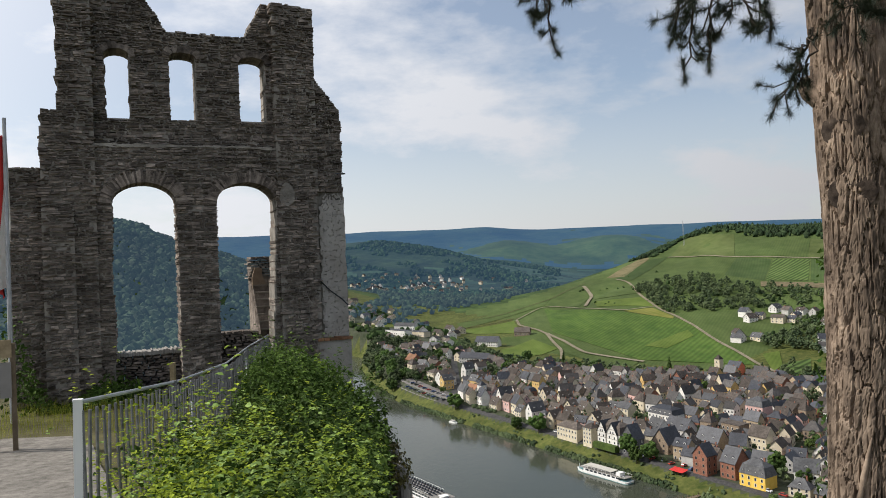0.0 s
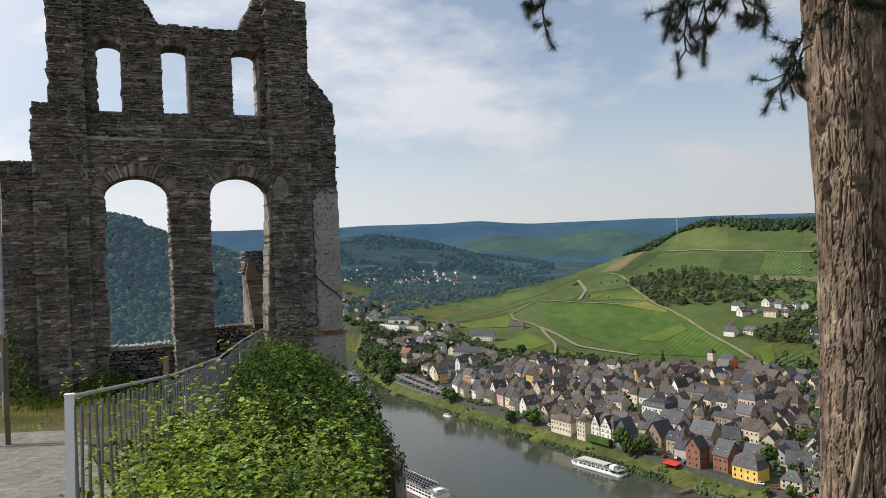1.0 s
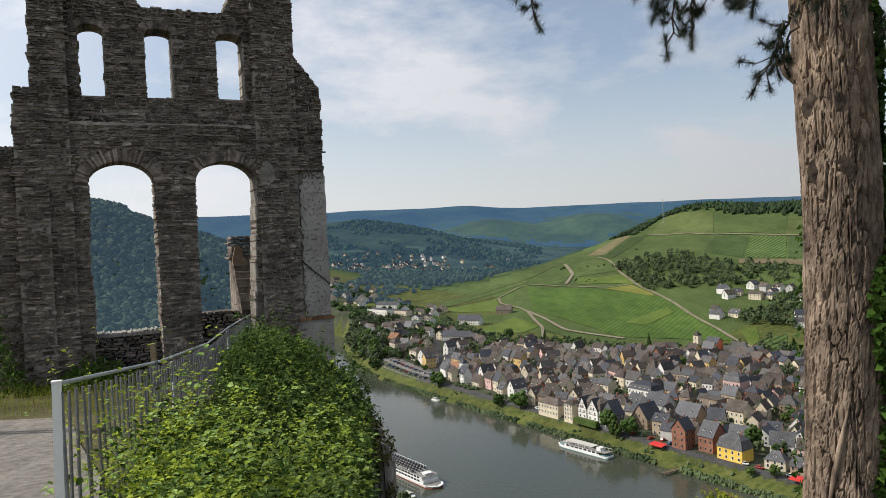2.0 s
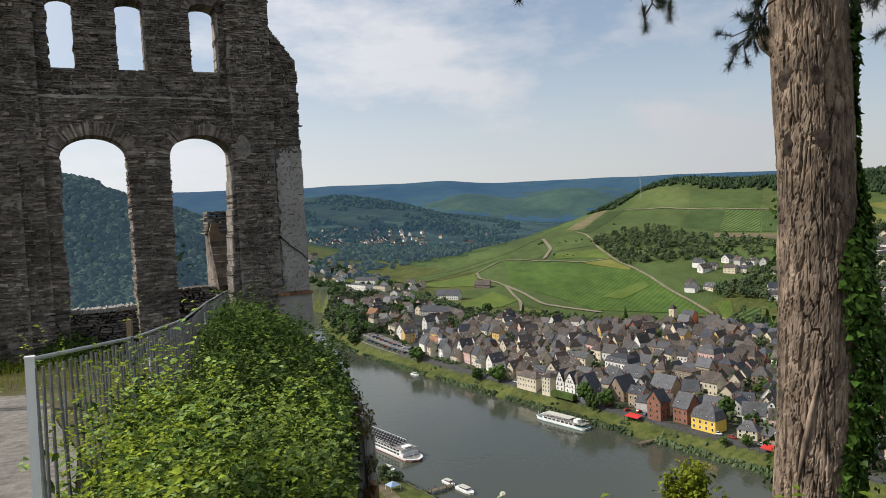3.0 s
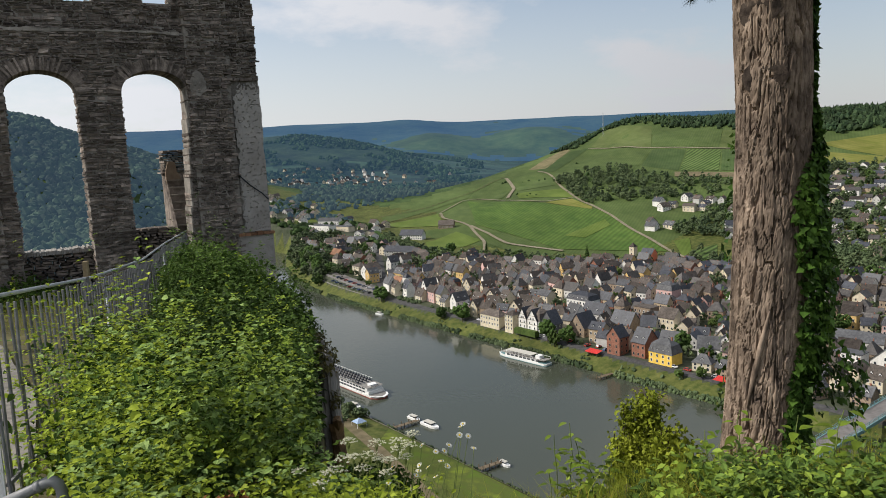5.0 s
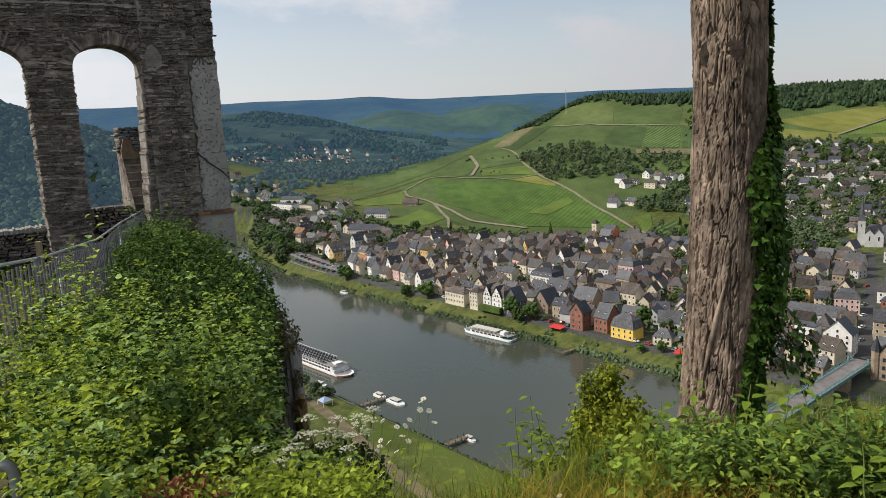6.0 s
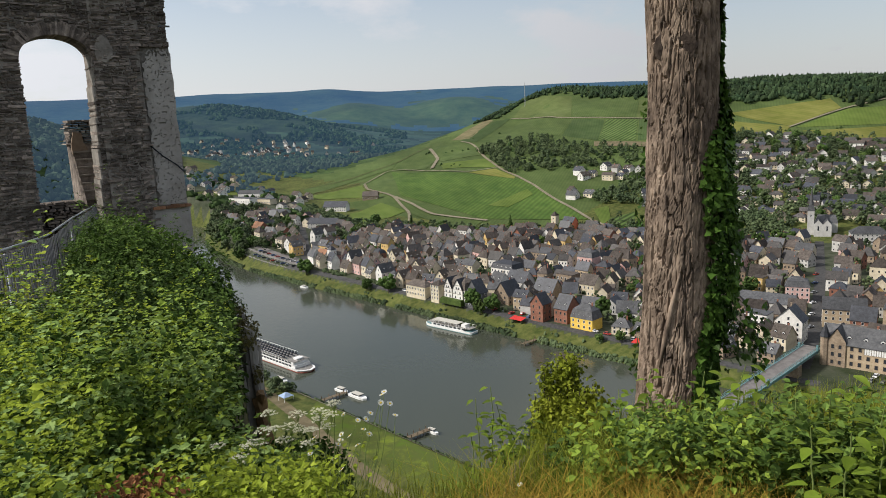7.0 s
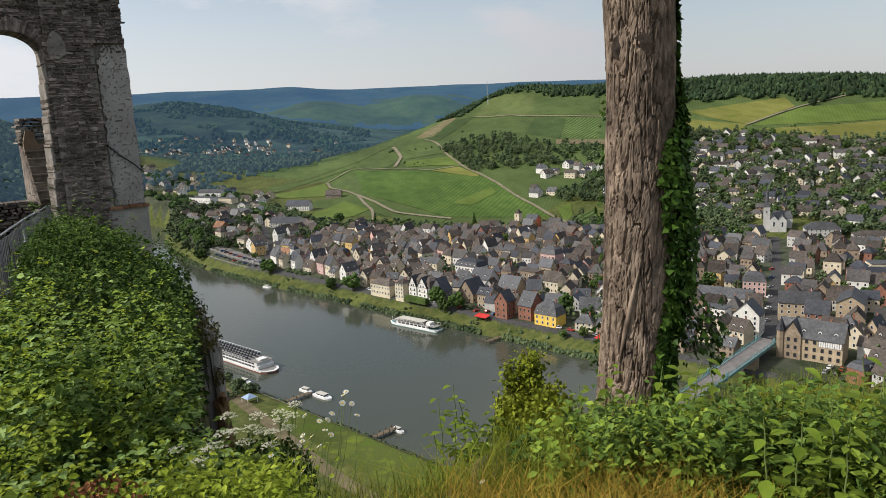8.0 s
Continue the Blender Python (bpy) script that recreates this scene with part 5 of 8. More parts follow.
landmark(196, 187, 5.6, 5.6, 12, 4.2, kind="tower", wall="cream", roof=1, rows=3, cols=1, label="old square stone tower with a pointed roof", category="tower", chimney=False)
landmark(187, 167, 12, 9, 10.5, 4.5, wall="orange", roof=2, label="bright orange house at the town's edge")
landmark(100, -19, 13, 10, 9, 5.5, turn=20, kind="mansard", wall="pink", roof=0, rows=3, cols=5, label="salmon pink corner house with a mansard roof")
landmark(108, 1, 7, 8, 8.5, 1, kind="flat", wall="ochre", roof=1, label="ochre house with a flat roof", chimney=False)
landmark(80, -12, 36, 14, 5.5, 4, turn=8, wall="grey", roof=0, label="long grey market hall with a low roof", chimney=False)
landmark(183, 8, 12, 9, 7, 4.5, wall="cream", roof=0, label="pale yellow house on the church street")
landmark(240, -6, 26, 12, 8.5, 5, turn=25, kind="hip", wall="grey", roof=0, rows=3, label="long grey school building with many windows")
landmark(238, -36, 34, 12, 7, 3, turn=25, kind="hip", wall="grey", roof=1, rows=2, label="broad school building with tall windows", win="tall")
landmark(145, -56, 28, 14, 8, 2.5, turn=30, kind="hip", wall="brick", roof=2, rows=2, label="red walled building with a dark roof")
landmark(170, -60, 34, 13, 7, 2.5, turn=30, kind="flat", wall="cream", roof=0, rows=2, label="long cream flat-roofed building", chimney=False)
landmark(46, -37, 10, 13, 11, 6.5, turn=95, wall="white", roof=2, rows=4, cols=3, label="white stepped-gable house at the bridgehead")
landmark(52, -22, 13, 9, 9, 1, kind="flat", wall="white", roof=0, label="white flat-roofed house with a terrace", chimney=False)
landmark(58, 60, 12, 10, 8, 5.5, wall="cream", roof=1, label="cream gabled house near the quay")
landmark(118, 60, 16, 9, 8, 4.5, wall="white", roof=1, label="white house with flower boxes", dormers=2)
landmark(74, -46, 20, 12, 10, 5, turn=20, wall="sand", roof=0, label="pale sandstone gabled house on the street")
landmark(86, -62, 22, 13, 10, 4, turn=100, wall="sand", roof=0, label="tall pale sandstone building behind the gate house")
landmark(64, -56, 11, 9, 9.5, 6, turn=10, wall="brick", roof=2, label="red half-timbered gabled house")


S = Shape()
for cx, wd in ((-5.2, 3.4), (3.6, 4.2)):
    S.add([(cx - wd, -6.9, 0), (cx + wd, -6.9, 0), (cx + wd, -6.9, 10.2), (cx, -6.9, 16.2), (cx - wd, -6.9, 10.2), (cx - wd, 0, 0), (cx + wd, 0, 0), (cx + wd, 0, 10.2), (cx, 0, 16.2), (cx - wd, 0, 10.2)], [(0, 1, 2, 3, 4), (1, 6, 7, 2), (5, 0, 4, 9)])
gable = part("front_gable", S, WALLS["white"], hotel, "white half-timbered front gables")
S = Shape()
for cx, wd in ((-5.2, 3.4), (3.6, 4.2)):
    for sg in (-1, 1):
        v = [(cx + sg * (wd + 0.5), -7.4, 9.4), (cx, -7.4, 16.4), (cx, 1.5, 16.4), (cx + sg * (wd + 0.5), 1.5, 9.4)]
        v += [(x, y, z + 0.25) for x, y, z in v]
        S.add(v, [(0, 1, 2, 3), (7, 6, 5, 4), (0, 4, 5, 1), (3, 2, 6, 7), (0, 3, 7, 4)])
part("gable_roof", S, SLATE[2], hotel)
for cx, wd in ((-5.2, 3.4), (3.6, 4.2)):
    for r in range(4):
        for c in (-0.5, 0.5):
            o = part("window", WIN["white"], None, gable)
            o.matrix_basis = pose(cx + c * wd * (1 if r < 3 else 0.5), -6.9, 1.0 + 2.9 * r)
    for z in (6.6, 9.6, 12.2):
        T = Shape()
        q = wd if z < 10 else wd * (16.2 - z) / 6
        T.box(cx - q, cx + q, -7.0, -6.85, z, z + 0.22)
        part("timber", T, M_TIMBER, gable)
S = Shape()
S.box(-9.5, 9.5, -10.5, -7.0, 0, 3.0)
S.box(-9.0, 9.0, -10.2, -7.2, 3.0, 3.6)
part("terrace_hedge", S, M_CROWN2, hotel, "green hedge along the hotel terrace")


# the gate house by the bridge
def gate_house():
    m = on_bank(33, -64, 4) @ Matrix.Scale(1.25, 4)
    taken.append((33, -64, 15))
    ob = house(21, 10.5, 8.6, 5.4, m=m, wall="sand", roof=0, rows=3, cols=8, win="stone", dormers=4, label="large sandstone gate house with a slate roof and turret", category="gate house", name="gate_house")
    S = Shape()
    S.prism([(1.5 * math.cos(k * math.pi / 4), 1.5 * math.sin(k * math.pi / 4)) for k in range(8)], -1.5, 10.5)
    t = part("turret", S, WALLS["brown"], ob, "slender sandstone corner turret")
    t.matrix_basis = pose(-10.2, -5.2, 0)
    S = Shape()
    S.prism([(1.9 * math.cos(k * math.pi / 4), 1.9 * math.sin(k * math.pi / 4)) for k in range(8)], 10.5, 15.5, top=0.02)
    part("turret_roof", S, SLATE[2], t, "pointed slate turret roof")
    S = Shape()
    S.add([(-3, -5.6, -1.5), (3, -5.6, -1.5), (3, -5.6, 9.4), (0, -5.6, 14), (-3, -5.6, 9.4), (-3, 0, -1.5), (3, 0, -1.5), (3, 0, 9.4), (0, 0, 14), (-3, 0, 9.4)], [(0, 1, 2, 3, 4), (1, 6, 7, 2), (5, 0, 4, 9)])
    g = part("gable_wing", S, WALLS["brown"], ob, "tall sandstone gabled wing")
    g.matrix_basis = pose(-6.2, -0.2, 0)
    for r in range(3):
        for c in (-1.2, 1.2):
            o = part("window", WIN["stone"], None, g)
            o.matrix_basis = pose(c, -5.6, 0.8 + 2.9 * r)
    S = Shape()
    for sg in (-1, 1):
        S.add([(sg * 3.4, -6.0, 8.8), (0, -6.0, 14.4), (0, 3, 14.4), (sg * 3.4, 3, 8.8)], [(0, 1, 2, 3)])
    part("wing_roof", S, SLATE[0], g)
    S = Shape()
    S.box(2.6, 10.2, -5.45, -5.1, 5.9, 8.5)
    p = part("timber_front", S, M_WHITE, ob, "white half-timbered upper storey")
    for k in range(11):
        T = Shape()
        T.box(2.6 + k * 0.75, 2.72 + k * 0.75, -5.52, -5.2, 5.9, 8.5)
        part("timber", T, M_TIMBER, p)


gate_house()


M_CHURCH = mat("pale_church_render", (0.40, 0.39, 0.37), (0.53, 0.52, 0.50), 0.5, 0.9, 0.1, stain=0.12)


def church():
    x, y = at_bank(249, 20)
    taken.append((249, 20, 20))
    ob = thing("church", pose(x, y, ground_z(x, y) + 1, 0, 0, -38) @ Matrix.Scale(0.95, 4), "white gothic church with a grey roof and slender spire", "church")
    S = Shape()
    for cx in (-6.4, 0.4):
        S.add([(cx - 3.4, -9, -3), (cx + 3.4, -9, -3), (cx + 3.4, -9, 8), (cx, -9, 12), (cx - 3.4, -9, 8), (cx - 3.4, 9, -3), (cx + 3.4, 9, -3), (cx + 3.4, 9, 8), (cx, 9, 12), (cx - 3.4, 9, 8)],
              [(0, 1, 2, 3, 4), (1, 6, 7, 2), (5, 0, 4, 9), (6, 5, 9, 8, 7)])
    part("nave", S, M_CHURCH, ob)
    S = Shape()
    for cx in (-6.4, 0.4):
        for sg in (-1, 1):
            S.add([(cx + sg * 3.55, -8.6, 8.0), (cx, -8.6, 12.2), (cx, 9.3, 12.2), (cx + sg * 3.55, 9.3, 8.0)], [(0, 1, 2, 3)])
    S.add([(-9, 2, 8), (9, 2, 8), (7, 8, 14.5), (-7, 8, 14.5), (9, 14, 8), (-9, 14, 8)], [(0, 1, 2, 3), (1, 4, 2), (4, 5, 3, 2), (5, 0, 3)])
    part("roof", S, SLATE[0], ob)
    S = Shape()
    S.box(-8.8, 8.8, 2.4, 13.6, -3, 8)
    part("choir", S, M_CHURCH, ob)
    for cx in (-6.4, 0.4):
        o = part("window", WIN["tall"], None, ob, "pointed church window")
        o.matrix_basis = Matrix.Translation((cx, -9, 2.5)) @ Matrix.Diagonal((1.5, 1, 1.9, 1))
    S = Shape()
    S.box(-2.7, 2.7, -2.7, 2.7, -3, 19.5)
    t = part("tower", S, M_CHURCH, ob)
    t.matrix_basis = pose(-12.5, -2, 0)
    S = Shape()
    S.prism([(-3.1, -3.1), (3.1, -3.1), (3.1, 3.1), (-3.1, 3.1)], 19.5, 24, top=0.62)
    S.prism([(1.95 * math.cos(k * math.pi / 4), 1.95 * math.sin(k * math.pi / 4)) for k in range(8)], 24, 40, top=0.03)
    part("spire", S, SLATE[0], t, "slender slate spire")
    o = part("window", WIN["tall"], None, t)
    o.matrix_basis = pose(0, -2.7, 14)
    S = Shape()
    S.tube([(0, 0, 39.5), (0, 0, 42)], 0.12, 5)
    part("cross_rod", S, M_DARK, t)


church()

# ordinary houses: a few dozen patterns, repeated along the lanes
names = {0: "grey slate", 1: "brown slate", 2: "dark slate", 3: "red tile"}
SPEC, PATTERNS, used = [], [], set()
for k in range(48):
    wall = town_rng.choice(["white"] * 6 + ["cream"] * 7 + ["grey"] * 3 + ["brown"] * 3 + ["sand"] * 3 + ["ochre"] * 2 + ["pink"] * 2 + ["brick", "slate"])
    roof = town_rng.choice([0, 0, 0, 1, 1, 1, 1, 2, 2, 3 if k % 20 == 0 else 1])
    kd = town_rng.choice(["gable"] * 8 + ["hip", "mansard"])
    SPEC.append((town_rng.uniform(6.8, 12.0), town_rng.uniform(6.4, 9.0), town_rng.choice([4.6, 5.6, 6.6, 7.6, 8.6]), town_rng.uniform(3.4, 5.6), kd, wall, roof, town_rng.choice([0, 1, 2, 2])))
for w, d, h, rh, kd, wall, roof, dm in SPEC:
    hs = house(w, d, h, rh, kind=kd, wall=wall, roof=roof, win="stone" if wall in ("brown", "brick") else "white", cols=3, rows=2,
               dormers=dm, label=f"{wall} walled town house with a {names[roof]} {kd} roof", group="houses of the old town")
    PATTERNS.append((hs, w, d))
VILLA = [k for k, q in enumerate(SPEC) if q[5] in ("white", "cream", "grey") and q[2] < 8 and q[6] != 3]
DULL = [k for k, q in enumerate(SPEC) if q[5] in ("grey", "brown", "brick", "slate")]
LOW = [k for k, q in enumerate(SPEC) if q[2] < 6.5 and q[5] not in ("ochre", "pink")]
WALL_KEYS = list(WALLS)
FAR = Shape()


def far_house(k, m):
    """Walls, roof, chimney and window panes of a house too far off to part, added to the joined rest."""
    w, d, h, rh, kd, wall, roof, dm = SPEC[k]
    a, b, o = w / 2, d / 2, 0.4
    wi, ri = WALL_KEYS.index(wall), len(WALL_KEYS) + roof
    if kd == "gable":
        FAR.add([(-a, -b, -1.5), (a, -b, -1.5), (a, b, -1.5), (-a, b, -1.5), (-a, -b, h), (a, -b, h), (a, b, h), (-a, b, h), (-a, 0, h + rh), (a, 0, h + rh)],
                [(0, 1, 5, 4), (2, 3, 7, 6), (1, 2, 6, 9, 5), (3, 0, 4, 8, 7)], wi, m)
        s2 = rh / b
        for sg in (-1, 1):
            v = [(-a - o, sg * (b + o), h - s2 * o), (a + o, sg * (b + o), h - s2 * o), (a + o, 0, h + rh + .02), (-a - o, 0, h + rh + .02)]
            v += [(x, y, z + .2) for x, y, z in v]
            FAR.add(v, [(0, 1, 2, 3), (7, 6, 5, 4), (0, 4, 5, 1), (1, 5, 6, 2), (3, 7, 4, 0)], ri, m)
    else:
        FAR.box(-a, a, -b, b, -1.5, h, wi, m)
        g = max(0.3, a - b)
        FAR.add([(-a - o, -b - o, h), (a + o, -b - o, h), (a + o, b + o, h), (-a - o, b + o, h), (-g, 0, h + rh), (g, 0, h + rh)], [(0, 1, 5, 4), (1, 2, 5), (2, 3, 4, 5), (3, 0, 4), (3, 2, 1, 0)], ri, m)
    FAR.box(a * .5 - .3, a * .5 + .3, -.2, .4, h + rh * .5, h + rh + .8, WALL_KEYS.index("brick"), m)
    gl = len(WALL_KEYS) + 4
    for z in (0.9, 0.9 + (h - .4) / 2):
        for c in range(3):
            x = -a + w * (c + .5) / 3
            FAR.box(x - .45, x + .45, -b - .05, -b + .1, z, z + 1.3, gl, m)
            FAR.box(x - .45, x + .45, b - .1, b + .05, z, z + 1.3, gl, m)
        for c in (-.25, .25):
            FAR.box(-a - .05, -a + .1, d * c - .45, d * c + .45, z, z + 1.3, gl, m)
            FAR.box(a - .1, a + .05, d * c - .45, d * c + .45, z, z + 1.3, gl, m)


near_count = 0


def put_house(k, m, near=True):
    global near_count
    if not near or near_count > 295:
        return far_house(k, m)
    near_count += 1
    hs = PATTERNS[k][0]
    if k not in used:
        used.add(k)
        hs.matrix_basis = m
        return hs
    return copy_thing(hs, m)


def free(p, s, r):
    return all((p - a) ** 2 + (s - b) ** 2 > (r * 0.8 + c) ** 2 for a, b, c in taken)


STREETS = [((14, 240), (41, 279)), ((41, 279), (60, 320)), ((60, 320), (80, 372)), ((80, 372), (90, 444)), ((19, -51), (72, -37)), ((72, -37), (148, -12)), ((148, -12), (232, 18))]


def off_street(p, s, r):
    for (a, b), (c, d) in STREETS:
        t = max(0, min(1, ((p - a) * (c - a) + (s - b) * (d - b)) / ((c - a) ** 2 + (d - b) ** 2)))
        if math.hypot(p - a - t * (c - a), s - b - t * (d - b)) < r:
            return False
    return True


def town_end(s):
    """How far inland the roofs reach."""
    return float(np.interp(s, [-110, 100, 121, 150, 169, 184, 198, 223, 254, 286, 306, 440], [262, 205, 200, 200, 182, 169, 155, 141, 136, 127, 100, 96]))


p = 17.5
while p < 262:
    s = -110.0 + town_rng.uniform(0, 6)
    while s < 430:
        k = town_rng.randrange(len(SPEC))
        if s < 15 and SPEC[k][5] in ("white", "pink", "ochre") and town_rng.random() < 0.75:
            k = town_rng.choice(DULL)
        w, d = SPEC[k][0], SPEC[k][1]
        jp, js = p + town_rng.uniform(-1.6, 1.6) + 2.2 * math.sin(s * 0.05 + p), s + w / K / 2 + town_rng.uniform(0, 0.8)
        turn = town_rng.choice([0, 0, 0, 90, 90, 180]) + town_rng.gauss(0, 9) + 14 * math.sin(js * 0.017 + p * 0.02)
        x, y = at_bank(jp, js)
        az = math.degrees(math.atan2(x, y))
        dense = 0.88 if s < 270 else 0.42
        if s < 20 and p > 120:
            dense = 0.6
        if s > 236 and p < 27:
            dense = 0
        if jp < town_end(js) - 3 and az < 49 and town_rng.random() < dense and free(jp, js, max(w, d) * 0.42 / K) and off_street(jp, js, 5.4):
            put_house(k, pose(x, y, ground_z(x, y), 0, 0, R_BANK + turn), jp < 60)
            taken.append((jp, js, max(w, d) * 0.26 / K))
        s += w / K + town_rng.choice([0.1, 0.5, 1.0, 1.2, 3.5])
    p += 10.6


# villas on the hillside and at the far end of the valley
def villas(n, box, group, tries=4000, near=True, scale=1.0):
    made, g = 0, random.Random(n * 7 + 1)
    for _ in range(tries):
        if made >= n:
            break
        p, s = g.uniform(*box[:2]), g.uniform(*box[2:])
        x, y = at_bank(p, s)
        az = math.degrees(math.atan2(x, y))
        if az > 49 or not free(p, s, 7):
            continue
        k = g.choice(VILLA if g.random() < 0.55 else LOW)
        o = put_house(k, pose(x, y, ground_z(x, y), 0, 0, R_BANK + g.choice([0, 90, 180]) + g.gauss(0, 15)) @ Matrix.Diagonal((scale * 1.25, scale * 1.2, scale * 0.82, 1)), near)
        if o is not None:
            o["group"] = group
        taken.append((p, s, 4.2))
        made += 1


villas(3, (262, 272, 205, 232), "villas above the vineyard track")
villas(16, (312, 350, 140, 260), "villas above the vineyard track")
villas(190, (262, 462, -120, 165), "villas on the hillside", near=False, scale=0.95, tries=9000)
villas(45, (20, 120, 430, 800), "", near=False)
# the village on the far hillside
vg = random.Random(5)
for k in range(85):
    az, r = radians(vg.gauss(-2.0, 3.0)), K * vg.uniform(1480, 1850)
    x, y = r * math.sin(az), r * math.cos(az)
    far_house(vg.choice(VILLA), pose(x, y, ground_z(x, y), 0, 0, vg.uniform(0, 180)) @ Matrix.Scale(1.1, 4))
tagged(new("town_houses", FAR.mesh("town_houses", [*WALLS.values(), *SLATE_F, M_DARK])), "closely packed slate-roofed houses climbing the valley side", "houses", kind="stuff")
for k, (hs, w, d) in enumerate(PATTERNS):
    if k not in used:
        for o in (*hs.children_recursive, hs):
            bpy.data.objects.remove(o)

# ---- bridge, boats, quay ----
def bridge():
    ob = thing("bridge", on_bank(-31, -50, 0, 0), "road bridge with teal railings over the river", "bridge")
    x, y = at_bank(-31, -50)
    ob.matrix_basis = pose(x, y, level(-83.6), 0, 0, R_BANK + 90) @ Matrix.Scale(K, 4)
    S = Shape()
    S.box(-62, 62, -2.7, 2.7, -0.9, 0)
    part("deck", S, M_PAVE, ob, "pale grey paved deck")
    for sg in (-1, 1):
        S = Shape()
        S.box(-62, 62, sg * 2.9 - 0.2, sg * 2.9 + 0.2, -0.9, 0.08)
        part("kerb", S, M_TEAL, ob, "teal painted edge girder")
        S = Shape()
        for z in (0.55, 1.1):
            S.box(-62, 62, sg * 2.9 - 0.05, sg * 2.9 + 0.05, z - 0.05, z + 0.05)
        r = part("railing", S, M_TEAL, ob, "teal railing")
        T = Shape()
        T.box(-0.07, 0.07, -0.07, 0.07, 0.1, 1.15)
        me = T.mesh("post", M_TEAL)
        for k in range(42):
            o = part("post", me, None, r)
            o.matrix_basis = pose(-61 + k * 2.98, sg * 2.9, 0)
        for k in range(3):
            T = Shape()
            T.box(-0.3, 0.3, -0.3, 0.3, -1, 1.8)
            o = part("pylon", T, M_TEAL, ob, "teal post at the railing")
            o.matrix_basis = pose(58 - k * 40, sg * 3.0, 0)
    for k in range(3):
        S = Shape()
        S.prism([(-1.5, -3.4), (1.5, -3.4), (1.5, 3.4), (-1.5, 3.4)], -12, -1)
        o = part("pier", S, WALLS["brown"], ob)
        o.matrix_basis = pose(-30 + 36 * k, 0, 0)


bridge()


M_CANVAS = mat("cream_canvas", (0.42, 0.40, 0.35), (0.55, 0.53, 0.47), 1.0, 0.85, 0.1)


def hull(L, B, z0, z1, bow=0.18):
    """Outline of a boat's hull, bow to +x."""
    a, b = L / 2, B / 2
    return [(-a, -b * 0.8), (-a + L * 0.03, -b), (a - L * bow, -b), (a - L * bow * 0.4, -b * 0.7), (a, 0), (a - L * bow * 0.4, b * 0.7), (a - L * bow, b), (-a + L * 0.03, b), (-a, b * 0.8)]


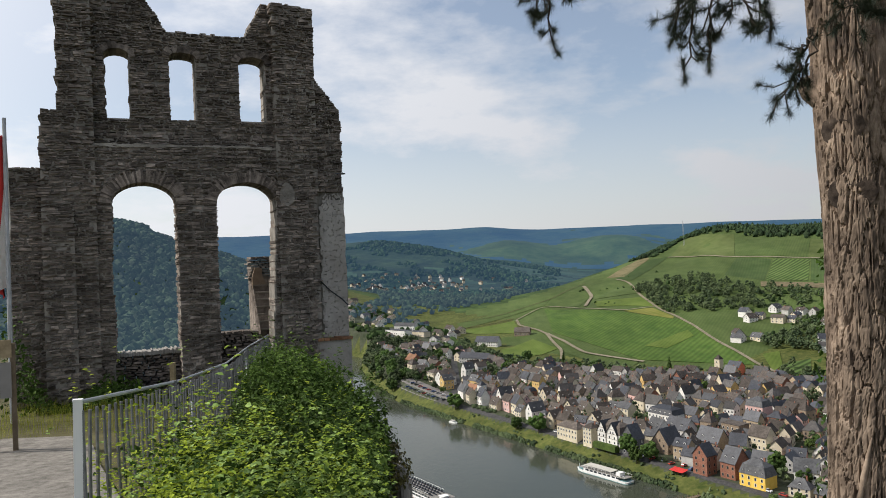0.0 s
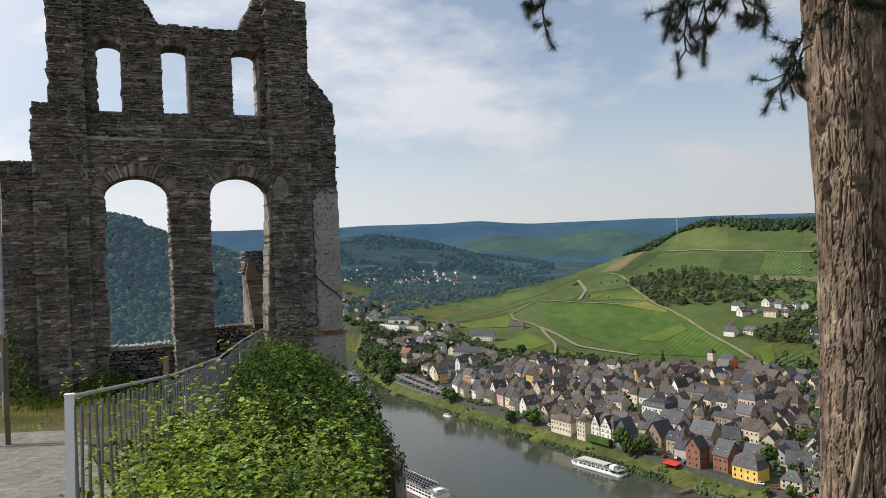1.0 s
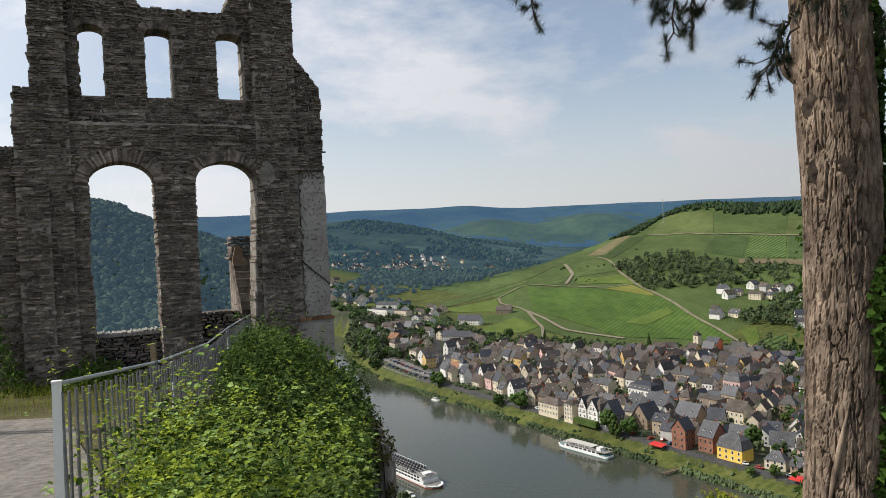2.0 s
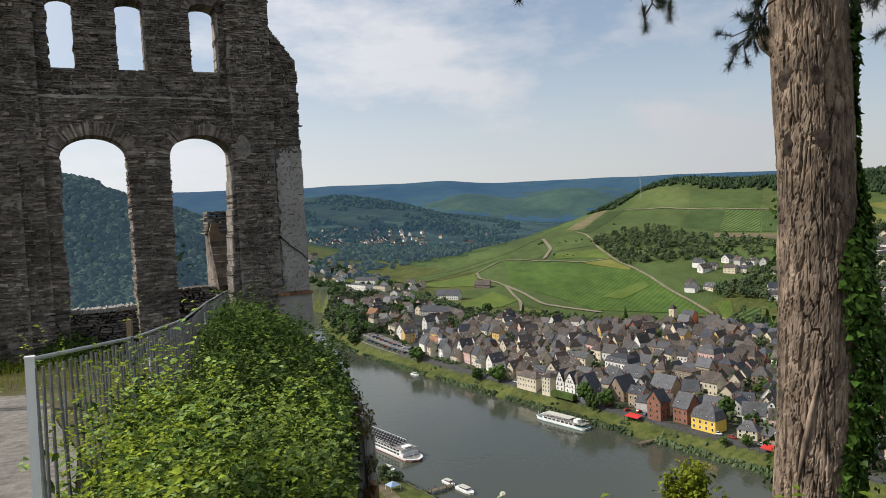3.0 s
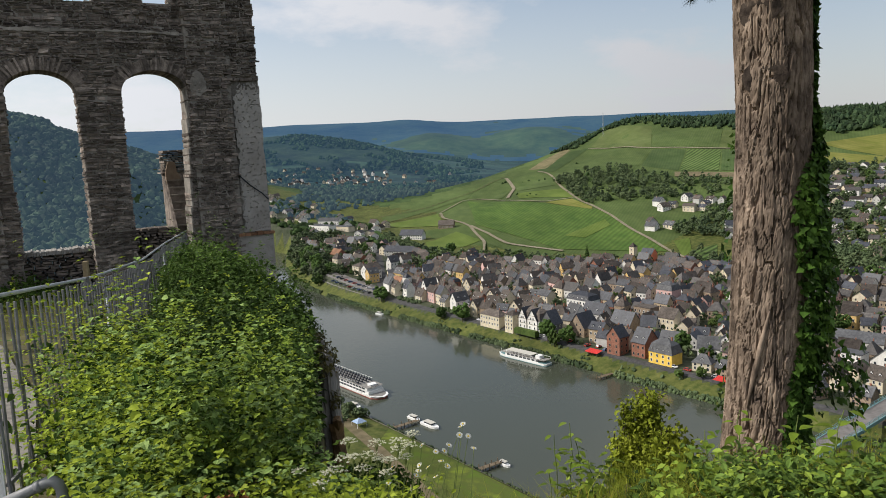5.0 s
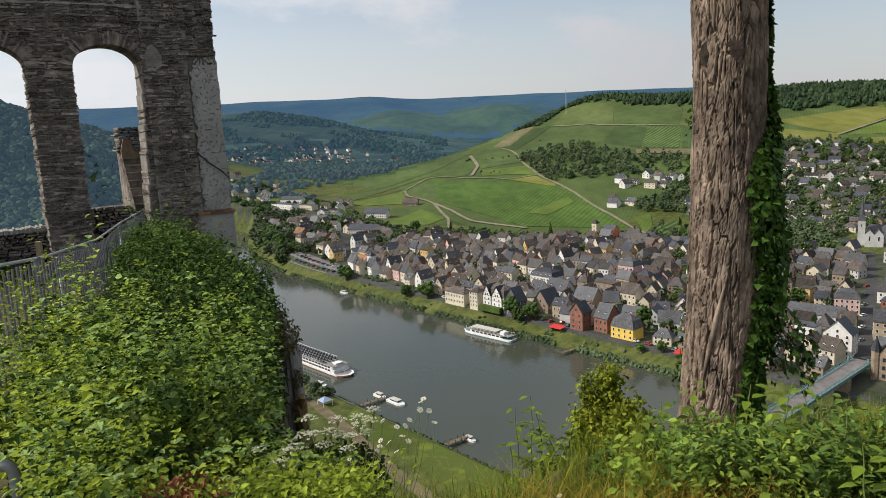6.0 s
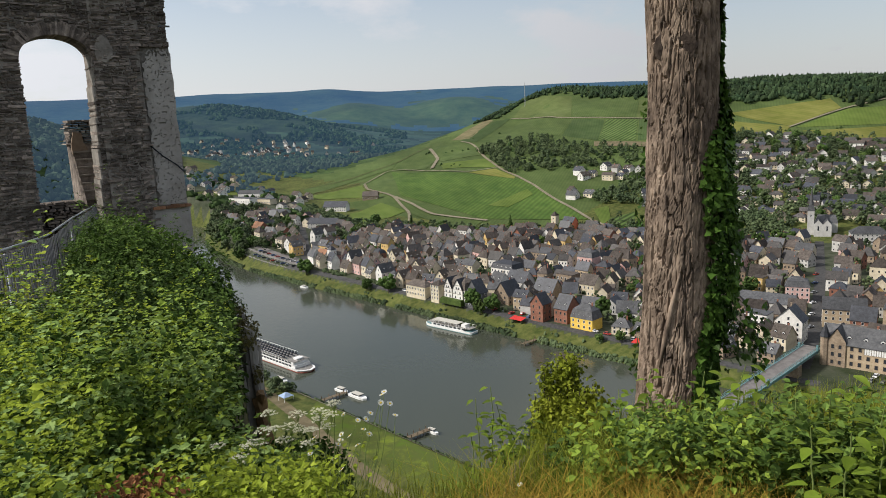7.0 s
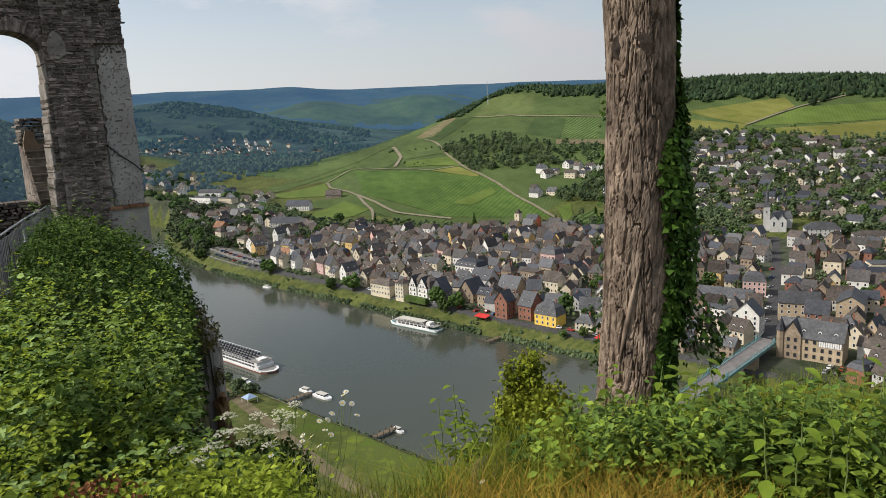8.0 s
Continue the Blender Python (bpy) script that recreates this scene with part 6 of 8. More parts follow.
def ship(name, m, L, B, decks, label, canopy, group=""):
    ob = thing(name, m, label, "ship")
    S = Shape()
    bow = 0.18 if canopy else 0.045
    S.prism(hull(L, B, 0, 1, bow), -1.0, 0.25, top=1.01)
    part("keel", S, M_HULLRED if not canopy else M_TEAL, ob, "coloured strip above the water")
    S = Shape()
    S.prism(hull(L, B, 0, 1, bow), 0.25, 1.0, top=1.02)
    h = part("hull", S, M_WHITE, ob)
    z, high = 1.0, 1.25
    for d in range(decks):
        l2, b2 = L * (0.91 if not canopy else 0.66), B * 0.94
        S = Shape()
        S.box(-l2 / 2 - L * 0.02, l2 / 2 - L * (0.02 + 0.012 * d), -b2 / 2, b2 / 2, z, z + high)
        c = part("cabin_deck", S, M_WHITE, ob)
        T = Shape()
        T.box(-0.85, 0.85, -0.06, 0.06, 0, 0.7)
        me = T.mesh("window", M_DARK)
        n = int(l2 / 2.2)
        for sg in (-1, 1):
            for k in range(n):
                o = part("window", me, None, c)
                o.matrix_basis = pose(-l2 / 2 - L * 0.05 + (k + 0.5) * l2 / n, sg * b2 / 2, z + 0.4)
        z += high
    S = Shape()
    S.box(-L * 0.47, L * (0.40 if canopy else 0.43), -B * 0.48, B * 0.48, z, z + 0.12)
    part("sun_deck", S, M_DECK, ob, "grey open upper deck")
    S = Shape()
    for sg in (-1, 1):
        S.box(-L * 0.46, L * 0.33, sg * B / 2 - 0.04, sg * B / 2 + 0.04, z + 0.95, z + 1.03)
    r = part("rail", S, M_WHITE, ob, "white deck rail")
    T = Shape()
    T.box(-0.04, 0.04, -0.04, 0.04, 0, 1)
    me = T.mesh("rail_post", M_WHITE)
    for sg in (-1, 1):
        for k in range(int(L / 2.5)):
            o = part("rail_post", me, None, r)
            o.matrix_basis = pose(-L * 0.46 + k * 2.5 * 0.79, sg * B / 2, z)
    if canopy:
        S = Shape()
        S.box(-L * 0.22, L * 0.30, -B * 0.46, B * 0.46, z + 1.25, z + 1.35)
        part("canopy", S, M_CANVAS, ob, "white deck awning")
        T = Shape()
        T.box(-0.06, 0.06, -0.06, 0.06, 0, 1.3)
        me = T.mesh("canopy_post", M_WHITE)
        for k in range(5):
            for sg in (-1, 1):
                o = part("canopy_post", me, None, ob)
                o.matrix_basis = pose(-L * 0.2 + k * L * 0.12, sg * B * 0.43, z)
        S = Shape()
        S.box(-L * 0.36, -L * 0.28, -B * 0.3, B * 0.3, z, z + 1.5)
        part("wheelhouse", S, M_WHITE, ob)
        S = Shape()
        S.prism([(x * 0.97, y * 0.92) for x, y in hull(L, B, 0, 1)], 1.15, 1.24)
        part("deck", S, M_TEAL, ob, "green deck floor")
    else:
        g = random.Random(3)
        T = Shape()
        T.box(-0.9, 0.9, -0.35, 0.35, 0.25, 0.4)
        T.box(-0.95, -0.8, -0.35, 0.35, 0.4, 0.9)
        me = T.mesh("deck_chair", M_DARK)
        S = Shape()
        S.box(L * 0.385, L * 0.415, -B * 0.20, B * 0.20, z, z + 0.7)
        S.box(L * 0.382, L * 0.418, -B * 0.22, B * 0.22, z + 0.7, z + 0.78)
        part("wheelhouse", S, M_WHITE, ob)
        S = Shape()
        S.prism([(x * 0.985, y * 0.95) for x, y in hull(L, B, 0, 1, bow)], 1.0, 1.04)
        part("foredeck", S, M_DECK, ob, "grey foredeck")
        for k in range(32):
            for j in range(4):
                o = part("deck_seat", me, None, ob)
                o.matrix_basis = pose(-L * 0.45 + k * L * 0.0255, -B * 0.36 + j * B * 0.24, z + 0.12)
    S = Shape()
    S.tube([(L * 0.46, 0, 1.1), (L * 0.46, 0, 3.0)], 0.06, 5)
    part("mast", S, M_WHITE, ob)
    return ob


def afloat(p, s, turn=0.0):
    x, y = at_bank(p, s)
    return pose(x, y, WATER_Z, 0, 0, R_BANK + turn) @ Matrix.Scale(K, 4)


ship("excursion_boat", afloat(-8.6, 89, 184), 29, 4.8, 1, "white excursion boat with a pale deck awning", True)
ship("river_cruise_ship", afloat(-82.0, 130.5, 2), 78, 7.6, 2, "long white cruise ship with rows of deck seats", False)


def small_boat(m, L, label):
    ob = thing("motor_boat", m, label, "boat", "moored small boats")
    S = Shape()
    S.prism(hull(L, L * 0.3, 0, 1, 0.3), -0.3, 0.75, top=1.05)
    part("hull", S, M_WHITE, ob)
    S = Shape()
    S.box(-L * 0.3, L * 0.18, -L * 0.11, L * 0.11, 0.75, 1.45)
    c = part("cabin", S, M_WHITE, ob)
    S = Shape()
    S.box(-L * 0.28, L * 0.185, -L * 0.113, L * 0.113, 0.95, 1.3)
    part("window_band", S, M_DARK, c)
    S = Shape()
    S.box(-L * 0.33, L * 0.2, -L * 0.13, L * 0.13, 1.45, 1.53)
    part("roof", S, M_CANVAS, c)


small_boat(afloat(-93.5, 92, 10), 7, "small white cabin cruiser moored by the bank")
small_boat(afloat(-84.6, 56.5, 2), 8.5, "white motor boat at the wooden jetty")
small_boat(afloat(-85.0, 65.5, 4), 6, "white launch at the wooden jetty")
small_boat(afloat(-87.5, 16, 5), 4.5, "small grey boat by the landing stage")
small_boat(afloat(-3.0, 214, 10), 6, "white launch by the town bank")


def jetty(p, s, L, turn, label):
    ob = thing("jetty", afloat(p, s, turn), label, "jetty")
    for k in range(int(L / 0.8)):
        S = Shape()
        S.box(k * 0.8, k * 0.8 + 0.72, -0.9, 0.9, 0.9, 1.0)
        part("plank", S, M_TIMBER, ob)
    T = Shape()
    T.tube([(0, 0, -2), (0, 0, 1.9)], 0.14, 7)
    me = T.mesh("pile", M_TIMBER)
    for k in range(4):
        for sg in (-1, 1):
            o = part("pile", me, None, ob)
            o.matrix_basis = pose(0.5 + k * (L - 1) / 3, sg * 1.0, 0)


jetty(-95.5, 62.5, 10, 88, "wooden landing stage with boats")
jetty(-95.5, 18, 8, 86, "small wooden landing stage")
jetty(1.0, 47, 9, -95, "wooden landing stage on the town bank")


def car_mesh(paint):
    S = Shape()
    S.prism([(-2.1, -.85), (2.0, -.85), (2.15, 0), (2.0, .85), (-2.1, .85)], 0.3, 0.9, top=0.97)
    S.add([(-1.7, -.78, .88), (1.1, -.78, .88), (1.1, .78, .88), (-1.7, .78, .88), (-1.3, -.66, 1.45), (.4, -.66, 1.45), (.4, .66, 1.45), (-1.3, .66, 1.45)],
          [(4, 5, 6, 7)], 0)
    S.add([(-1.7, -.78, .88), (1.1, -.78, .88), (1.1, .78, .88), (-1.7, .78, .88), (-1.3, -.66, 1.45), (.4, -.66, 1.45), (.4, .66, 1.45), (-1.3, .66, 1.45)],
          [(0, 1, 5, 4), (1, 2, 6, 5), (2, 3, 7, 6), (3, 0, 4, 7)], 1)
    return S.mesh("car_body", [paint, M_DARK])


PAINTS = [(n, mat("car_paint_" + n, c, tuple(min(1, k * 1.1) for k in c), 2, 0.3, 0)) for n, c in (("white", (.7, .7, .7)), ("grey", (.25, .26, .27)), ("black", (.03, .03, .035)), ("red", (.35, .04, .03)), ("blue", (.05, .09, .22)))]
CARS = []
T = Shape()
T.tube([(0, -.1, 0), (0, .1, 0)], 0.32, 10)
WHEEL = T.mesh("wheel", M_DARK)
for n, pm in PAINTS:
    c = thing("car", pose(0, 0, -300), f"small {n} car parked by the road", "car", "parked cars")
    part("body", car_mesh(pm), None, c)
    for a, b in ((-1.3, -.8), (1.3, -.8), (-1.3, .8), (1.3, .8)):
        o = part("wheel", WHEEL, None, c)
        o.matrix_basis = pose(a, b, 0.32)
    CARS.append(c)
car_rng, first = random.Random(8), set()
spots = [(12.5 + car_rng.uniform(-1, 1), s, 90) for s in range(60, 88, 5)] + [(11.6, s, 0) for s in range(-4, 30, 6)] + [(9.5 + 5.2 * (k % 2), 244 + 6.5 * (k // 2) + 2.5 * (k % 2), 70) for k in range(18)] + [(20 + 5 * (k % 2), -82 + 3.5 * (k // 2), 90) for k in range(8)] \
    + [(64 + 17 * k, -37.5 + 5.6 * k, 72) for k in range(6)] + [(10.6, s, 0) for s in (118, 126, 133, 141, 160, 171)]
for p, s, turn in spots:
    k = car_rng.randrange(5)
    m = on_bank(p, s, turn + car_rng.gauss(0, 5), 0.1)
    if k in first:
        copy_thing(CARS[k], m)
    else:
        first.add(k)
        CARS[k].matrix_basis = m
for k, c in enumerate(CARS):
    if k not in first:
        c.matrix_basis = on_bank(16, 180 + 6 * k, 0, 0.1)
bank_strip("car_park", 7.5, 22, 236, 316, 0.12, M_PAVE, "grey riverside car park", "car park")


def awning(p, s, w, d, label):
    ob = thing("awning", on_bank(p, s), label, "awning")
    S = Shape()
    S.add([(-w / 2, -d / 2, 2.3), (w / 2, -d / 2, 2.3), (w / 2, d / 2, 3.2), (-w / 2, d / 2, 3.2), (-w / 2, -d / 2, 2.2), (w / 2, -d / 2, 2.2), (w / 2, d / 2, 3.1), (-w / 2, d / 2, 3.1)], [(0, 1, 2, 3), (7, 6, 5, 4), (0, 4, 5, 1), (1, 5, 6, 2), (3, 7, 4, 0)])
    part("fabric", S, M_RED, ob)
    T = Shape()
    T.box(-.05, .05, -.05, .05, 0, 2.4)
    me = T.mesh("pole", M_DARK)
    for sx in (-1, 1):
        o = part("pole", me, None, ob)
        o.matrix_basis = pose(sx * (w / 2 - .1), -d / 2 + .1, 0)


awning(6.5, 62, 9, 5, "red cafe awning in front of the sandstone house")
awning(8, 3, 8, 5, "red awning over a riverside terrace")


def pavilion():
    x, y = at_bank(-107, 66)
    ob = thing("pavilion", pose(x, y, ground_z(x, y), 0, 0, R_BANK), "small pavilion with a pale blue tent roof", "pavilion")
    S = Shape()
    S.prism([(-2.6, -2.6), (2.6, -2.6), (2.6, 2.6), (-2.6, 2.6)], 2.4, 4.0, top=0.05)
    part("roof", S, mat("pale_blue_canvas", (0.22, 0.31, 0.46), (0.32, 0.41, 0.55), 1, 0.7, 0.05), ob)
    T = Shape()
    T.box(-.08, .08, -.08, .08, 0, 2.5)
    me = T.mesh("post", M_WHITE)
    for a in (-2.4, 2.4):
        for b in (-2.4, 2.4):
            o = part("post", me, None, ob)
            o.matrix_basis = pose(a, b, 0)


pavilion()
draped("riverside_path", [(-100, 90), (-99, 40), (-98, -20), (-98, -80)], 1.8, 0.16, M_TRACK, "narrow gravel path along the near bank", "road")
draped("riverside_path", [(-104, 110), (-108, 75), (-113, 45), (-121, 5), (-125, -60)], 5.5, 0.14, M_BROWN, "bare earthy track beside the meadow", "road")


# radio mast on the hill
S = Shape()
for k in range(3):
    a = k * 2.094
    S.tube([(1.2 * math.cos(a), 1.2 * math.sin(a), -2), (0.15 * math.cos(a), 0.15 * math.sin(a), 34)], 0.12, 4)
for z in range(0, 34, 4):
    S.box(-0.9 + z * 0.025, 0.9 - z * 0.025, -0.12, 0.12, z, z + 0.25)
mast = thing("radio_mast", pose(*(sight(18.30, 0, 1440).xy), ground_z(*(sight(18.30, 0, 1440).xy))) @ Matrix.Scale(K, 4), "thin lattice radio mast on the hilltop", "mast")
part("lattice", S, M_GALV, mast)

# ---- trees and woods ----
ICO = [Vector(v).normalized() for v in ((0, .53, .85), (0, -.53, .85), (0, .53, -.85), (0, -.53, -.85), (.53, .85, 0), (-.53, .85, 0), (.53, -.85, 0), (-.53, -.85, 0), (.85, 0, .53), (-.85, 0, .53), (.85, 0, -.53), (-.85, 0, -.53))]
ICO_V = np.array(ICO)
ICO_F = []
for i in range(12):
    for j in range(i + 1, 12):
        for k in range(j + 1, 12):
            a, b, c = ICO[i], ICO[j], ICO[k]
            if max((a - b).length, (b - c).length, (a - c).length) < 1.2:
                ICO_F.append((i, j, k) if (b - a).cross(c - a).dot(a) > 0 else (i, k, j))
ICO_F = np.array(ICO_F)


def clumps(pos, size, seed, squash=0.85):
    """Uneven leafy lumps at pos."""
    g = np.random.default_rng(seed)
    n = len(pos)
    V = ICO_V[None] * (1 + g.uniform(-0.42, 0.35, (n, 12, 1))) * np.asarray(size)[:, None, None] * np.array([1, 1, squash])
    V = V + np.asarray(pos)[:, None]
    F = ICO_F[None] + 12 * np.arange(n)[:, None, None]
    return V.reshape(-1, 3), F.reshape(-1, 3)


def tree_pattern(h, r, seed, material, label, conifer=False):
    g = np.random.default_rng(seed)
    ob = thing("tree", pose(0, 0, -300), label, "tree", "trees of the valley")
    S = Shape()
    S.tube([(0, 0, -0.5), (0.1, 0, h * 0.3), (0, 0.1, h * 0.62)], [0.035 * h, 0.025 * h, 0.01 * h], 6)
    for k in range(4):
        a = k * 1.6 + seed
        S.tube([(0, 0, h * 0.3), (math.cos(a) * r * 0.6, math.sin(a) * r * 0.6, h * 0.6)], [0.014 * h, 0.006 * h], 5)
    part("trunk", S, M_TWIG, ob)
    n = 110
    if conifer:
        t = g.uniform(0.12, 1, n)
        a = g.uniform(0, 6.28, n)
        rad = r * (1 - t) * g.uniform(0.5, 1.05, n)
        P = np.c_[rad * np.cos(a), rad * np.sin(a), t * h]
        sz = r * (0.14 + 0.22 * (1 - t))
    else:
        d = g.normal(0, 1, (n, 3))
        d /= np.linalg.norm(d, axis=1, keepdims=True)
        rr = g.uniform(0.45, 1.0, n) ** 0.6 * (1 + 0.25 * np.sin(3 * np.arctan2(d[:, 1], d[:, 0]) + seed))
        P = d * rr[:, None] * np.array([r, r, h * 0.36]) + np.array([0, 0, h * 0.62])
        sz = r * g.uniform(0.16, 0.34, n)
    V, F = clumps(P, sz, seed + 1)
    L, LF = leaf_cloud(P.repeat(3, 0) + g.normal(0, r * 0.16, (3 * n, 3)), g.normal(0, 1, (3 * n, 3)), g.uniform(0.25, 0.6, 3 * n), seed + 2)
    c = part("crown", fast_mesh("crown", np.r_[V, L], np.r_[F, LF + len(V)], [material]), None, ob)
    return ob


TREES = [tree_pattern(11, 4.6, 1, M_CROWN, "broad leafy green tree with a full crown"), tree_pattern(9, 3.6, 2, M_CROWN2, "light green leafy tree among the houses"), tree_pattern(13, 5.0, 3, M_CROWN, "tall dark green leafy tree"),
         tree_pattern(12, 2.6, 4, M_CROWN, "dark pointed conifer between the houses", True), tree_pattern(7, 3.0, 5, M_CROWN2, "small round green garden tree"), tree_pattern(9, 3.9, 6, M_CROWN, "bushy dark green garden tree")]
tree_used, tree_rng = set(), random.Random(77)


def put_tree(k, p, s, scale=1.0):
    x, y = at_bank(p, s)
    m = pose(x, y, ground_z(x, y), 0, 0, tree_rng.uniform(0, 360))
    if k in tree_used:
        o = copy_thing(TREES[k], m)
    else:
        tree_used.add(k)
        o = TREES[k]
        o.matrix_basis = m
    o.scale = (scale, scale, scale * tree_rng.uniform(0.85, 1.15))


QUAY_TREES = [(6.5, 226, 0, 1.2), (5, 166, 5, 0.9), (7, 150, 0, 1.15), (8, 90, 2, 1.0), (9, 79, 0, 0.95), (6, 84, 1, 0.9), (27, 33, 2, 0.9), (24, 20, 0, 0.8), (4, 312, 0, 1), (10, 330, 2, 1), (14, 345, 0, 1.1), (8, 360, 5, 1), (12, 378, 2, 1), (20, 392, 0, 1), (16, 318, 5, 1)]
TOWN_TREES = [
                    (121, 311, 2, 0.9), (126, 318, 0, 1), (140, 285, 3, 1), (146, 255, 0, 0.9), (181, 217, 3, 1), (128, 21, 1, 1), (206, 32, 0, 1.1), (212, 26, 2, 1), (23, -15, 3, .7), (196, 40, 0, 1), (8, 12, 4, .8), (6, 20, 4, .7)]
for p, s, k, sc in QUAY_TREES + TOWN_TREES:
    put_tree(k, p, s, sc)
    taken.append((p, s, 4))
made = 0
for _ in range(3000):
    if made >= 100:
        break
    s = tree_rng.uniform(-110, 420)
    p = tree_rng.uniform(16, town_end(s) - 4)
    x, y = at_bank(p, s)
    if math.degrees(math.atan2(x, y)) < 48 and free(p, s, 2.2) and off_street(p, s, 6):
        put_tree(tree_rng.choice([0, 1, 4, 4, 5, 1]), p, s, tree_rng.uniform(0.55, 0.9))
        taken.append((p, s, 1.8))
        made += 1
made = 0
for _ in range(3000):
    if made >= 95:
        break
    p, s = tree_rng.uniform(255, 470), tree_rng.uniform(-140, 200)
    x, y = at_bank(p, s)
    if math.degrees(math.atan2(x, y)) < 48 and free(p, s, 3.0):
        put_tree(tree_rng.choice([0, 2, 3, 5, 1, 0]), p, s, tree_rng.uniform(0.6, 1.05))
        taken.append((p, s, 3))
        made += 1
for k in range(36):       # edge of the town under the vineyards, and along the upstream bank
    s = tree_rng.uniform(60, 300)
    put_tree(tree_rng.choice([0, 4, 5, 1]), town_end(s) + tree_rng.uniform(0, 8), s, tree_rng.uniform(0.45, 0.75))
for k, t in enumerate(TREES):
    if k not in tree_used:
        put_tree(k, 200, 240)


def wood(name, n, place, size, material, label, seed, lift=0.35):
    g = np.random.default_rng(seed)
    xy = place(g, n)
    sz = K * g.uniform(*size, len(xy))
    z = ground(xy[:, 0], xy[:, 1]) + sz * lift
    V, F = clumps(np.c_[xy, z], sz, seed, 1.15)
    ob = new(name, fast_mesh(name, V, F, [material]))
    return tagged(ob, label, "woodland", kind="stuff")


def grove(name, n, area, h, r, material, label, seed, gap=1.5):
    """Many trees of lumpy, leafy crowns, joined; area gives (inland, upstream) places."""
    g, rnd, C = np.random.default_rng(seed), random.Random(seed), []
    for _ in range(n * 6):
        if len(C) >= n:
            break
        p, s = area(rnd)
        x, y = at_bank(p, s)
        if math.degrees(math.atan2(x, y)) < 48 and free(p, s, gap) and off_street(p, s, 5):
            C.append((x, y))
    C = np.array(C)
    m, k = len(C), 22
    H, R = g.uniform(*h, m), g.uniform(*r, m)
    d = g.normal(0, 1, (m, k, 3))
    d /= np.linalg.norm(d, axis=2, keepdims=True)
    pos = d * (g.uniform(0.35, 1.0, (m, k, 1)) ** 0.6) * np.stack([R, R, H * 0.40], 1)[:, None]
    pos[..., :2] *= np.clip(1.15 - 0.55 * (pos[..., 2] / (H * 0.4)[:, None]), 0.5, 1.6)[..., None] * 0.85
    pos += np.c_[C, ground(C[:, 0], C[:, 1]) + H * 0.55][:, None]
    sz = (R[:, None] * g.uniform(0.20, 0.42, (m, k))).ravel()
    P = pos.reshape(-1, 3)
    V, F = clumps(P, sz, seed + 1, 0.9)
    L, LF = leaf_cloud(P.repeat(2, 0) + g.normal(0, 0.5, (2 * len(P), 3)), g.normal(0, 1, (2 * len(P), 3)), g.uniform(0.4, 0.9, 2 * len(P)), seed + 2)
    ob = new(name, fast_mesh(name, np.r_[V, L], np.r_[F, LF + len(V)], [material]))
    return tagged(ob, label, "trees", kind="stuff")


def town_area(r):
    s = r.uniform(-110, 420)
    return r.uniform(16, town_end(s) - 4), s


def belt_area(r):
    s = r.uniform(20, 430)
    return town_end(s) + abs(r.gauss(5, 8)), s


M_CONIFER = mat("conifer_wood", (0.012, 0.027, 0.013), (0.044, 0.068, 0.028), 0.06, 0.85, 0.3, 1.0, rand=0.4, island=True, stain=0.3)
M_GROVE = mat("grove_leaves", (0.030, 0.050, 0.024), (0.106, 0.136, 0.062), 0.05, 0.85, 0.3, 1.5, rand=0.35, island=True, stain=0.3)


def in_belt(p, s):
    """The strip of wood that crosses the vineyard hill."""
    top = np.interp(s, [226, 253, 331, 386, 434, 455], [400, 405, 402, 415, 382, 348])
    low = np.interp(s, [226, 298, 330, 401, 455], [352, 323, 304, 329, 344])
    return (p > low) & (p < top) & (s > 226) & (s < 455)


def belt_wood(r):
    while True:
        p, s = r.uniform(300, 418), r.uniform(226, 455)
        if in_belt(p, s):
            return p, s


def in_bank_box(p0, p1, s0, s1, test=None):
    def f(g, n):
        p, s = g.uniform(p0, p1, n), g.uniform(s0, s1, n)
        if test is not None:
            keep = test(p, s)
            p, s = p[keep], s[keep]
        return np.array([at_bank(a, b) for a, b in zip(p, s)])
    return f


def in_view(r0, r1, a0, a1, test=None):
    def f(g, n):
        r = K * np.sqrt(g.uniform(r0 ** 2, r1 ** 2, n))
        a = np.radians(g.uniform(a0, a1, n))
        xy = np.c_[r * np.sin(a), r * np.cos(a)]
        return xy if test is None else xy[test(xy)]
    return f


def wood_edge(s):
    return np.interp(s, [0, 39, 72, 101, 130, 179, 220, 320, 480, 540, 600], [575, 581, 596, 554, 584, 569, 552, 564, 557, 540, 480])


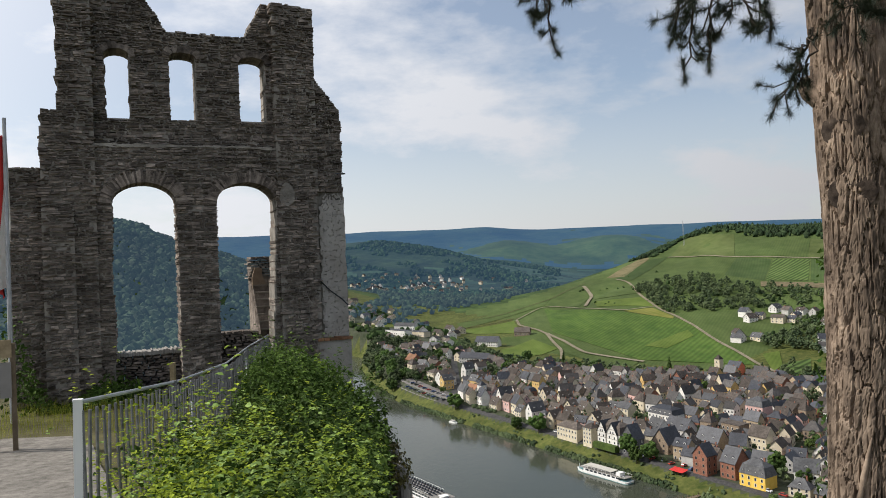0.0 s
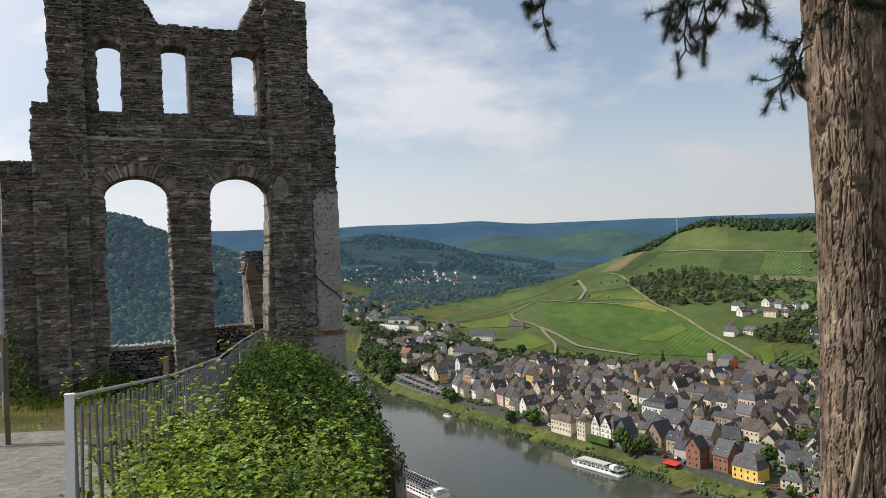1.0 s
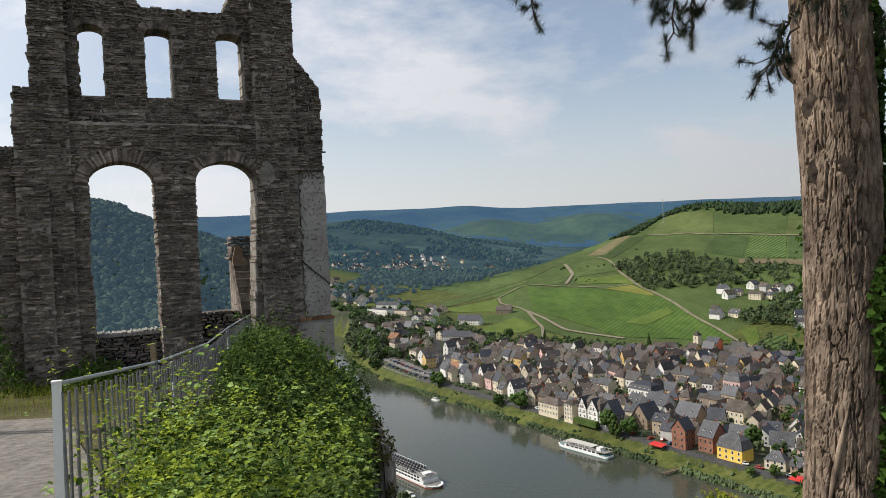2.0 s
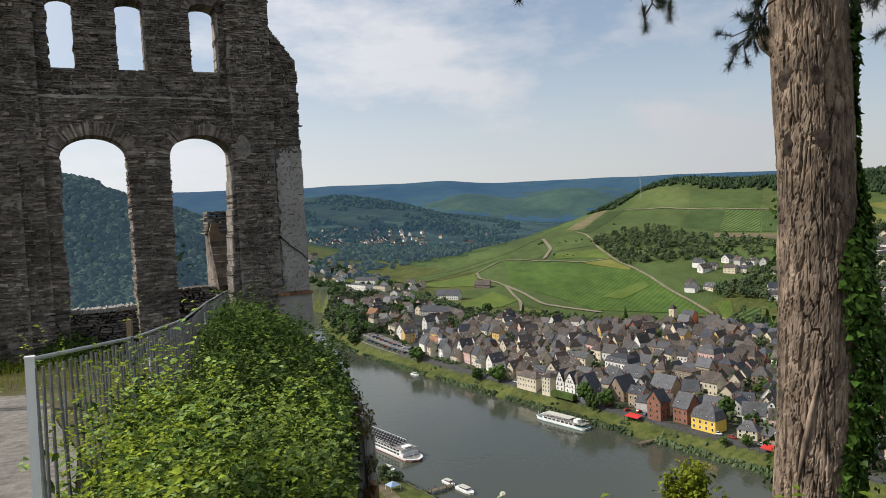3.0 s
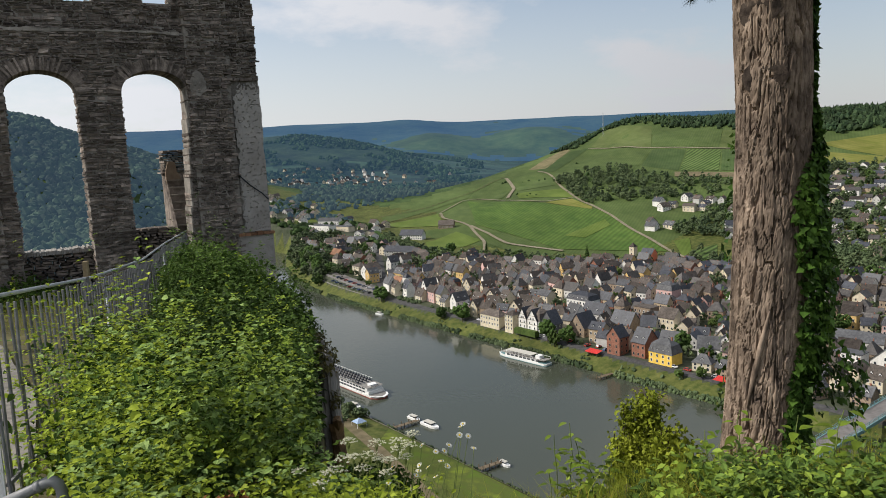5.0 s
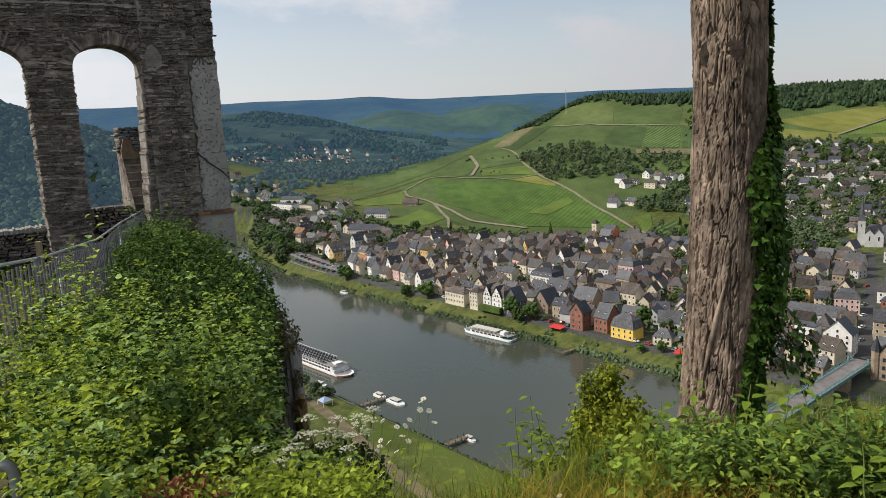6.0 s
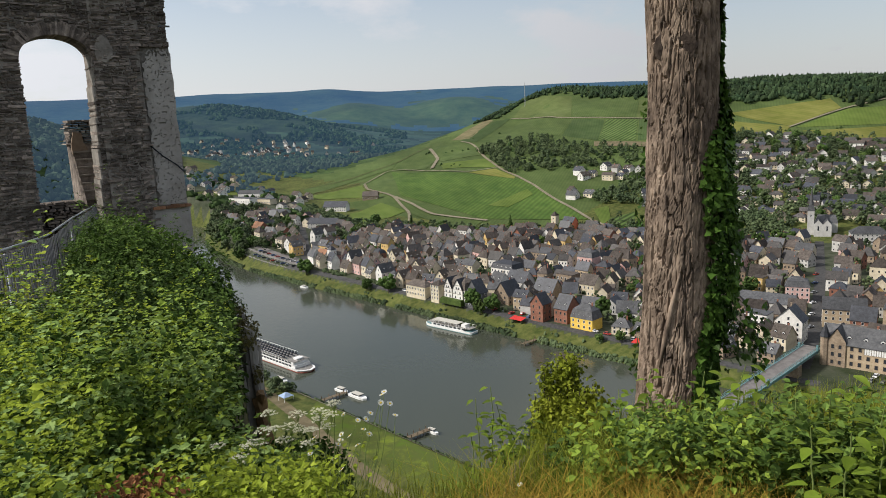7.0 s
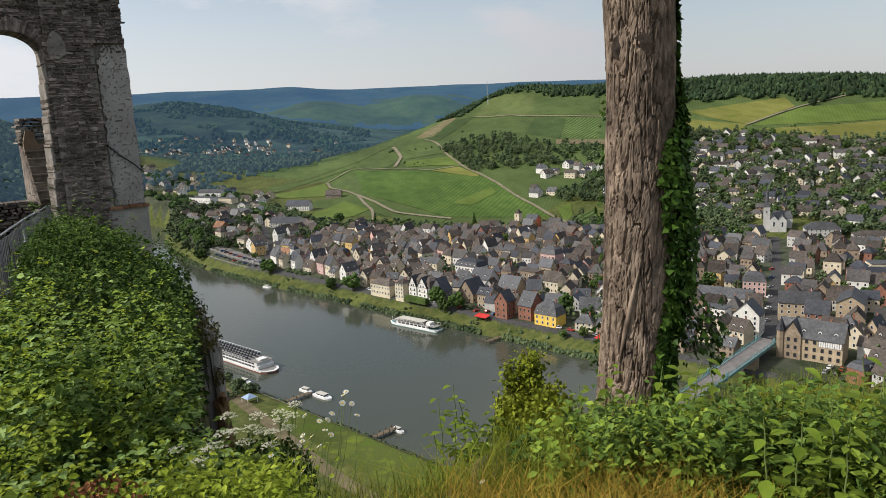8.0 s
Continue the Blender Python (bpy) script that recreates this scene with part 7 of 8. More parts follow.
def conifers(name, n, place, size, material, label, seed):
    """Pointed firs, each of three ragged tiers, joined."""
    g = np.random.default_rng(seed)
    xy = place(g, n)
    n = len(xy)
    h, a = K * g.uniform(*size, n), np.arange(7) * 0.8976
    base = np.c_[xy, ground(xy[:, 0], xy[:, 1])]
    V, F = [], []
    for lo, hi, r in ((0.1, 0.62, 0.25), (0.38, 0.84, 0.18), (0.62, 1.0, 0.11)):
        q = h[:, None] * r * g.uniform(0.65, 1.3, (n, 7))
        ring = np.stack([q * np.cos(a), q * np.sin(a), (h * lo)[:, None] + h[:, None] * g.uniform(-0.05, 0.05, (n, 7))], -1) + base[:, None]
        tip = (base + np.c_[np.zeros((n, 2)), h * hi])[:, None]
        k = sum(len(v) for v in V)
        V.append(np.concatenate([ring, tip], 1).reshape(-1, 3))
        F.append((np.array([(i, (i + 1) % 7, 7) for i in range(7)])[None] + 8 * np.arange(n)[:, None, None] + k).reshape(-1, 3))
    return tagged(new(name, fast_mesh(name, np.concatenate(V), np.concatenate(F), [material])), label, "woodland", kind="stuff")


wood("hilltop_wood", 6500, in_bank_box(545, 790, -180, 600, lambda p, s: p > wood_edge(s) + 4 * np.sin(s * 0.3)), (1.6, 3.6), M_CONIFER, "dark mixed wood along the hilltop", 1, 0.9)
conifers("hilltop_firs", 3600, in_bank_box(552, 790, -180, 585, lambda p, s: p > wood_edge(s) + 12), (5.5, 9.5), M_CONIFER, "dark pointed firs along the hilltop", 31)
wood("ridge_wood", 520, in_bank_box(478, 600, 548, 612, lambda p, s: (s > 562 + (p - 480) * 0.16)), (1.4, 3.0), M_CONIFER, "scrubby wood along the ridge", 32, 0.7)
wood("hillside_copse", 110, in_bank_box(300, 428, 215, 460, lambda p, s: in_belt(p, s)), (1.4, 3.2), M_WOODST, "belt of trees across the vineyard hill", 2)
wood("garden_hedges", 1000, in_bank_box(268, 480, -140, 215, lambda p, s: np.sin(p * 0.13 + 1) + np.sin(s * 0.10) > -0.3), (0.8, 1.8), M_WOODST, "garden bushes and hedges between the villas", 3)
wood("field_bushes", 130, in_bank_box(272, 415, 360, 560, lambda p, s: np.abs(np.sin(p * 0.045 + s * 0.02)) < 0.22), (0.8, 2.0), M_WOODST, "scattered bushes along the vineyard tracks", 4)
wood("meadow_hedges", 240, in_bank_box(480, 600, 25, 140, lambda p, s: (np.abs(p - np.interp(s, [26, 75, 124, 140], [526, 506, 487, 482])) < 1.5) | (np.abs(p - np.interp(s, [73, 106, 119, 138], [606, 560, 535, 498])) < 2.0)), (0.7, 1.5), M_WOODST, "dark hedges between the meadows", 33)
wood("river_hedge", 2300, in_bank_box(-0.8, 1.0, -60, 420, lambda p, s: np.sin(s * 0.21) + np.sin(s * 0.077 + 1) > -1.3), (0.35, 0.95), M_GROVE, "low hedge and bushes along the town bank", 5)
wood("quay_gardens", 420, in_bank_box(10.9, 13.8, 62, 236, lambda p, s: np.sin(s * 0.16) + np.sin(s * 0.41 + 2) > 0.1), (0.5, 1.35), M_GROVE, "leafy front gardens along the quay", 34)
wood("lawn_shrubs", 90, in_bank_box(3.0, 6.8, -20, 240, lambda p, s: np.sin(s * 0.31 + 1) > 0.3), (0.4, 0.95), M_GROVE, "rounded shrubs on the river lawn", 35)
wood("near_bank_shrubs", 420, in_bank_box(-98.2, -95.2, -70, 110), (0.2, 0.65), M_GROVE, "low shrubs along the water of the near bank", 6)
wood("edge_bushes", 350, in_bank_box(96, 262, 20, 440, lambda p, s: np.abs(p - 5 - np.interp(s, [20, 121, 150, 169, 198, 254, 286, 306, 440], [220, 200, 200, 182, 155, 136, 127, 100, 96])) < 6), (1.0, 2.6), M_WOODST, "bushes between the roofs and the vineyards", 7)
wood("valley_trees", 900, in_bank_box(10, 105, 300, 900, lambda p, s: np.sin(p * 0.09) + np.sin(s * 0.05) > 0.35), (2.0, 4.5), M_WOODST, "tree groups on the valley floor", 8)
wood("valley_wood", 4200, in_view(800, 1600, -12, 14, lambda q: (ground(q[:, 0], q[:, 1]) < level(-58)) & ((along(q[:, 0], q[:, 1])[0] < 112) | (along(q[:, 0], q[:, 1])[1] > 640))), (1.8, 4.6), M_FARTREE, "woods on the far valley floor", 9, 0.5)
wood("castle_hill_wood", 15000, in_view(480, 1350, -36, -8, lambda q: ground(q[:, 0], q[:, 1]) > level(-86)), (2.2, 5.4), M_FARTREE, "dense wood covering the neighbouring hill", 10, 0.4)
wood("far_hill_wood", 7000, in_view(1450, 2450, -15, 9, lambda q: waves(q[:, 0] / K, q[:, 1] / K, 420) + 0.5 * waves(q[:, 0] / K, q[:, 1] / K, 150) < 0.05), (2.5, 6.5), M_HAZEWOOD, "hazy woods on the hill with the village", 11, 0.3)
grove("town_garden_trees", 330, town_area, (6, 11), (2.1, 3.5), M_GROVE, "leafy garden trees between the town houses", 21)
grove("town_edge_trees", 330, belt_area, (6, 11.5), (2.2, 3.8), M_GROVE, "belt of leafy trees between roofs and vineyards", 22)
grove("hillside_garden_trees", 1050, lambda r: (r.uniform(258, 470), r.uniform(-140, 200)), (6, 13), (2.2, 4.4), M_GROVE, "leafy trees among the hillside villas", 23)
grove("church_side_trees", 130, lambda r: (r.uniform(236, 264), r.uniform(-90, 130)), (6, 12), (2.4, 4.2), M_GROVE, "broad trees and garden shrubs about the church", 27)
grove("slope_trees", 300, belt_wood, (6, 13), (2.4, 4.4), M_GROVE, "broad trees on the vineyard slope", 24)
grove("upstream_trees", 170, lambda r: (r.uniform(4, 60), r.uniform(300, 470)), (7, 13), (3.0, 5.0), M_GROVE, "tall trees on the upstream bank", 25, 2.5)
grove("near_bank_bushes", 46, lambda r: (r.uniform(-113, -100), r.uniform(72, 118)), (2.2, 5.5), (1.4, 2.8), M_GROVE, "leafy bushes on the near bank", 26, 0.5)

# ---- undergrowth on the spur ----
M_PVC = mat("grey_plastic", (0.16, 0.165, 0.17), (0.24, 0.245, 0.25), 6, 0.5, 0.05)


def rim_y(x):
    return 3.9 + 4.7 * smooth_step(-0.32, -0.80, x) + 1.35 * np.clip(-0.8 - x, 0, 60) - 0.7 * np.exp(-((x - 0.65) / 0.5) ** 2)


def fence_x(y):
    return np.interp(y, [3.4, 6.0, 9.1, 11.6, 14.6], [-1.77, -2.2, -2.76, -3.15, -3.5])


def lumps(x, y, k):
    return np.sin(x * k + 1.7 * np.sin(y * k * 0.7)) * np.cos(y * k * 1.1 + 1.3 * np.sin(x * k * 0.8))


def cover(x, y):
    """Height of the undergrowth between railing and rim."""
    c = 0.76 - 0.40 * smooth_step(5.2, 8.0, y) + 0.20 * lumps(x, y, 2.6) + 0.18 * lumps(x + 5, y, 5.7) + 0.13 * lumps(x, y + 3, 10.5)
    c = c + 0.80 * np.exp(-((x + 1.95) / 1.0) ** 2 - ((y - 10.3) / 1.6) ** 2) + 0.30 * np.exp(-((x + 0.95) / 0.6) ** 2 - ((y - 8.7) / 1.0) ** 2) + 0.75 * np.exp(-((x + 3.0) / 0.8) ** 2 - ((y - 12.2) / 1.4) ** 2)
    c = c + np.exp(-((x - fence_x(y)) / 0.5) ** 2) * (0.16 - 0.26 * smooth_step(5.0, 7.0, y))
    return np.clip(c, 0.12, None)


def undergrowth(n, seed, box, size, keep=None, top=0.55):
    g = np.random.default_rng(seed)
    x, y = g.uniform(box[0], box[1], n), g.uniform(box[2], box[3], n)
    ok = (x > fence_x(y) - 0.08 + 0.12 * g.random(n)) & (y < rim_y(x) + 0.3) & (np.hypot(x, y) > 2.2) & ((x / y < 0.015) | (y < 2.7)) & ((y > 3.6) | (x > -0.425 * y)) & (np.hypot(x + 0.62, y - 2.62) > 0.17)
    if keep is not None:
        ok &= keep(x, y, g)
    x, y = x[ok], y[ok]
    t = g.random(len(x)) ** top
    h = cover(x, y) * np.clip((rim_y(x) + 0.45 - y) / 0.6, 0.3, 1) * (1 - 0.72 * smooth_step(-0.75, -0.12, x))
    z = ground(x, y) + h * t
    e = 0.06
    nx = -(cover(x + e, y) - cover(x - e, y)) / (2 * e)
    ny = -(cover(x, y + e) - cover(x, y - e)) / (2 * e)
    nrm = np.c_[nx * 0.6, ny * 0.6 - 0.25, np.ones(len(x))]
    return np.c_[x, y, z], nrm, g.uniform(*size, len(x))


def stuff(name, V, F, material, label, category="plants"):
    return tagged(new(name, fast_mesh(name, V, F, [material])), label, category, kind="stuff")


def sprigs(n, seed, box, size, leaves, keep=None, rise=(0.75, 1.15)):
    """Upright shoots with whorls of outward leaves, largest low down."""
    g = np.random.default_rng(seed)
    x, y = g.uniform(box[0], box[1], n), g.uniform(box[2], box[3], n)
    ok = (x > fence_x(y) - 0.08 + 0.1 * g.random(n)) & (y < rim_y(x) + 0.25) & (np.hypot(x, y) > 2.1) & ((x / y < 0.015) | (y < 2.7)) & ((y > 3.6) | (x > -0.425 * y)) & (np.hypot(x + 0.62, y - 2.62) > 0.17)
    if keep is not None:
        ok &= keep(x, y, g)
    x, y = x[ok], y[ok]
    h = cover(x, y) * np.clip((rim_y(x) + 0.45 - y) / 0.6, 0.3, 1) * (1 - 0.72 * smooth_step(-0.75, -0.12, x)) * (g.uniform(*rise, len(x)) + 0.35 * (g.random(len(x)) > 0.93))
    m = len(x)
    tier = np.arange(leaves) // 4 / max(1, (leaves - 1) // 4)
    t = np.tile(0.40 + 0.60 * tier, m) + g.normal(0, 0.015, m * leaves)
    X, Y, H = x.repeat(leaves), y.repeat(leaves), h.repeat(leaves)
    a = np.tile(np.arange(leaves) * 1.571 + tier * 1.7, m) + g.uniform(0, 6.283, m).repeat(leaves) + g.normal(0, 0.3, m * leaves)
    lean = np.clip(g.normal(0, 0.10, (m, 2)), -0.12, 0.14).repeat(leaves, 0) * (t * H)[:, None]
    pos = np.c_[X + lean[:, 0], Y + lean[:, 1], ground(X, Y) + t * H]
    d = np.c_[np.cos(a), np.sin(a), 0.55 * t - 0.35 + g.normal(0.0, 0.22, m * leaves)]
    d /= np.linalg.norm(d, axis=1, keepdims=True)
    side = np.c_[-np.sin(a), np.cos(a), g.normal(0, 0.26, m * leaves)]
    nr = np.cross(d, side)
    L = (g.uniform(*size, m).repeat(leaves) * (1.35 - 0.75 * t) * g.uniform(0.75, 1.25, m * leaves))[:, None]
    w = 0.34 * L
    q = [pos + d * L * 0.08, pos + d * L * 0.38 + side * w + nr * L * 0.08, pos + d * L * 0.72 + side * w * 0.7 + nr * L * 0.02, pos + d * L - nr * L * 0.2, pos + d * L * 0.72 - side * w * 0.7 + nr * L * 0.02, pos + d * L * 0.38 - side * w + nr * L * 0.08, pos + d * L * 0.5 - nr * L * 0.03]
    V = np.stack(q, 1).reshape(-1, 3)
    F = (np.array([(0, 1, 6), (1, 2, 6), (2, 3, 6), (3, 4, 6), (4, 5, 6), (5, 0, 6)])[None] + 7 * np.arange(m * leaves)[:, None, None]).reshape(-1, 3)
    return V, F


def tangle(x, y):
    """Dark gaps open between the clumps here."""
    return lumps(x + 1.3, y + 0.4, 4.3) + 0.5 * lumps(x, y, 9.0) < 0.36


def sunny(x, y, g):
    """Yellower growth along the railing and on the nearer side, coloured as if sunlit."""
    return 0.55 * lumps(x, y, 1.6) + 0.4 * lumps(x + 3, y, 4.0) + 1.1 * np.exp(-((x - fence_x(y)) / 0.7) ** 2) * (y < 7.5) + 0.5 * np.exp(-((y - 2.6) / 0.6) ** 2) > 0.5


# the low leaves' dark colour paints the shade between the shoots
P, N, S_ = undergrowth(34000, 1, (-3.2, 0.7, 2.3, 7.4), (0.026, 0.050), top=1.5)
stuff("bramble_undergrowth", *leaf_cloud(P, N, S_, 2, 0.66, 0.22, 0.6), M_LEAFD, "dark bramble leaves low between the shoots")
stuff("nettle_shoots", *sprigs(8200, 3, (-3.2, 0.6, 2.2, 7.6), (0.036, 0.068), 12, lambda x, y, g: tangle(x, y) & ~sunny(x, y, g) & (y < 4.9 + 1.2 * g.random(len(x))), (0.5, 1.3)), M_LEAF, "upright mid-green nettle and bramble shoots")
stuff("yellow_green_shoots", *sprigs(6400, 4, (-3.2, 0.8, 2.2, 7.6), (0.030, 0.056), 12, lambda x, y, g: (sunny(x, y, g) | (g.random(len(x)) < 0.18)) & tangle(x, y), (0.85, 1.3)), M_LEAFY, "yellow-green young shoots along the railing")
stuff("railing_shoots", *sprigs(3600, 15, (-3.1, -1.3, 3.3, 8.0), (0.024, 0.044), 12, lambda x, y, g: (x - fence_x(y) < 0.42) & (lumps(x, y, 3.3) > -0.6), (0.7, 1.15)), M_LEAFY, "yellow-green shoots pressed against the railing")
stuff("matte_leaf_shoots", *sprigs(3000, 13, (-2.4, 0.3, 2.6, 5.6), (0.042, 0.078), 11, lambda x, y, g: tangle(x, y) & (lumps(x, y + 1, 2.9) > -0.25), (0.8, 1.2)), M_LEAFP, "broad matte green leaves among the brambles")
gd = np.random.default_rng(52)
P = np.c_[gd.normal(-0.62, 0.07, 420), gd.normal(2.74, 0.07, 420), np.zeros(420)]
P[:, 2] = ground(P[:, 0], P[:, 1]) + 0.42 + gd.uniform(0, 0.18, 420)
stuff("dead_leaves", *leaf_cloud(P, np.tile([0, -0.5, 0.9], (420, 1)), gd.uniform(0.018, 0.042, 420), 53, 0.6, 0.3, 0.7), M_DEAD, "patch of withered red-brown leaves")
# dark leaf colour here includes the shade on the mound's near face
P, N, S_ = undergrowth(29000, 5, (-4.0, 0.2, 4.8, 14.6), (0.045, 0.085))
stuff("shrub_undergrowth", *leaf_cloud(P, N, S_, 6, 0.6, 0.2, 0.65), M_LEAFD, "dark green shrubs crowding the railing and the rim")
# two leaf tones paint sun and shade: dark shoots, lighter sunlit tops
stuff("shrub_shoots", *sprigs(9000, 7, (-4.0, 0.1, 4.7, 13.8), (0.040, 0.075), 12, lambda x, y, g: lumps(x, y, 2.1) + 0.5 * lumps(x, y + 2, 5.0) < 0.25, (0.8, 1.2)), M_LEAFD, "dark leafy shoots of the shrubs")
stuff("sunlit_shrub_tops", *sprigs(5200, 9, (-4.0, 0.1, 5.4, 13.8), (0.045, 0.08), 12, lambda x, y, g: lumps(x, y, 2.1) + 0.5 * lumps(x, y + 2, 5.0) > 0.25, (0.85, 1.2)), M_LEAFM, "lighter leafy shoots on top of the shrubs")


def blades(n, seed, x0, x1, y0, y1, hmin, hmax, keep=None, lean=0.35, base=None):
    g = np.random.default_rng(seed)
    x, y = g.uniform(x0, x1, n), g.uniform(y0, y1, n)
    ok = np.hypot(x, y) > 1.9
    if keep is not None:
        ok &= keep(x, y, g)
    x, y = x[ok], y[ok]
    m = len(x)
    h = g.uniform(hmin, hmax, m)
    a, w = g.uniform(0, 6.283, m), g.uniform(0.0009, 0.0026, m)
    z = ground(x, y) - 0.02
    l1 = h * lean * g.uniform(0.2, 1.2, m)
    dx, dy = np.cos(a), np.sin(a)
    b = np.c_[x, y, z]
    s = np.c_[-dy, dx, np.zeros(m)] * w[:, None]
    mid = b + np.c_[dx * l1 * 0.35, dy * l1 * 0.35, h * 0.6]
    tip = b + np.c_[dx * l1, dy * l1, h * (1 - 0.25 * lean)]
    V = np.stack([b - s, b + s, mid + s * 0.8, mid - s * 0.8, tip], 1).reshape(-1, 3)
    k = 5 * np.arange(m)[:, None]
    F = np.concatenate([k + np.array([[0, 1, 2]]), k + np.array([[0, 2, 3]]), k + np.array([[3, 2, 4]])])
    return V, F


V, F = blades(26000, 21, -1.6, 3.6, 1.9, 4.1, 0.10, 0.30, lambda x, y, g: (y < rim_y(x)) & (x > fence_x(y) + 0.1) & ((y < 2.5) | (x / y < 0.03) | (x / y > 0.31)))
stuff("green_grass", V, F, M_BLADE, "long green grass along the rim", "grass")
def straw(x, y):
    """Where the grass has dried out."""
    return np.exp(-((x - 1.46) / 0.34) ** 2 - ((y - 2.40) / 0.36) ** 2) + 0.9 * np.exp(-((x - 0.84) / 0.28) ** 2 - ((y - 2.55) / 0.32) ** 2)


V, F = blades(32000, 26, 0.1, 3.4, 1.9, 3.3, 0.18, 0.44, lambda x, y, g: (y < rim_y(x)) & (lumps(x, y, 4.0) > g.uniform(-1.2, 0.9, len(x))) & (straw(x, y) < g.uniform(0.15, 0.9, len(x))), 0.7)
stuff("rough_grass", V, F, M_BLADE, "rough yellow-green grass at the rim", "grass")
V, F = blades(20000, 25, -1.5, 0.5, 1.95, 2.8, 0.22, 0.5, lambda x, y, g: lumps(x, y, 5.0) > g.uniform(-0.9, 0.6, len(x)), 0.5)
stuff("yellowing_grass", V, F, M_BLADE, "yellow-green grass in front of the brambles", "grass")
V, F = blades(48000, 22, 0.2, 3.2, 1.9, 3.9, 0.18, 0.50, lambda x, y, g: (y < rim_y(x) + 0.1) & (straw(x, y) > g.random(len(x)) * 0.9 + 0.06), 0.8)
stuff("dry_grass", V, F, M_DRY, "tufts of dry straw-coloured grass", "grass")
V, F = blades(9000, 23, -9, -2.2, 8, 14.4, 0.12, 0.4, lambda x, y, g: ((y > 10.3 + 0.5 * np.sin(x * 2)) | (x > -3.0 - (y - 6) * 0.25)) & (x < fence_x(y) - 0.1) & ~((x + 4.967) * -0.4067 + (y - 14.683) * 0.9135 > -0.15), 0.4)
stuff("verge_grass", V, F, M_BLADE, "grass verge between path and ruin", "grass")
P, N, S_ = [], [], []
g0 = np.random.default_rng(31)
u = g0.uniform(-3.4, 2.4, 5200)
d = g0.uniform(0.05, 0.9, 5200) ** 1.2
h = g0.random(5200) ** 0.7 * (0.35 + 0.3 * np.sin(u * 3.1) + 0.6 * ((u > 0.0) & (u < 2.4)) + 1.7 * np.exp(-((u + 3.3) / 0.4) ** 2)) * np.clip(1 - d * 0.7, 0.2, 1)
wx, wy = -4.967 + 0.9135 * u + 0.4067 * d, 14.683 + 0.4067 * u - 0.9135 * d
P = np.c_[wx, wy, ground(wx, wy) + np.clip(h, 0.03, 2)]
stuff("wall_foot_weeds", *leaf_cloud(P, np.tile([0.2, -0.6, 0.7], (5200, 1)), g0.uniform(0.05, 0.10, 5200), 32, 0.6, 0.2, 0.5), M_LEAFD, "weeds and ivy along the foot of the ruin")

def rim_shoots(n, seed, size, leaves, az0, az1, d0, d1, el0, el1, keep=None):
    """Shoots on the rim whose tops follow a rising line to the right of the pine."""
    g = np.random.default_rng(seed)
    az, d = np.radians(g.uniform(az0, az1, n)), g.uniform(d0, d1, n)
    x, y = d * np.sin(az), d * np.cos(az)
    gz = ground(x, y)
    t0 = (np.degrees(az) - az0) / (az1 - az0)
    topz = 1.66 + d * np.tan(np.radians(el0 + (el1 - el0) * t0 - 7.0 * g.random(n) ** 1.3))
    h = np.clip(topz - gz, 0.12, 1.2)
    t = np.tile(np.linspace(0.35, 1.0, leaves), n)
    X, Y, H = x.repeat(leaves), y.repeat(leaves), h.repeat(leaves)
    a = np.tile(np.arange(leaves) * 2.4, n) + g.uniform(0, 6.283, n).repeat(leaves)
    lean = g.normal(0, 0.15, (n, 2)).repeat(leaves, 0) * (t * H)[:, None]
    pos = np.c_[X + lean[:, 0], Y + lean[:, 1], gz.repeat(leaves) + t * H]
    dr = np.c_[np.cos(a), np.sin(a), 0.3 * t + g.normal(0, 0.25, n * leaves)]
    nr = np.c_[-0.4 * np.cos(a), -0.4 * np.sin(a), np.ones(n * leaves)]
    V, F = leaf_cloud(pos + dr * 0.03, nr, g.uniform(*size, n * leaves) * (1.15 - 0.5 * t), seed + 1, 0.6, 0.15, 0.3)
    return V, F


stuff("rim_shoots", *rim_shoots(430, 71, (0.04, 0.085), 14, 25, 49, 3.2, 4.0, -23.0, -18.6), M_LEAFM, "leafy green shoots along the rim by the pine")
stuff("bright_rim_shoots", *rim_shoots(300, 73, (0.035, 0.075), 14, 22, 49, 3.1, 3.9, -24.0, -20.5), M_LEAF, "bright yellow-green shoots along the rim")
# shade deep in the rim growth is painted by the darker leaf
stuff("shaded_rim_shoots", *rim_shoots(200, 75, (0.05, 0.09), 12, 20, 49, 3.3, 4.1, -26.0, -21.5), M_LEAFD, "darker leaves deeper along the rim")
stuff("umbel_foliage", *rim_shoots(620, 77, (0.03, 0.062), 14, -12, 2, 2.5, 3.5, -23.8, -25.5), M_LEAFY, "feathery leaves below the umbels")

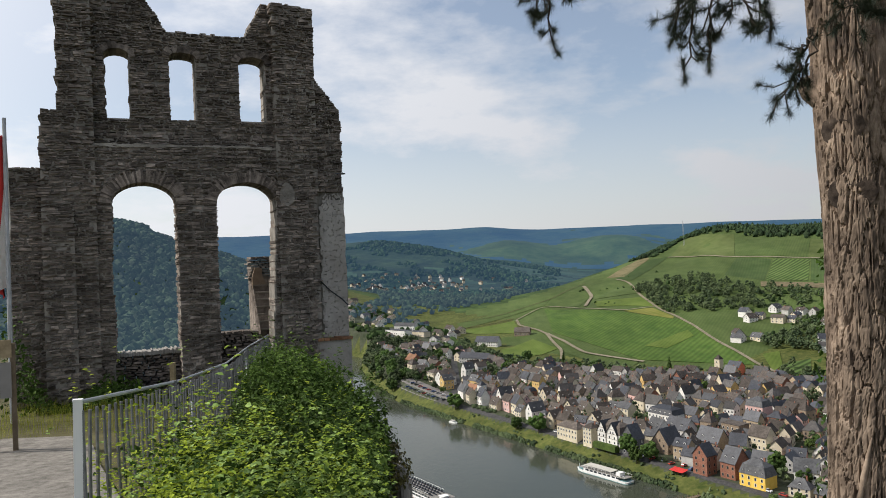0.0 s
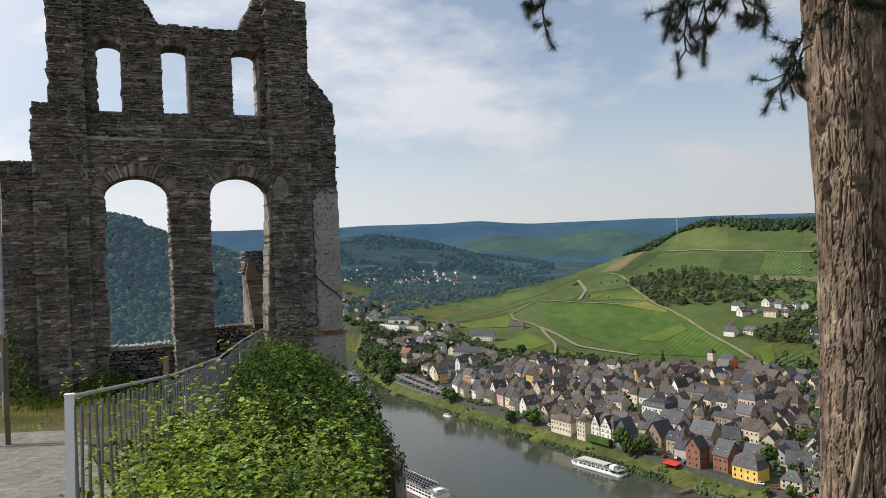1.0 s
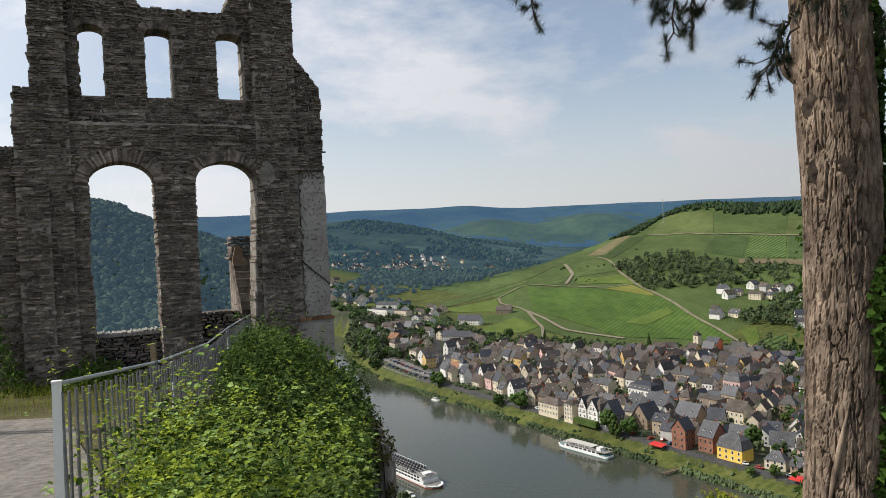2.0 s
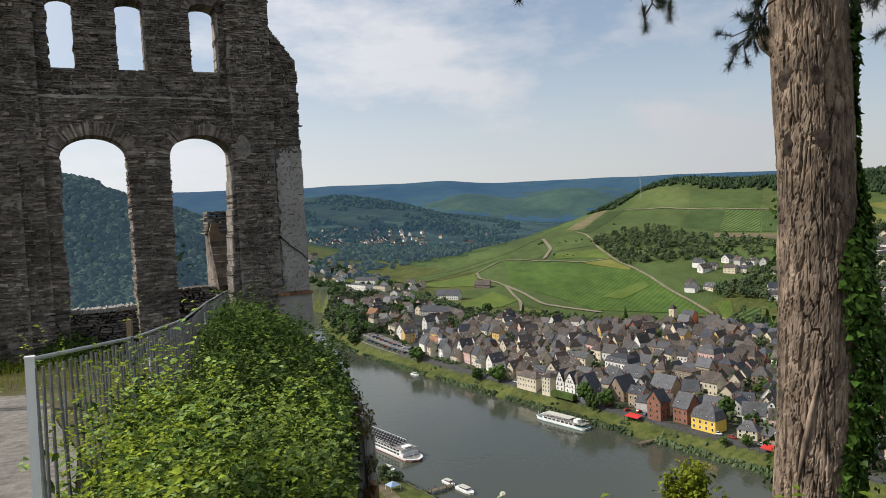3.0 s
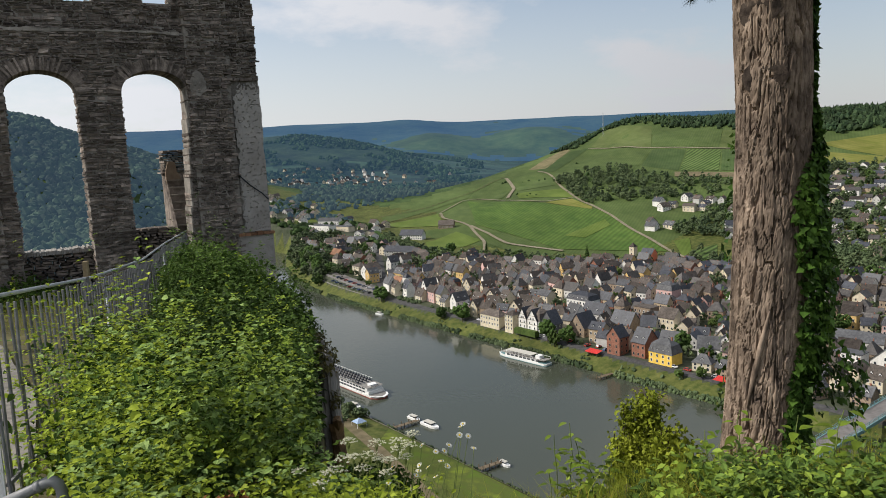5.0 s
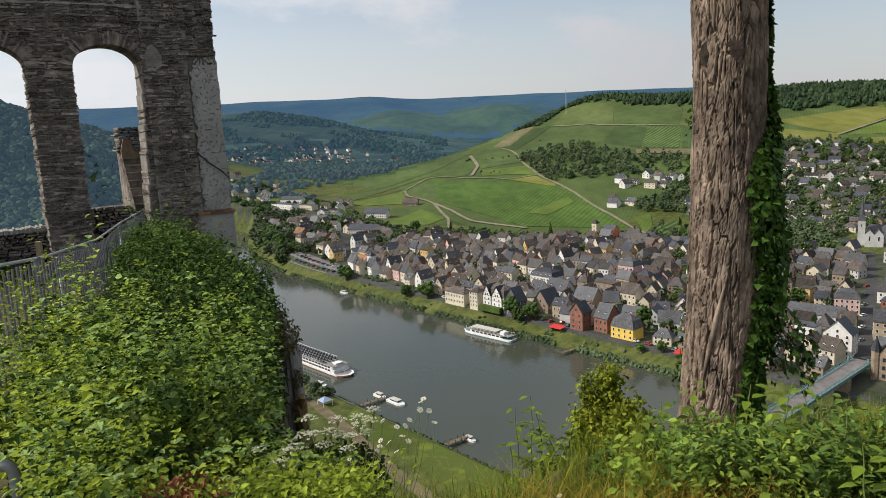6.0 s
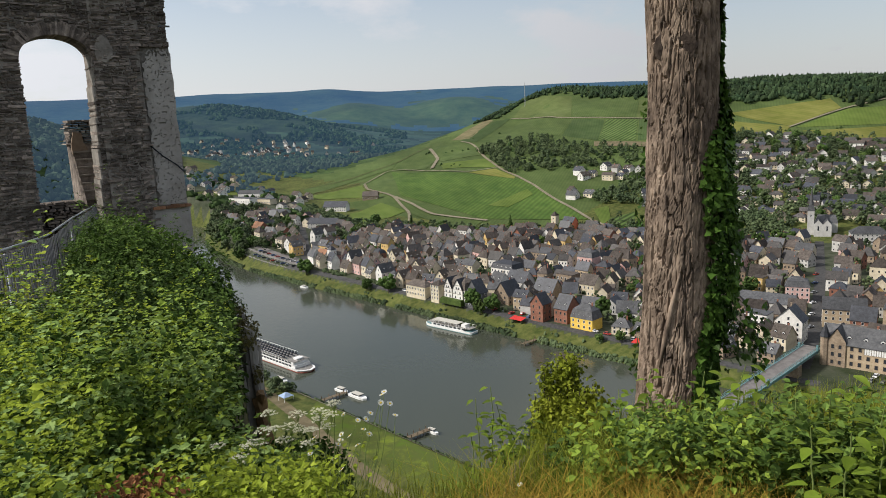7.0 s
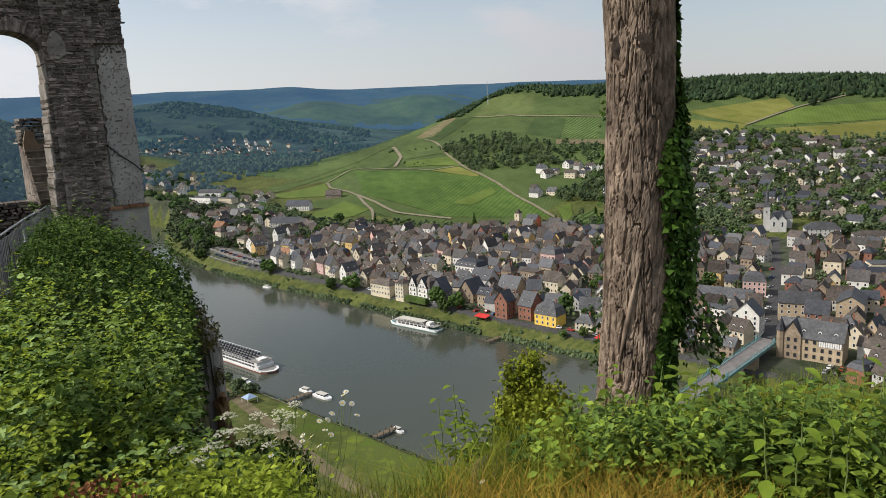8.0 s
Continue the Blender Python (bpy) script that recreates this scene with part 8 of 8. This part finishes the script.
# rock under the rim
def slabs(name, n, x0, x1, y0, y1, ztop, size, seed, material, label):
    """Upright, broken plates of slate leaning together."""
    g, S = random.Random(seed), Shape()
    for k in range(n):
        u = (k + g.random()) / n
        cx, cy = x0 + (x1 - x0) * u, g.uniform(y0, y1)
        w, d, lean = size * g.uniform(0.5, 1.5), size * g.uniform(0.9, 2.2), g.gauss(0.10, 0.05)
        turn, z = g.uniform(-0.5, 0.9), ztop - 0.5 * (1 - u) * 0.2 - g.random() ** 2 * 0.9
        zs = [-4.5]
        while zs[-1] < z - 0.1:
            zs.append(min(z, zs[-1] + g.uniform(0.12, 0.55) * (3 if zs[-1] < -2.2 else 1)))
        rings = []
        for q in zs:
            sx, sy, ox, oy = w * g.uniform(0.75, 1.2), d * g.uniform(0.75, 1.2), g.gauss(0, 0.018), g.gauss(0, 0.03)
            for a, b in ((-1, -0.7), (0.1, -1), (1, -0.6), (0.8, 0.8), (-0.8, 1)):
                x, y = a * sx * g.uniform(0.85, 1.1), b * sy * g.uniform(0.85, 1.1)
                rings.append((cx + ox - lean * (q + 1) * 0.5 + x * math.cos(turn) - y * math.sin(turn), cy + oy + x * math.sin(turn) + y * math.cos(turn), q + g.uniform(-0.03, 0.03)))
        m = len(zs)
        S.add(rings, [(i * 5 + c, i * 5 + (c + 1) % 5, i * 5 + 5 + (c + 1) % 5, i * 5 + 5 + c) for i in range(m - 1) for c in range(5)] + [tuple(range(5 * m - 5, 5 * m))])
    return tagged(new(name, S.mesh(name, material)), label, "rock")


slabs("rock_outcrop", 150, -1.2, -0.49, 7.5, 8.1, -0.40, 0.042, 3, M_ROCK, "grey slate outcrop of upright plates below the rim")
slabs("rust_stained_rock", 9, -0.54, -0.43, 7.42, 7.6, -1.0, 0.034, 5, M_ROCKRED, "rust-stained slate plates beside the outcrop")
P, N, S_ = [], [], []
g1 = np.random.default_rng(41)
a = g1.uniform(2.6, 5.4, 5000)
z = -0.15 - g1.random(5000) ** 2.5 * 0.9
keep = np.cos(a) < 0.0
a, z = a[keep], z[keep]
P = np.c_[-0.95 + 0.5 * np.cos(a) * (1 + 0.2 * g1.random(len(a))), 8.35 + 0.85 * np.sin(a) * (1 + 0.2 * g1.random(len(a))), z]
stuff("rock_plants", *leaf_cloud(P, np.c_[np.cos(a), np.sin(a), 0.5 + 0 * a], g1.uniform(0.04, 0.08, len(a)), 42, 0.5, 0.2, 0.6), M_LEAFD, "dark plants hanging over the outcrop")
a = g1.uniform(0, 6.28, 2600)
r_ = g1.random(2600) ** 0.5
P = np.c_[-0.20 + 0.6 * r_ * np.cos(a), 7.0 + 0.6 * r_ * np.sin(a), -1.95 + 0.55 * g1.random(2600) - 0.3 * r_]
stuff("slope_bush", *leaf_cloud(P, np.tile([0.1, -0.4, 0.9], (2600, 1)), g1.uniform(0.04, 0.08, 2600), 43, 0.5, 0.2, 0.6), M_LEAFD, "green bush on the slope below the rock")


# shrubs crowning the outcrop and hanging down beside it
def shell(c, r, n, seed, top=-0.4):
    g = np.random.default_rng(seed)
    d = g.normal(0, 1, (n, 3))
    d /= np.linalg.norm(d, axis=1, keepdims=True)
    d = d[d[:, 2] > top]
    q = g.uniform(0.55, 1.08, (len(d), 1)) * (1 + 0.14 * np.sin(d[:, :1] * 9 + seed) * np.sin(d[:, 2:] * 8))
    return np.array(c) + d * q * np.array(r), d


def shells(name, balls, seed, size, material, label):
    SH = [shell(c, r, n, seed + k) for k, (c, r, n) in enumerate(balls)]
    P, N = np.concatenate([q[0] for q in SH]), np.concatenate([q[1] for q in SH])
    stuff(name, *leaf_cloud(P, N + np.array([0, 0, 0.4]), np.random.default_rng(seed + 50).uniform(*size, len(P)), seed + 60, 0.55, 0.2, 0.6), material, label)


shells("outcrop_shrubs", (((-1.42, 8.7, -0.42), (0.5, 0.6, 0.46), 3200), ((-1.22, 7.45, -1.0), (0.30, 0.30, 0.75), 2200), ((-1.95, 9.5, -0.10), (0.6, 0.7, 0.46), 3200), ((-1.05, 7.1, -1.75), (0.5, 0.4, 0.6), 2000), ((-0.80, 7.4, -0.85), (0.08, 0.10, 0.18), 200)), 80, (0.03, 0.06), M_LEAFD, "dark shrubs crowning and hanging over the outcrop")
shells("mound_shrubs", (((-2.76, 12.1, -0.10), (0.60, 0.75, 0.42), 3600), ((-2.10, 11.2, -0.24), (0.55, 0.65, 0.45), 3600), ((-2.6, 10.4, -0.18), (0.5, 0.6, 0.42), 3000)), 140, (0.04, 0.07), M_LEAFM, "leafy green shrubs on the mound before the ruin")
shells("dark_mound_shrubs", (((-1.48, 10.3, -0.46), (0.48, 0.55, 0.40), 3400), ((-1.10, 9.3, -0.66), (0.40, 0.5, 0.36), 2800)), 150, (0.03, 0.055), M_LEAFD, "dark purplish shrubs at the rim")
shells("dry_rim_growth", (((-0.86, 8.2, -0.56), (0.34, 0.5, 0.24), 2600), ((-0.58, 7.6, -0.55), (0.15, 0.25, 0.2), 700), ((-0.47, 7.5, -0.95), (0.05, 0.12, 0.14), 160)), 160, (0.024, 0.05), M_DRYLEAF, "dry brownish growth over the edge of the outcrop")


# ---- single plants ----
def plant(name, base, height, leaves, size, seed, material, label, lean=(0, 0), category="plant", pairs=True, droop=0.4):
    """A leafy stem: a thin stalk with pairs of leaves, each leaf a part."""
    g = random.Random(seed)
    ob = thing(name, pose(*base), label, category, "leafy weeds at the rim")
    path = [Vector((lean[0] * t * t, lean[1] * t * t, height * t)) + Vector((g.gauss(0, .006), g.gauss(0, .006), 0)) for t in [k / 8 for k in range(9)]]
    S = Shape()
    S.tube(path, [0.006 - 0.0005 * k for k in range(9)], 6)
    part("stem", S, M_STEM, ob)
    for k in range(leaves):
        t = 0.25 + 0.75 * k / max(1, leaves - 1)
        q = path[min(8, int(t * 8))]
        az = k * 2.4 + g.uniform(-.4, .4)
        d = Vector((math.cos(az), math.sin(az), g.uniform(-0.1, 0.5))).normalized()
        s = d.cross(Vector((0, 0, 1))).normalized()
        n = s.cross(d)
        L = size * g.uniform(0.7, 1.15) * (1.1 - 0.45 * t)
        w = L * 0.29
        V = []
        for i in range(5):
            f = i / 4
            prof = (0.08, 0.9, 1.0, 0.6, 0.02)[i]
            c = q + d * (0.02 + L * f) - n * (droop * L * f * f)
            V += [c - s * w * prof + n * 0.16 * w * prof, c - n * 0.05 * w, c + s * w * prof + n * 0.16 * w * prof]
        S = Shape()
        S.add(V, [(3 * i + j, 3 * i + j + 1, 3 * i + j + 4, 3 * i + j + 3) for i in range(4) for j in range(2)])
        part("leaf", S, material, ob, smooth=True)
    return ob


M_STEM = mat("green_stem", (0.09, 0.13, 0.03), (0.17, 0.21, 0.07), 8, 0.8, 0.1)
M_BIGLEAF = mat("broad_leaf", (0.082, 0.138, 0.012), (0.200, 0.265, 0.036), 5, 0.45, 0.25, 30, rand=0.35, trans=0.35)
pr = random.Random(12)
for az, el, d in ((27.9, -19.8, 3.9), (25.6, -21.5, 3.8), (31.8, -19.9, 3.7), (33.9, -19.3, 3.6), (36.4, -19.7, 3.5), (38.0, -21.0, 3.4), (40.7, -19.8, 3.5), (42.5, -19.2, 3.6), (45.7, -17.8, 3.6), (46.4, -18.4, 3.4), (44.0, -20.5, 3.2),
                  (39.5, -23.0, 3.0), (41.5, -22.5, 2.9), (47.5, -19.0, 3.3), (26.8, -23.0, 3.5), (24.4, -23.0, 3.8), (34.4, -21.0, 3.8), (43.3, -21.5, 3.3), (45.0, -22.5, 2.9)):
    top = sight(az, el, d)
    gz = ground_z(top.x, top.y)
    plant("leafy_weed", (top.x, top.y, gz - 0.03), max(0.3, top.z - gz), 24, pr.uniform(0.085, 0.125), pr.randrange(999), M_BIGLEAF, "broad-leaved green weed at the rim", (pr.uniform(-.06, .06), pr.uniform(-.05, .05)))
for az, el, d in ((15.2, -21.4, 4.1), (14.0, -22.3, 4.05), (16.3, -22.4, 4.1), (17.2, -24.5, 4.0), (13.6, -25, 3.9), (18.3, -23.5, 4.2)):
    top = sight(az, el, d)
    gz = ground_z(top.x, top.y)
    plant("tall_weed", (top.x, top.y, gz - 0.03), max(0.3, top.z - gz), 26, 0.085, pr.randrange(999), M_BIGLEAF, "slender upright weed with small leaves", (pr.uniform(-.05, .05), 0))
for az, el, d in ((-17.5, -26, 2.9), (-13.5, -25.5, 2.8), (-9.5, -27, 2.7), (-15.5, -24, 3.1), (-6.5, -25.5, 2.9), (-11.5, -23.5, 3.3), (-19, -23.5, 3.2), (-3.5, -27, 2.7), (-18.5, -19.6, 3.7), (-15.0, -19.8, 3.9), (-11, -20.5, 4.1), (-8, -21.5, 3.8)):
    top = sight(az, el, d)
    gz = ground_z(top.x, top.y)
    plant("leafy_weed", (top.x, top.y, gz - 0.03), max(0.3, top.z - gz), 20, pr.uniform(0.05, 0.075), pr.randrange(999), M_BIGLEAF, "broad-leaved green weed among brambles", (pr.uniform(-.06, .06), pr.uniform(-.05, .05)))


def umbel(az, el, d, seed, r=0.05):
    g = random.Random(seed)
    top = sight(az, el, d)
    gz = ground_z(top.x, top.y)
    h = top.z - gz
    ob = thing("umbel_flower", pose(top.x, top.y, gz), "wild umbel with a flat cream flower head", "flower", "cream umbels at the rim")
    S = Shape()
    S.tube([(g.uniform(-.28, .05), g.uniform(-.15, .1), 0), (g.uniform(-.08, .0), 0.0, h * 0.6), (0, 0, h - 0.05)], [0.0022, 0.0018, 0.0013], 5)
    for k in range(9):
        a = k * 0.7
        S.tube([(0, 0, h - 0.05), (r * 0.7 * math.cos(a) * (0.4 + 0.6 * (k % 2)), r * 0.7 * math.sin(a) * (0.4 + 0.6 * (k % 2)), h - 0.008)], 0.0012, 4)
    part("stem", S, M_STEM, ob)
    H = Shape()
    for j in range(15):
        a, q = j * 2.4, r * (j / 15) ** 0.5 * 1.25
        c0 = Vector((q * math.cos(a), q * math.sin(a), h + g.uniform(-.006, .006) - 0.25 * q))
        for k in range(9):
            c = c0 + Vector((g.gauss(0, .0042), g.gauss(0, .0042), g.uniform(-.002, .003)))
            s = g.uniform(0.0024, 0.0044)
            H.add([c + Vector((s, 0, 0)), c + Vector((0, s, 0)), c + Vector((-s, 0, 0)), c + Vector((0, -s, 0)), c + Vector((0, 0, s * .8))], [(0, 1, 4), (1, 2, 4), (2, 3, 4), (3, 0, 4)])
    part("flower_head", H, M_UMBEL, ob, "flat cream flower head")


for k, (az, el) in enumerate([(1.3, -23.2), (-1.0, -23.4), (-3.7, -24.2), (-4.4, -24.4), (-2.3, -23.4), (2.6, -22.2), (-2.6, -22.3), (-0.4, -22.6), (-5.1, -25.1), (0.3, -24.8), (-6.7, -24.0), (0.6, -23.9), (1.9, -23.8), (-1.6, -24.3), (-3.0, -23.5), (1.4, -22.6), (-0.2, -23.8), (2.3, -23.0)]):
    umbel(az, el, 3.25 + 0.12 * math.sin(k * 2.1), 100 + k, 0.031 + 0.007 * math.sin(k))


def daisy(az, el, d, seed):
    g = random.Random(seed)
    top = sight(az, el, d)
    gz = ground_z(top.x, top.y)
    h = top.z - gz
    ob = thing("daisy", pose(top.x, top.y, gz), "white ox-eye daisy on a thin stem", "flower", "daisies at the rim")
    S = Shape()
    S.tube([(g.uniform(-.30, -.05), g.uniform(-.25, .0), 0), (g.uniform(-.10, -.02), g.uniform(-.06, 0), h * 0.6), (0, 0, h)], [0.0022, 0.0018, 0.0013], 5)
    part("stem", S, M_STEM, ob)
    tilt = Euler((g.uniform(-0.2, 0.7), g.uniform(-.8, .8), g.uniform(-1, 1))).to_matrix()
    H = Shape()
    for k in range(13):
        a = 2 * math.pi * k / 13
        e, f = Vector((math.cos(a), math.sin(a), 0)), Vector((-math.sin(a), math.cos(a), 0))
        q = [e * .005 - f * .0012, e * .0125 - f * .0021 + Vector((0, 0, .002)), e * .015, e * .0125 + f * .0021 + Vector((0, 0, .002)), e * .005 + f * .0012]
        H.add([tuple(tilt @ v + Vector((0, 0, h))) for v in q], [(0, 1, 2, 3, 4)])
    part("petals", H, M_PETAL, ob, "ring of white petals")
    E = Shape()
    ring = [Vector((.005 * math.cos(k * .785), .005 * math.sin(k * .785), .001)) for k in range(8)] + [Vector((0, 0, .006))]
    E.add([tuple(tilt @ v + Vector((0, 0, h))) for v in ring], [(k, (k + 1) % 8, 8) for k in range(8)])
    part("eye", E, M_FLOWEYE, ob, "yellow flower eye")


for k, (az, el) in enumerate([(3.3, -23.2), (4.4, -23.7), (5.1, -23.7), (5.5, -23.3), (6.7, -21.8), (7.1, -22.7), (6.4, -22.6), (7.5, -23.6), (4.8, -24.4), (3.0, -24.6), (3.7, -24.8), (2.7, -25.3), (0.8, -24.6), (0.4, -25.7), (4.3, -25.5), (2.8, -27.1), (2.2, -26.3), (17.5, -28.9), (5.3, -24.8), (6.5, -22.0), (2.9, -25.0)]):
    daisy(az, el, 3.15 + 0.1 * math.sin(k * 1.7), 200 + k)


def shrub(az, d, top_el, width, seed, label, material, n=2600, leaf=(0.035, 0.07)):
    """A bush rooted on the slope: stems and a crown of small leaves."""
    g = np.random.default_rng(seed)
    top = sight(az, top_el, d)
    gz = ground_z(top.x, top.y)
    ob = thing("shrub", pose(top.x, top.y, gz), label, "shrub")
    h = top.z - gz
    S = Shape()
    tips = []
    for k in range(14):
        a, q = g.uniform(0, 6.283), g.uniform(0.2, 1) * width
        t = (q * math.cos(a), q * math.sin(a), h * (1 - 0.30 * (q / width) ** 1.5 * g.uniform(0.6, 1.4)))
        S.tube([(0, 0, 0), (t[0] * .4, t[1] * .4, t[2] * .55), t], [0.02, 0.012, 0.004], 5)
        tips.append(t)
    part("stem", S, M_TWIG, ob)
    T = np.array(tips)[g.integers(0, 14, n)]
    f = g.uniform(0.35, 1.0, n)[:, None] ** 0.7
    P = T * np.c_[f, f, f] + g.normal(0, 0.10 * width + 0.02, (n, 3))
    V, F = leaf_cloud(P, P - np.array([0, 0, h * .5]), g.uniform(*leaf, n), seed + 1, 0.65, 0.15, 0.7)
    tagged(part("leaves", fast_mesh("leaves", V, F, [material]), None, ob), kind="stuff")


shrub(21.3, 6.0, -18.9, 0.30, 61, "olive-green leafy bush on the slope", M_OLIVE, 14000, (0.024, 0.046))
shrub(19.5, 6.0, -19.3, 0.13, 64, "narrow olive-green bush on the slope", M_OLIVE, 4200, (0.024, 0.046))
shrub(23.6, 5.4, -21.0, 0.24, 62, "yellow-green bush beside the pine", M_OLIVE, 4200, (0.026, 0.05))
shrub(17.5, 5.4, -26.0, 0.35, 63, "low green bush below the rim", M_LEAF, 1600)

# ---- flag and notice board beside the path ----
fl = thing("flag", pose(-7.2, 12.03, ground_z(-7.17, 12.03)), "red and white flag hanging from a pole", "flag")
S = Shape()
S.tube([(0, 0, 0), (0.02, 0, 5.05)], [0.04, 0.03], 8)
part("pole", S, M_GALV, fl)
S = Shape()
V = []
for j in range(15):
    for i in range(7):
        u, t = i / 6, j / 14
        V.append((-0.02 - 0.13 * u + 0.05 * math.sin(t * 4 + u * 3) - 0.1 * t * 0, 0.10 * math.sin(u * 7 + t * 2), 4.85 - 2.6 * t - 0.2 * u))
S.add(V, [(j * 7 + i, j * 7 + i + 1, (j + 1) * 7 + i + 1, (j + 1) * 7 + i) for j in range(14) for i in range(6)])
for k, q in enumerate(S.f):
    S.m[k] = 1 if k % 6 < 2 else 0
part("cloth", S, [M_RED, M_PETAL], fl, "limp red and white cloth", smooth=True)
bd = thing("notice_board", pose(-5.66, 9.46, ground_z(-5.6, 9.46), 0, 0, 28), "small notice board on two timber posts", "sign")
for sx in (-0.20, 0.02):
    S = Shape()
    S.box(sx - .03, sx + .03, 0, .06, 0, 1.42)
    part("post", S, M_TIMBER, bd)
S = Shape()
S.box(-.19, .01, -.03, -.005, 1.24, 1.47)
part("panel", S, M_CUT, bd, "faded yellowish panel")
S = Shape()
S.box(-.13, .00, -.03, -.005, 0.72, 1.18)
part("sheet", S, M_DECK, bd, "pale lower sheet")
for px, py in ((-4.75, 12.6), (-3.6, 12.9)):
    S = Shape()
    S.box(-.04, .04, -.04, .04, 0, 0.85)
    o = tagged(new("wooden_post", S.mesh("wooden_post", M_CUT)), "short weathered wooden post by the ruin", "post", "posts by the ruin")
    o.matrix_basis = pose(px, py, ground_z(px, py))
S = Shape()
S.tube([(-1.76, 3.43, 0.12), (-1.66, 3.44, 0.155), (-1.56, 3.45, 0.195), (-1.535, 3.45, 0.195), (-1.515, 3.45, 0.18), (-1.505, 3.45, 0.15), (-1.50, 3.45, -0.25)], 0.026, 14)
pipe = thing("pipe", pose(0, 0, 0), "grey plastic pipe elbow at the end of the railing", "pipe")
part("elbow", S, M_PVC, pipe, smooth=True)
for q, w in (((-1.60, 3.446, 0.179), 0.0295), ((-1.503, 3.45, 0.09), 0.0295)):
    S = Shape()
    S.tube([(q[0] - 0.012, q[1], q[2] - 0.006), (q[0] + 0.012, q[1], q[2] + 0.006)] if q[2] > 0.1 else [(q[0], q[1], q[2] - 0.012), (q[0], q[1], q[2] + 0.012)], w, 14)
    part("collar", S, M_PVC, pipe, smooth=True)
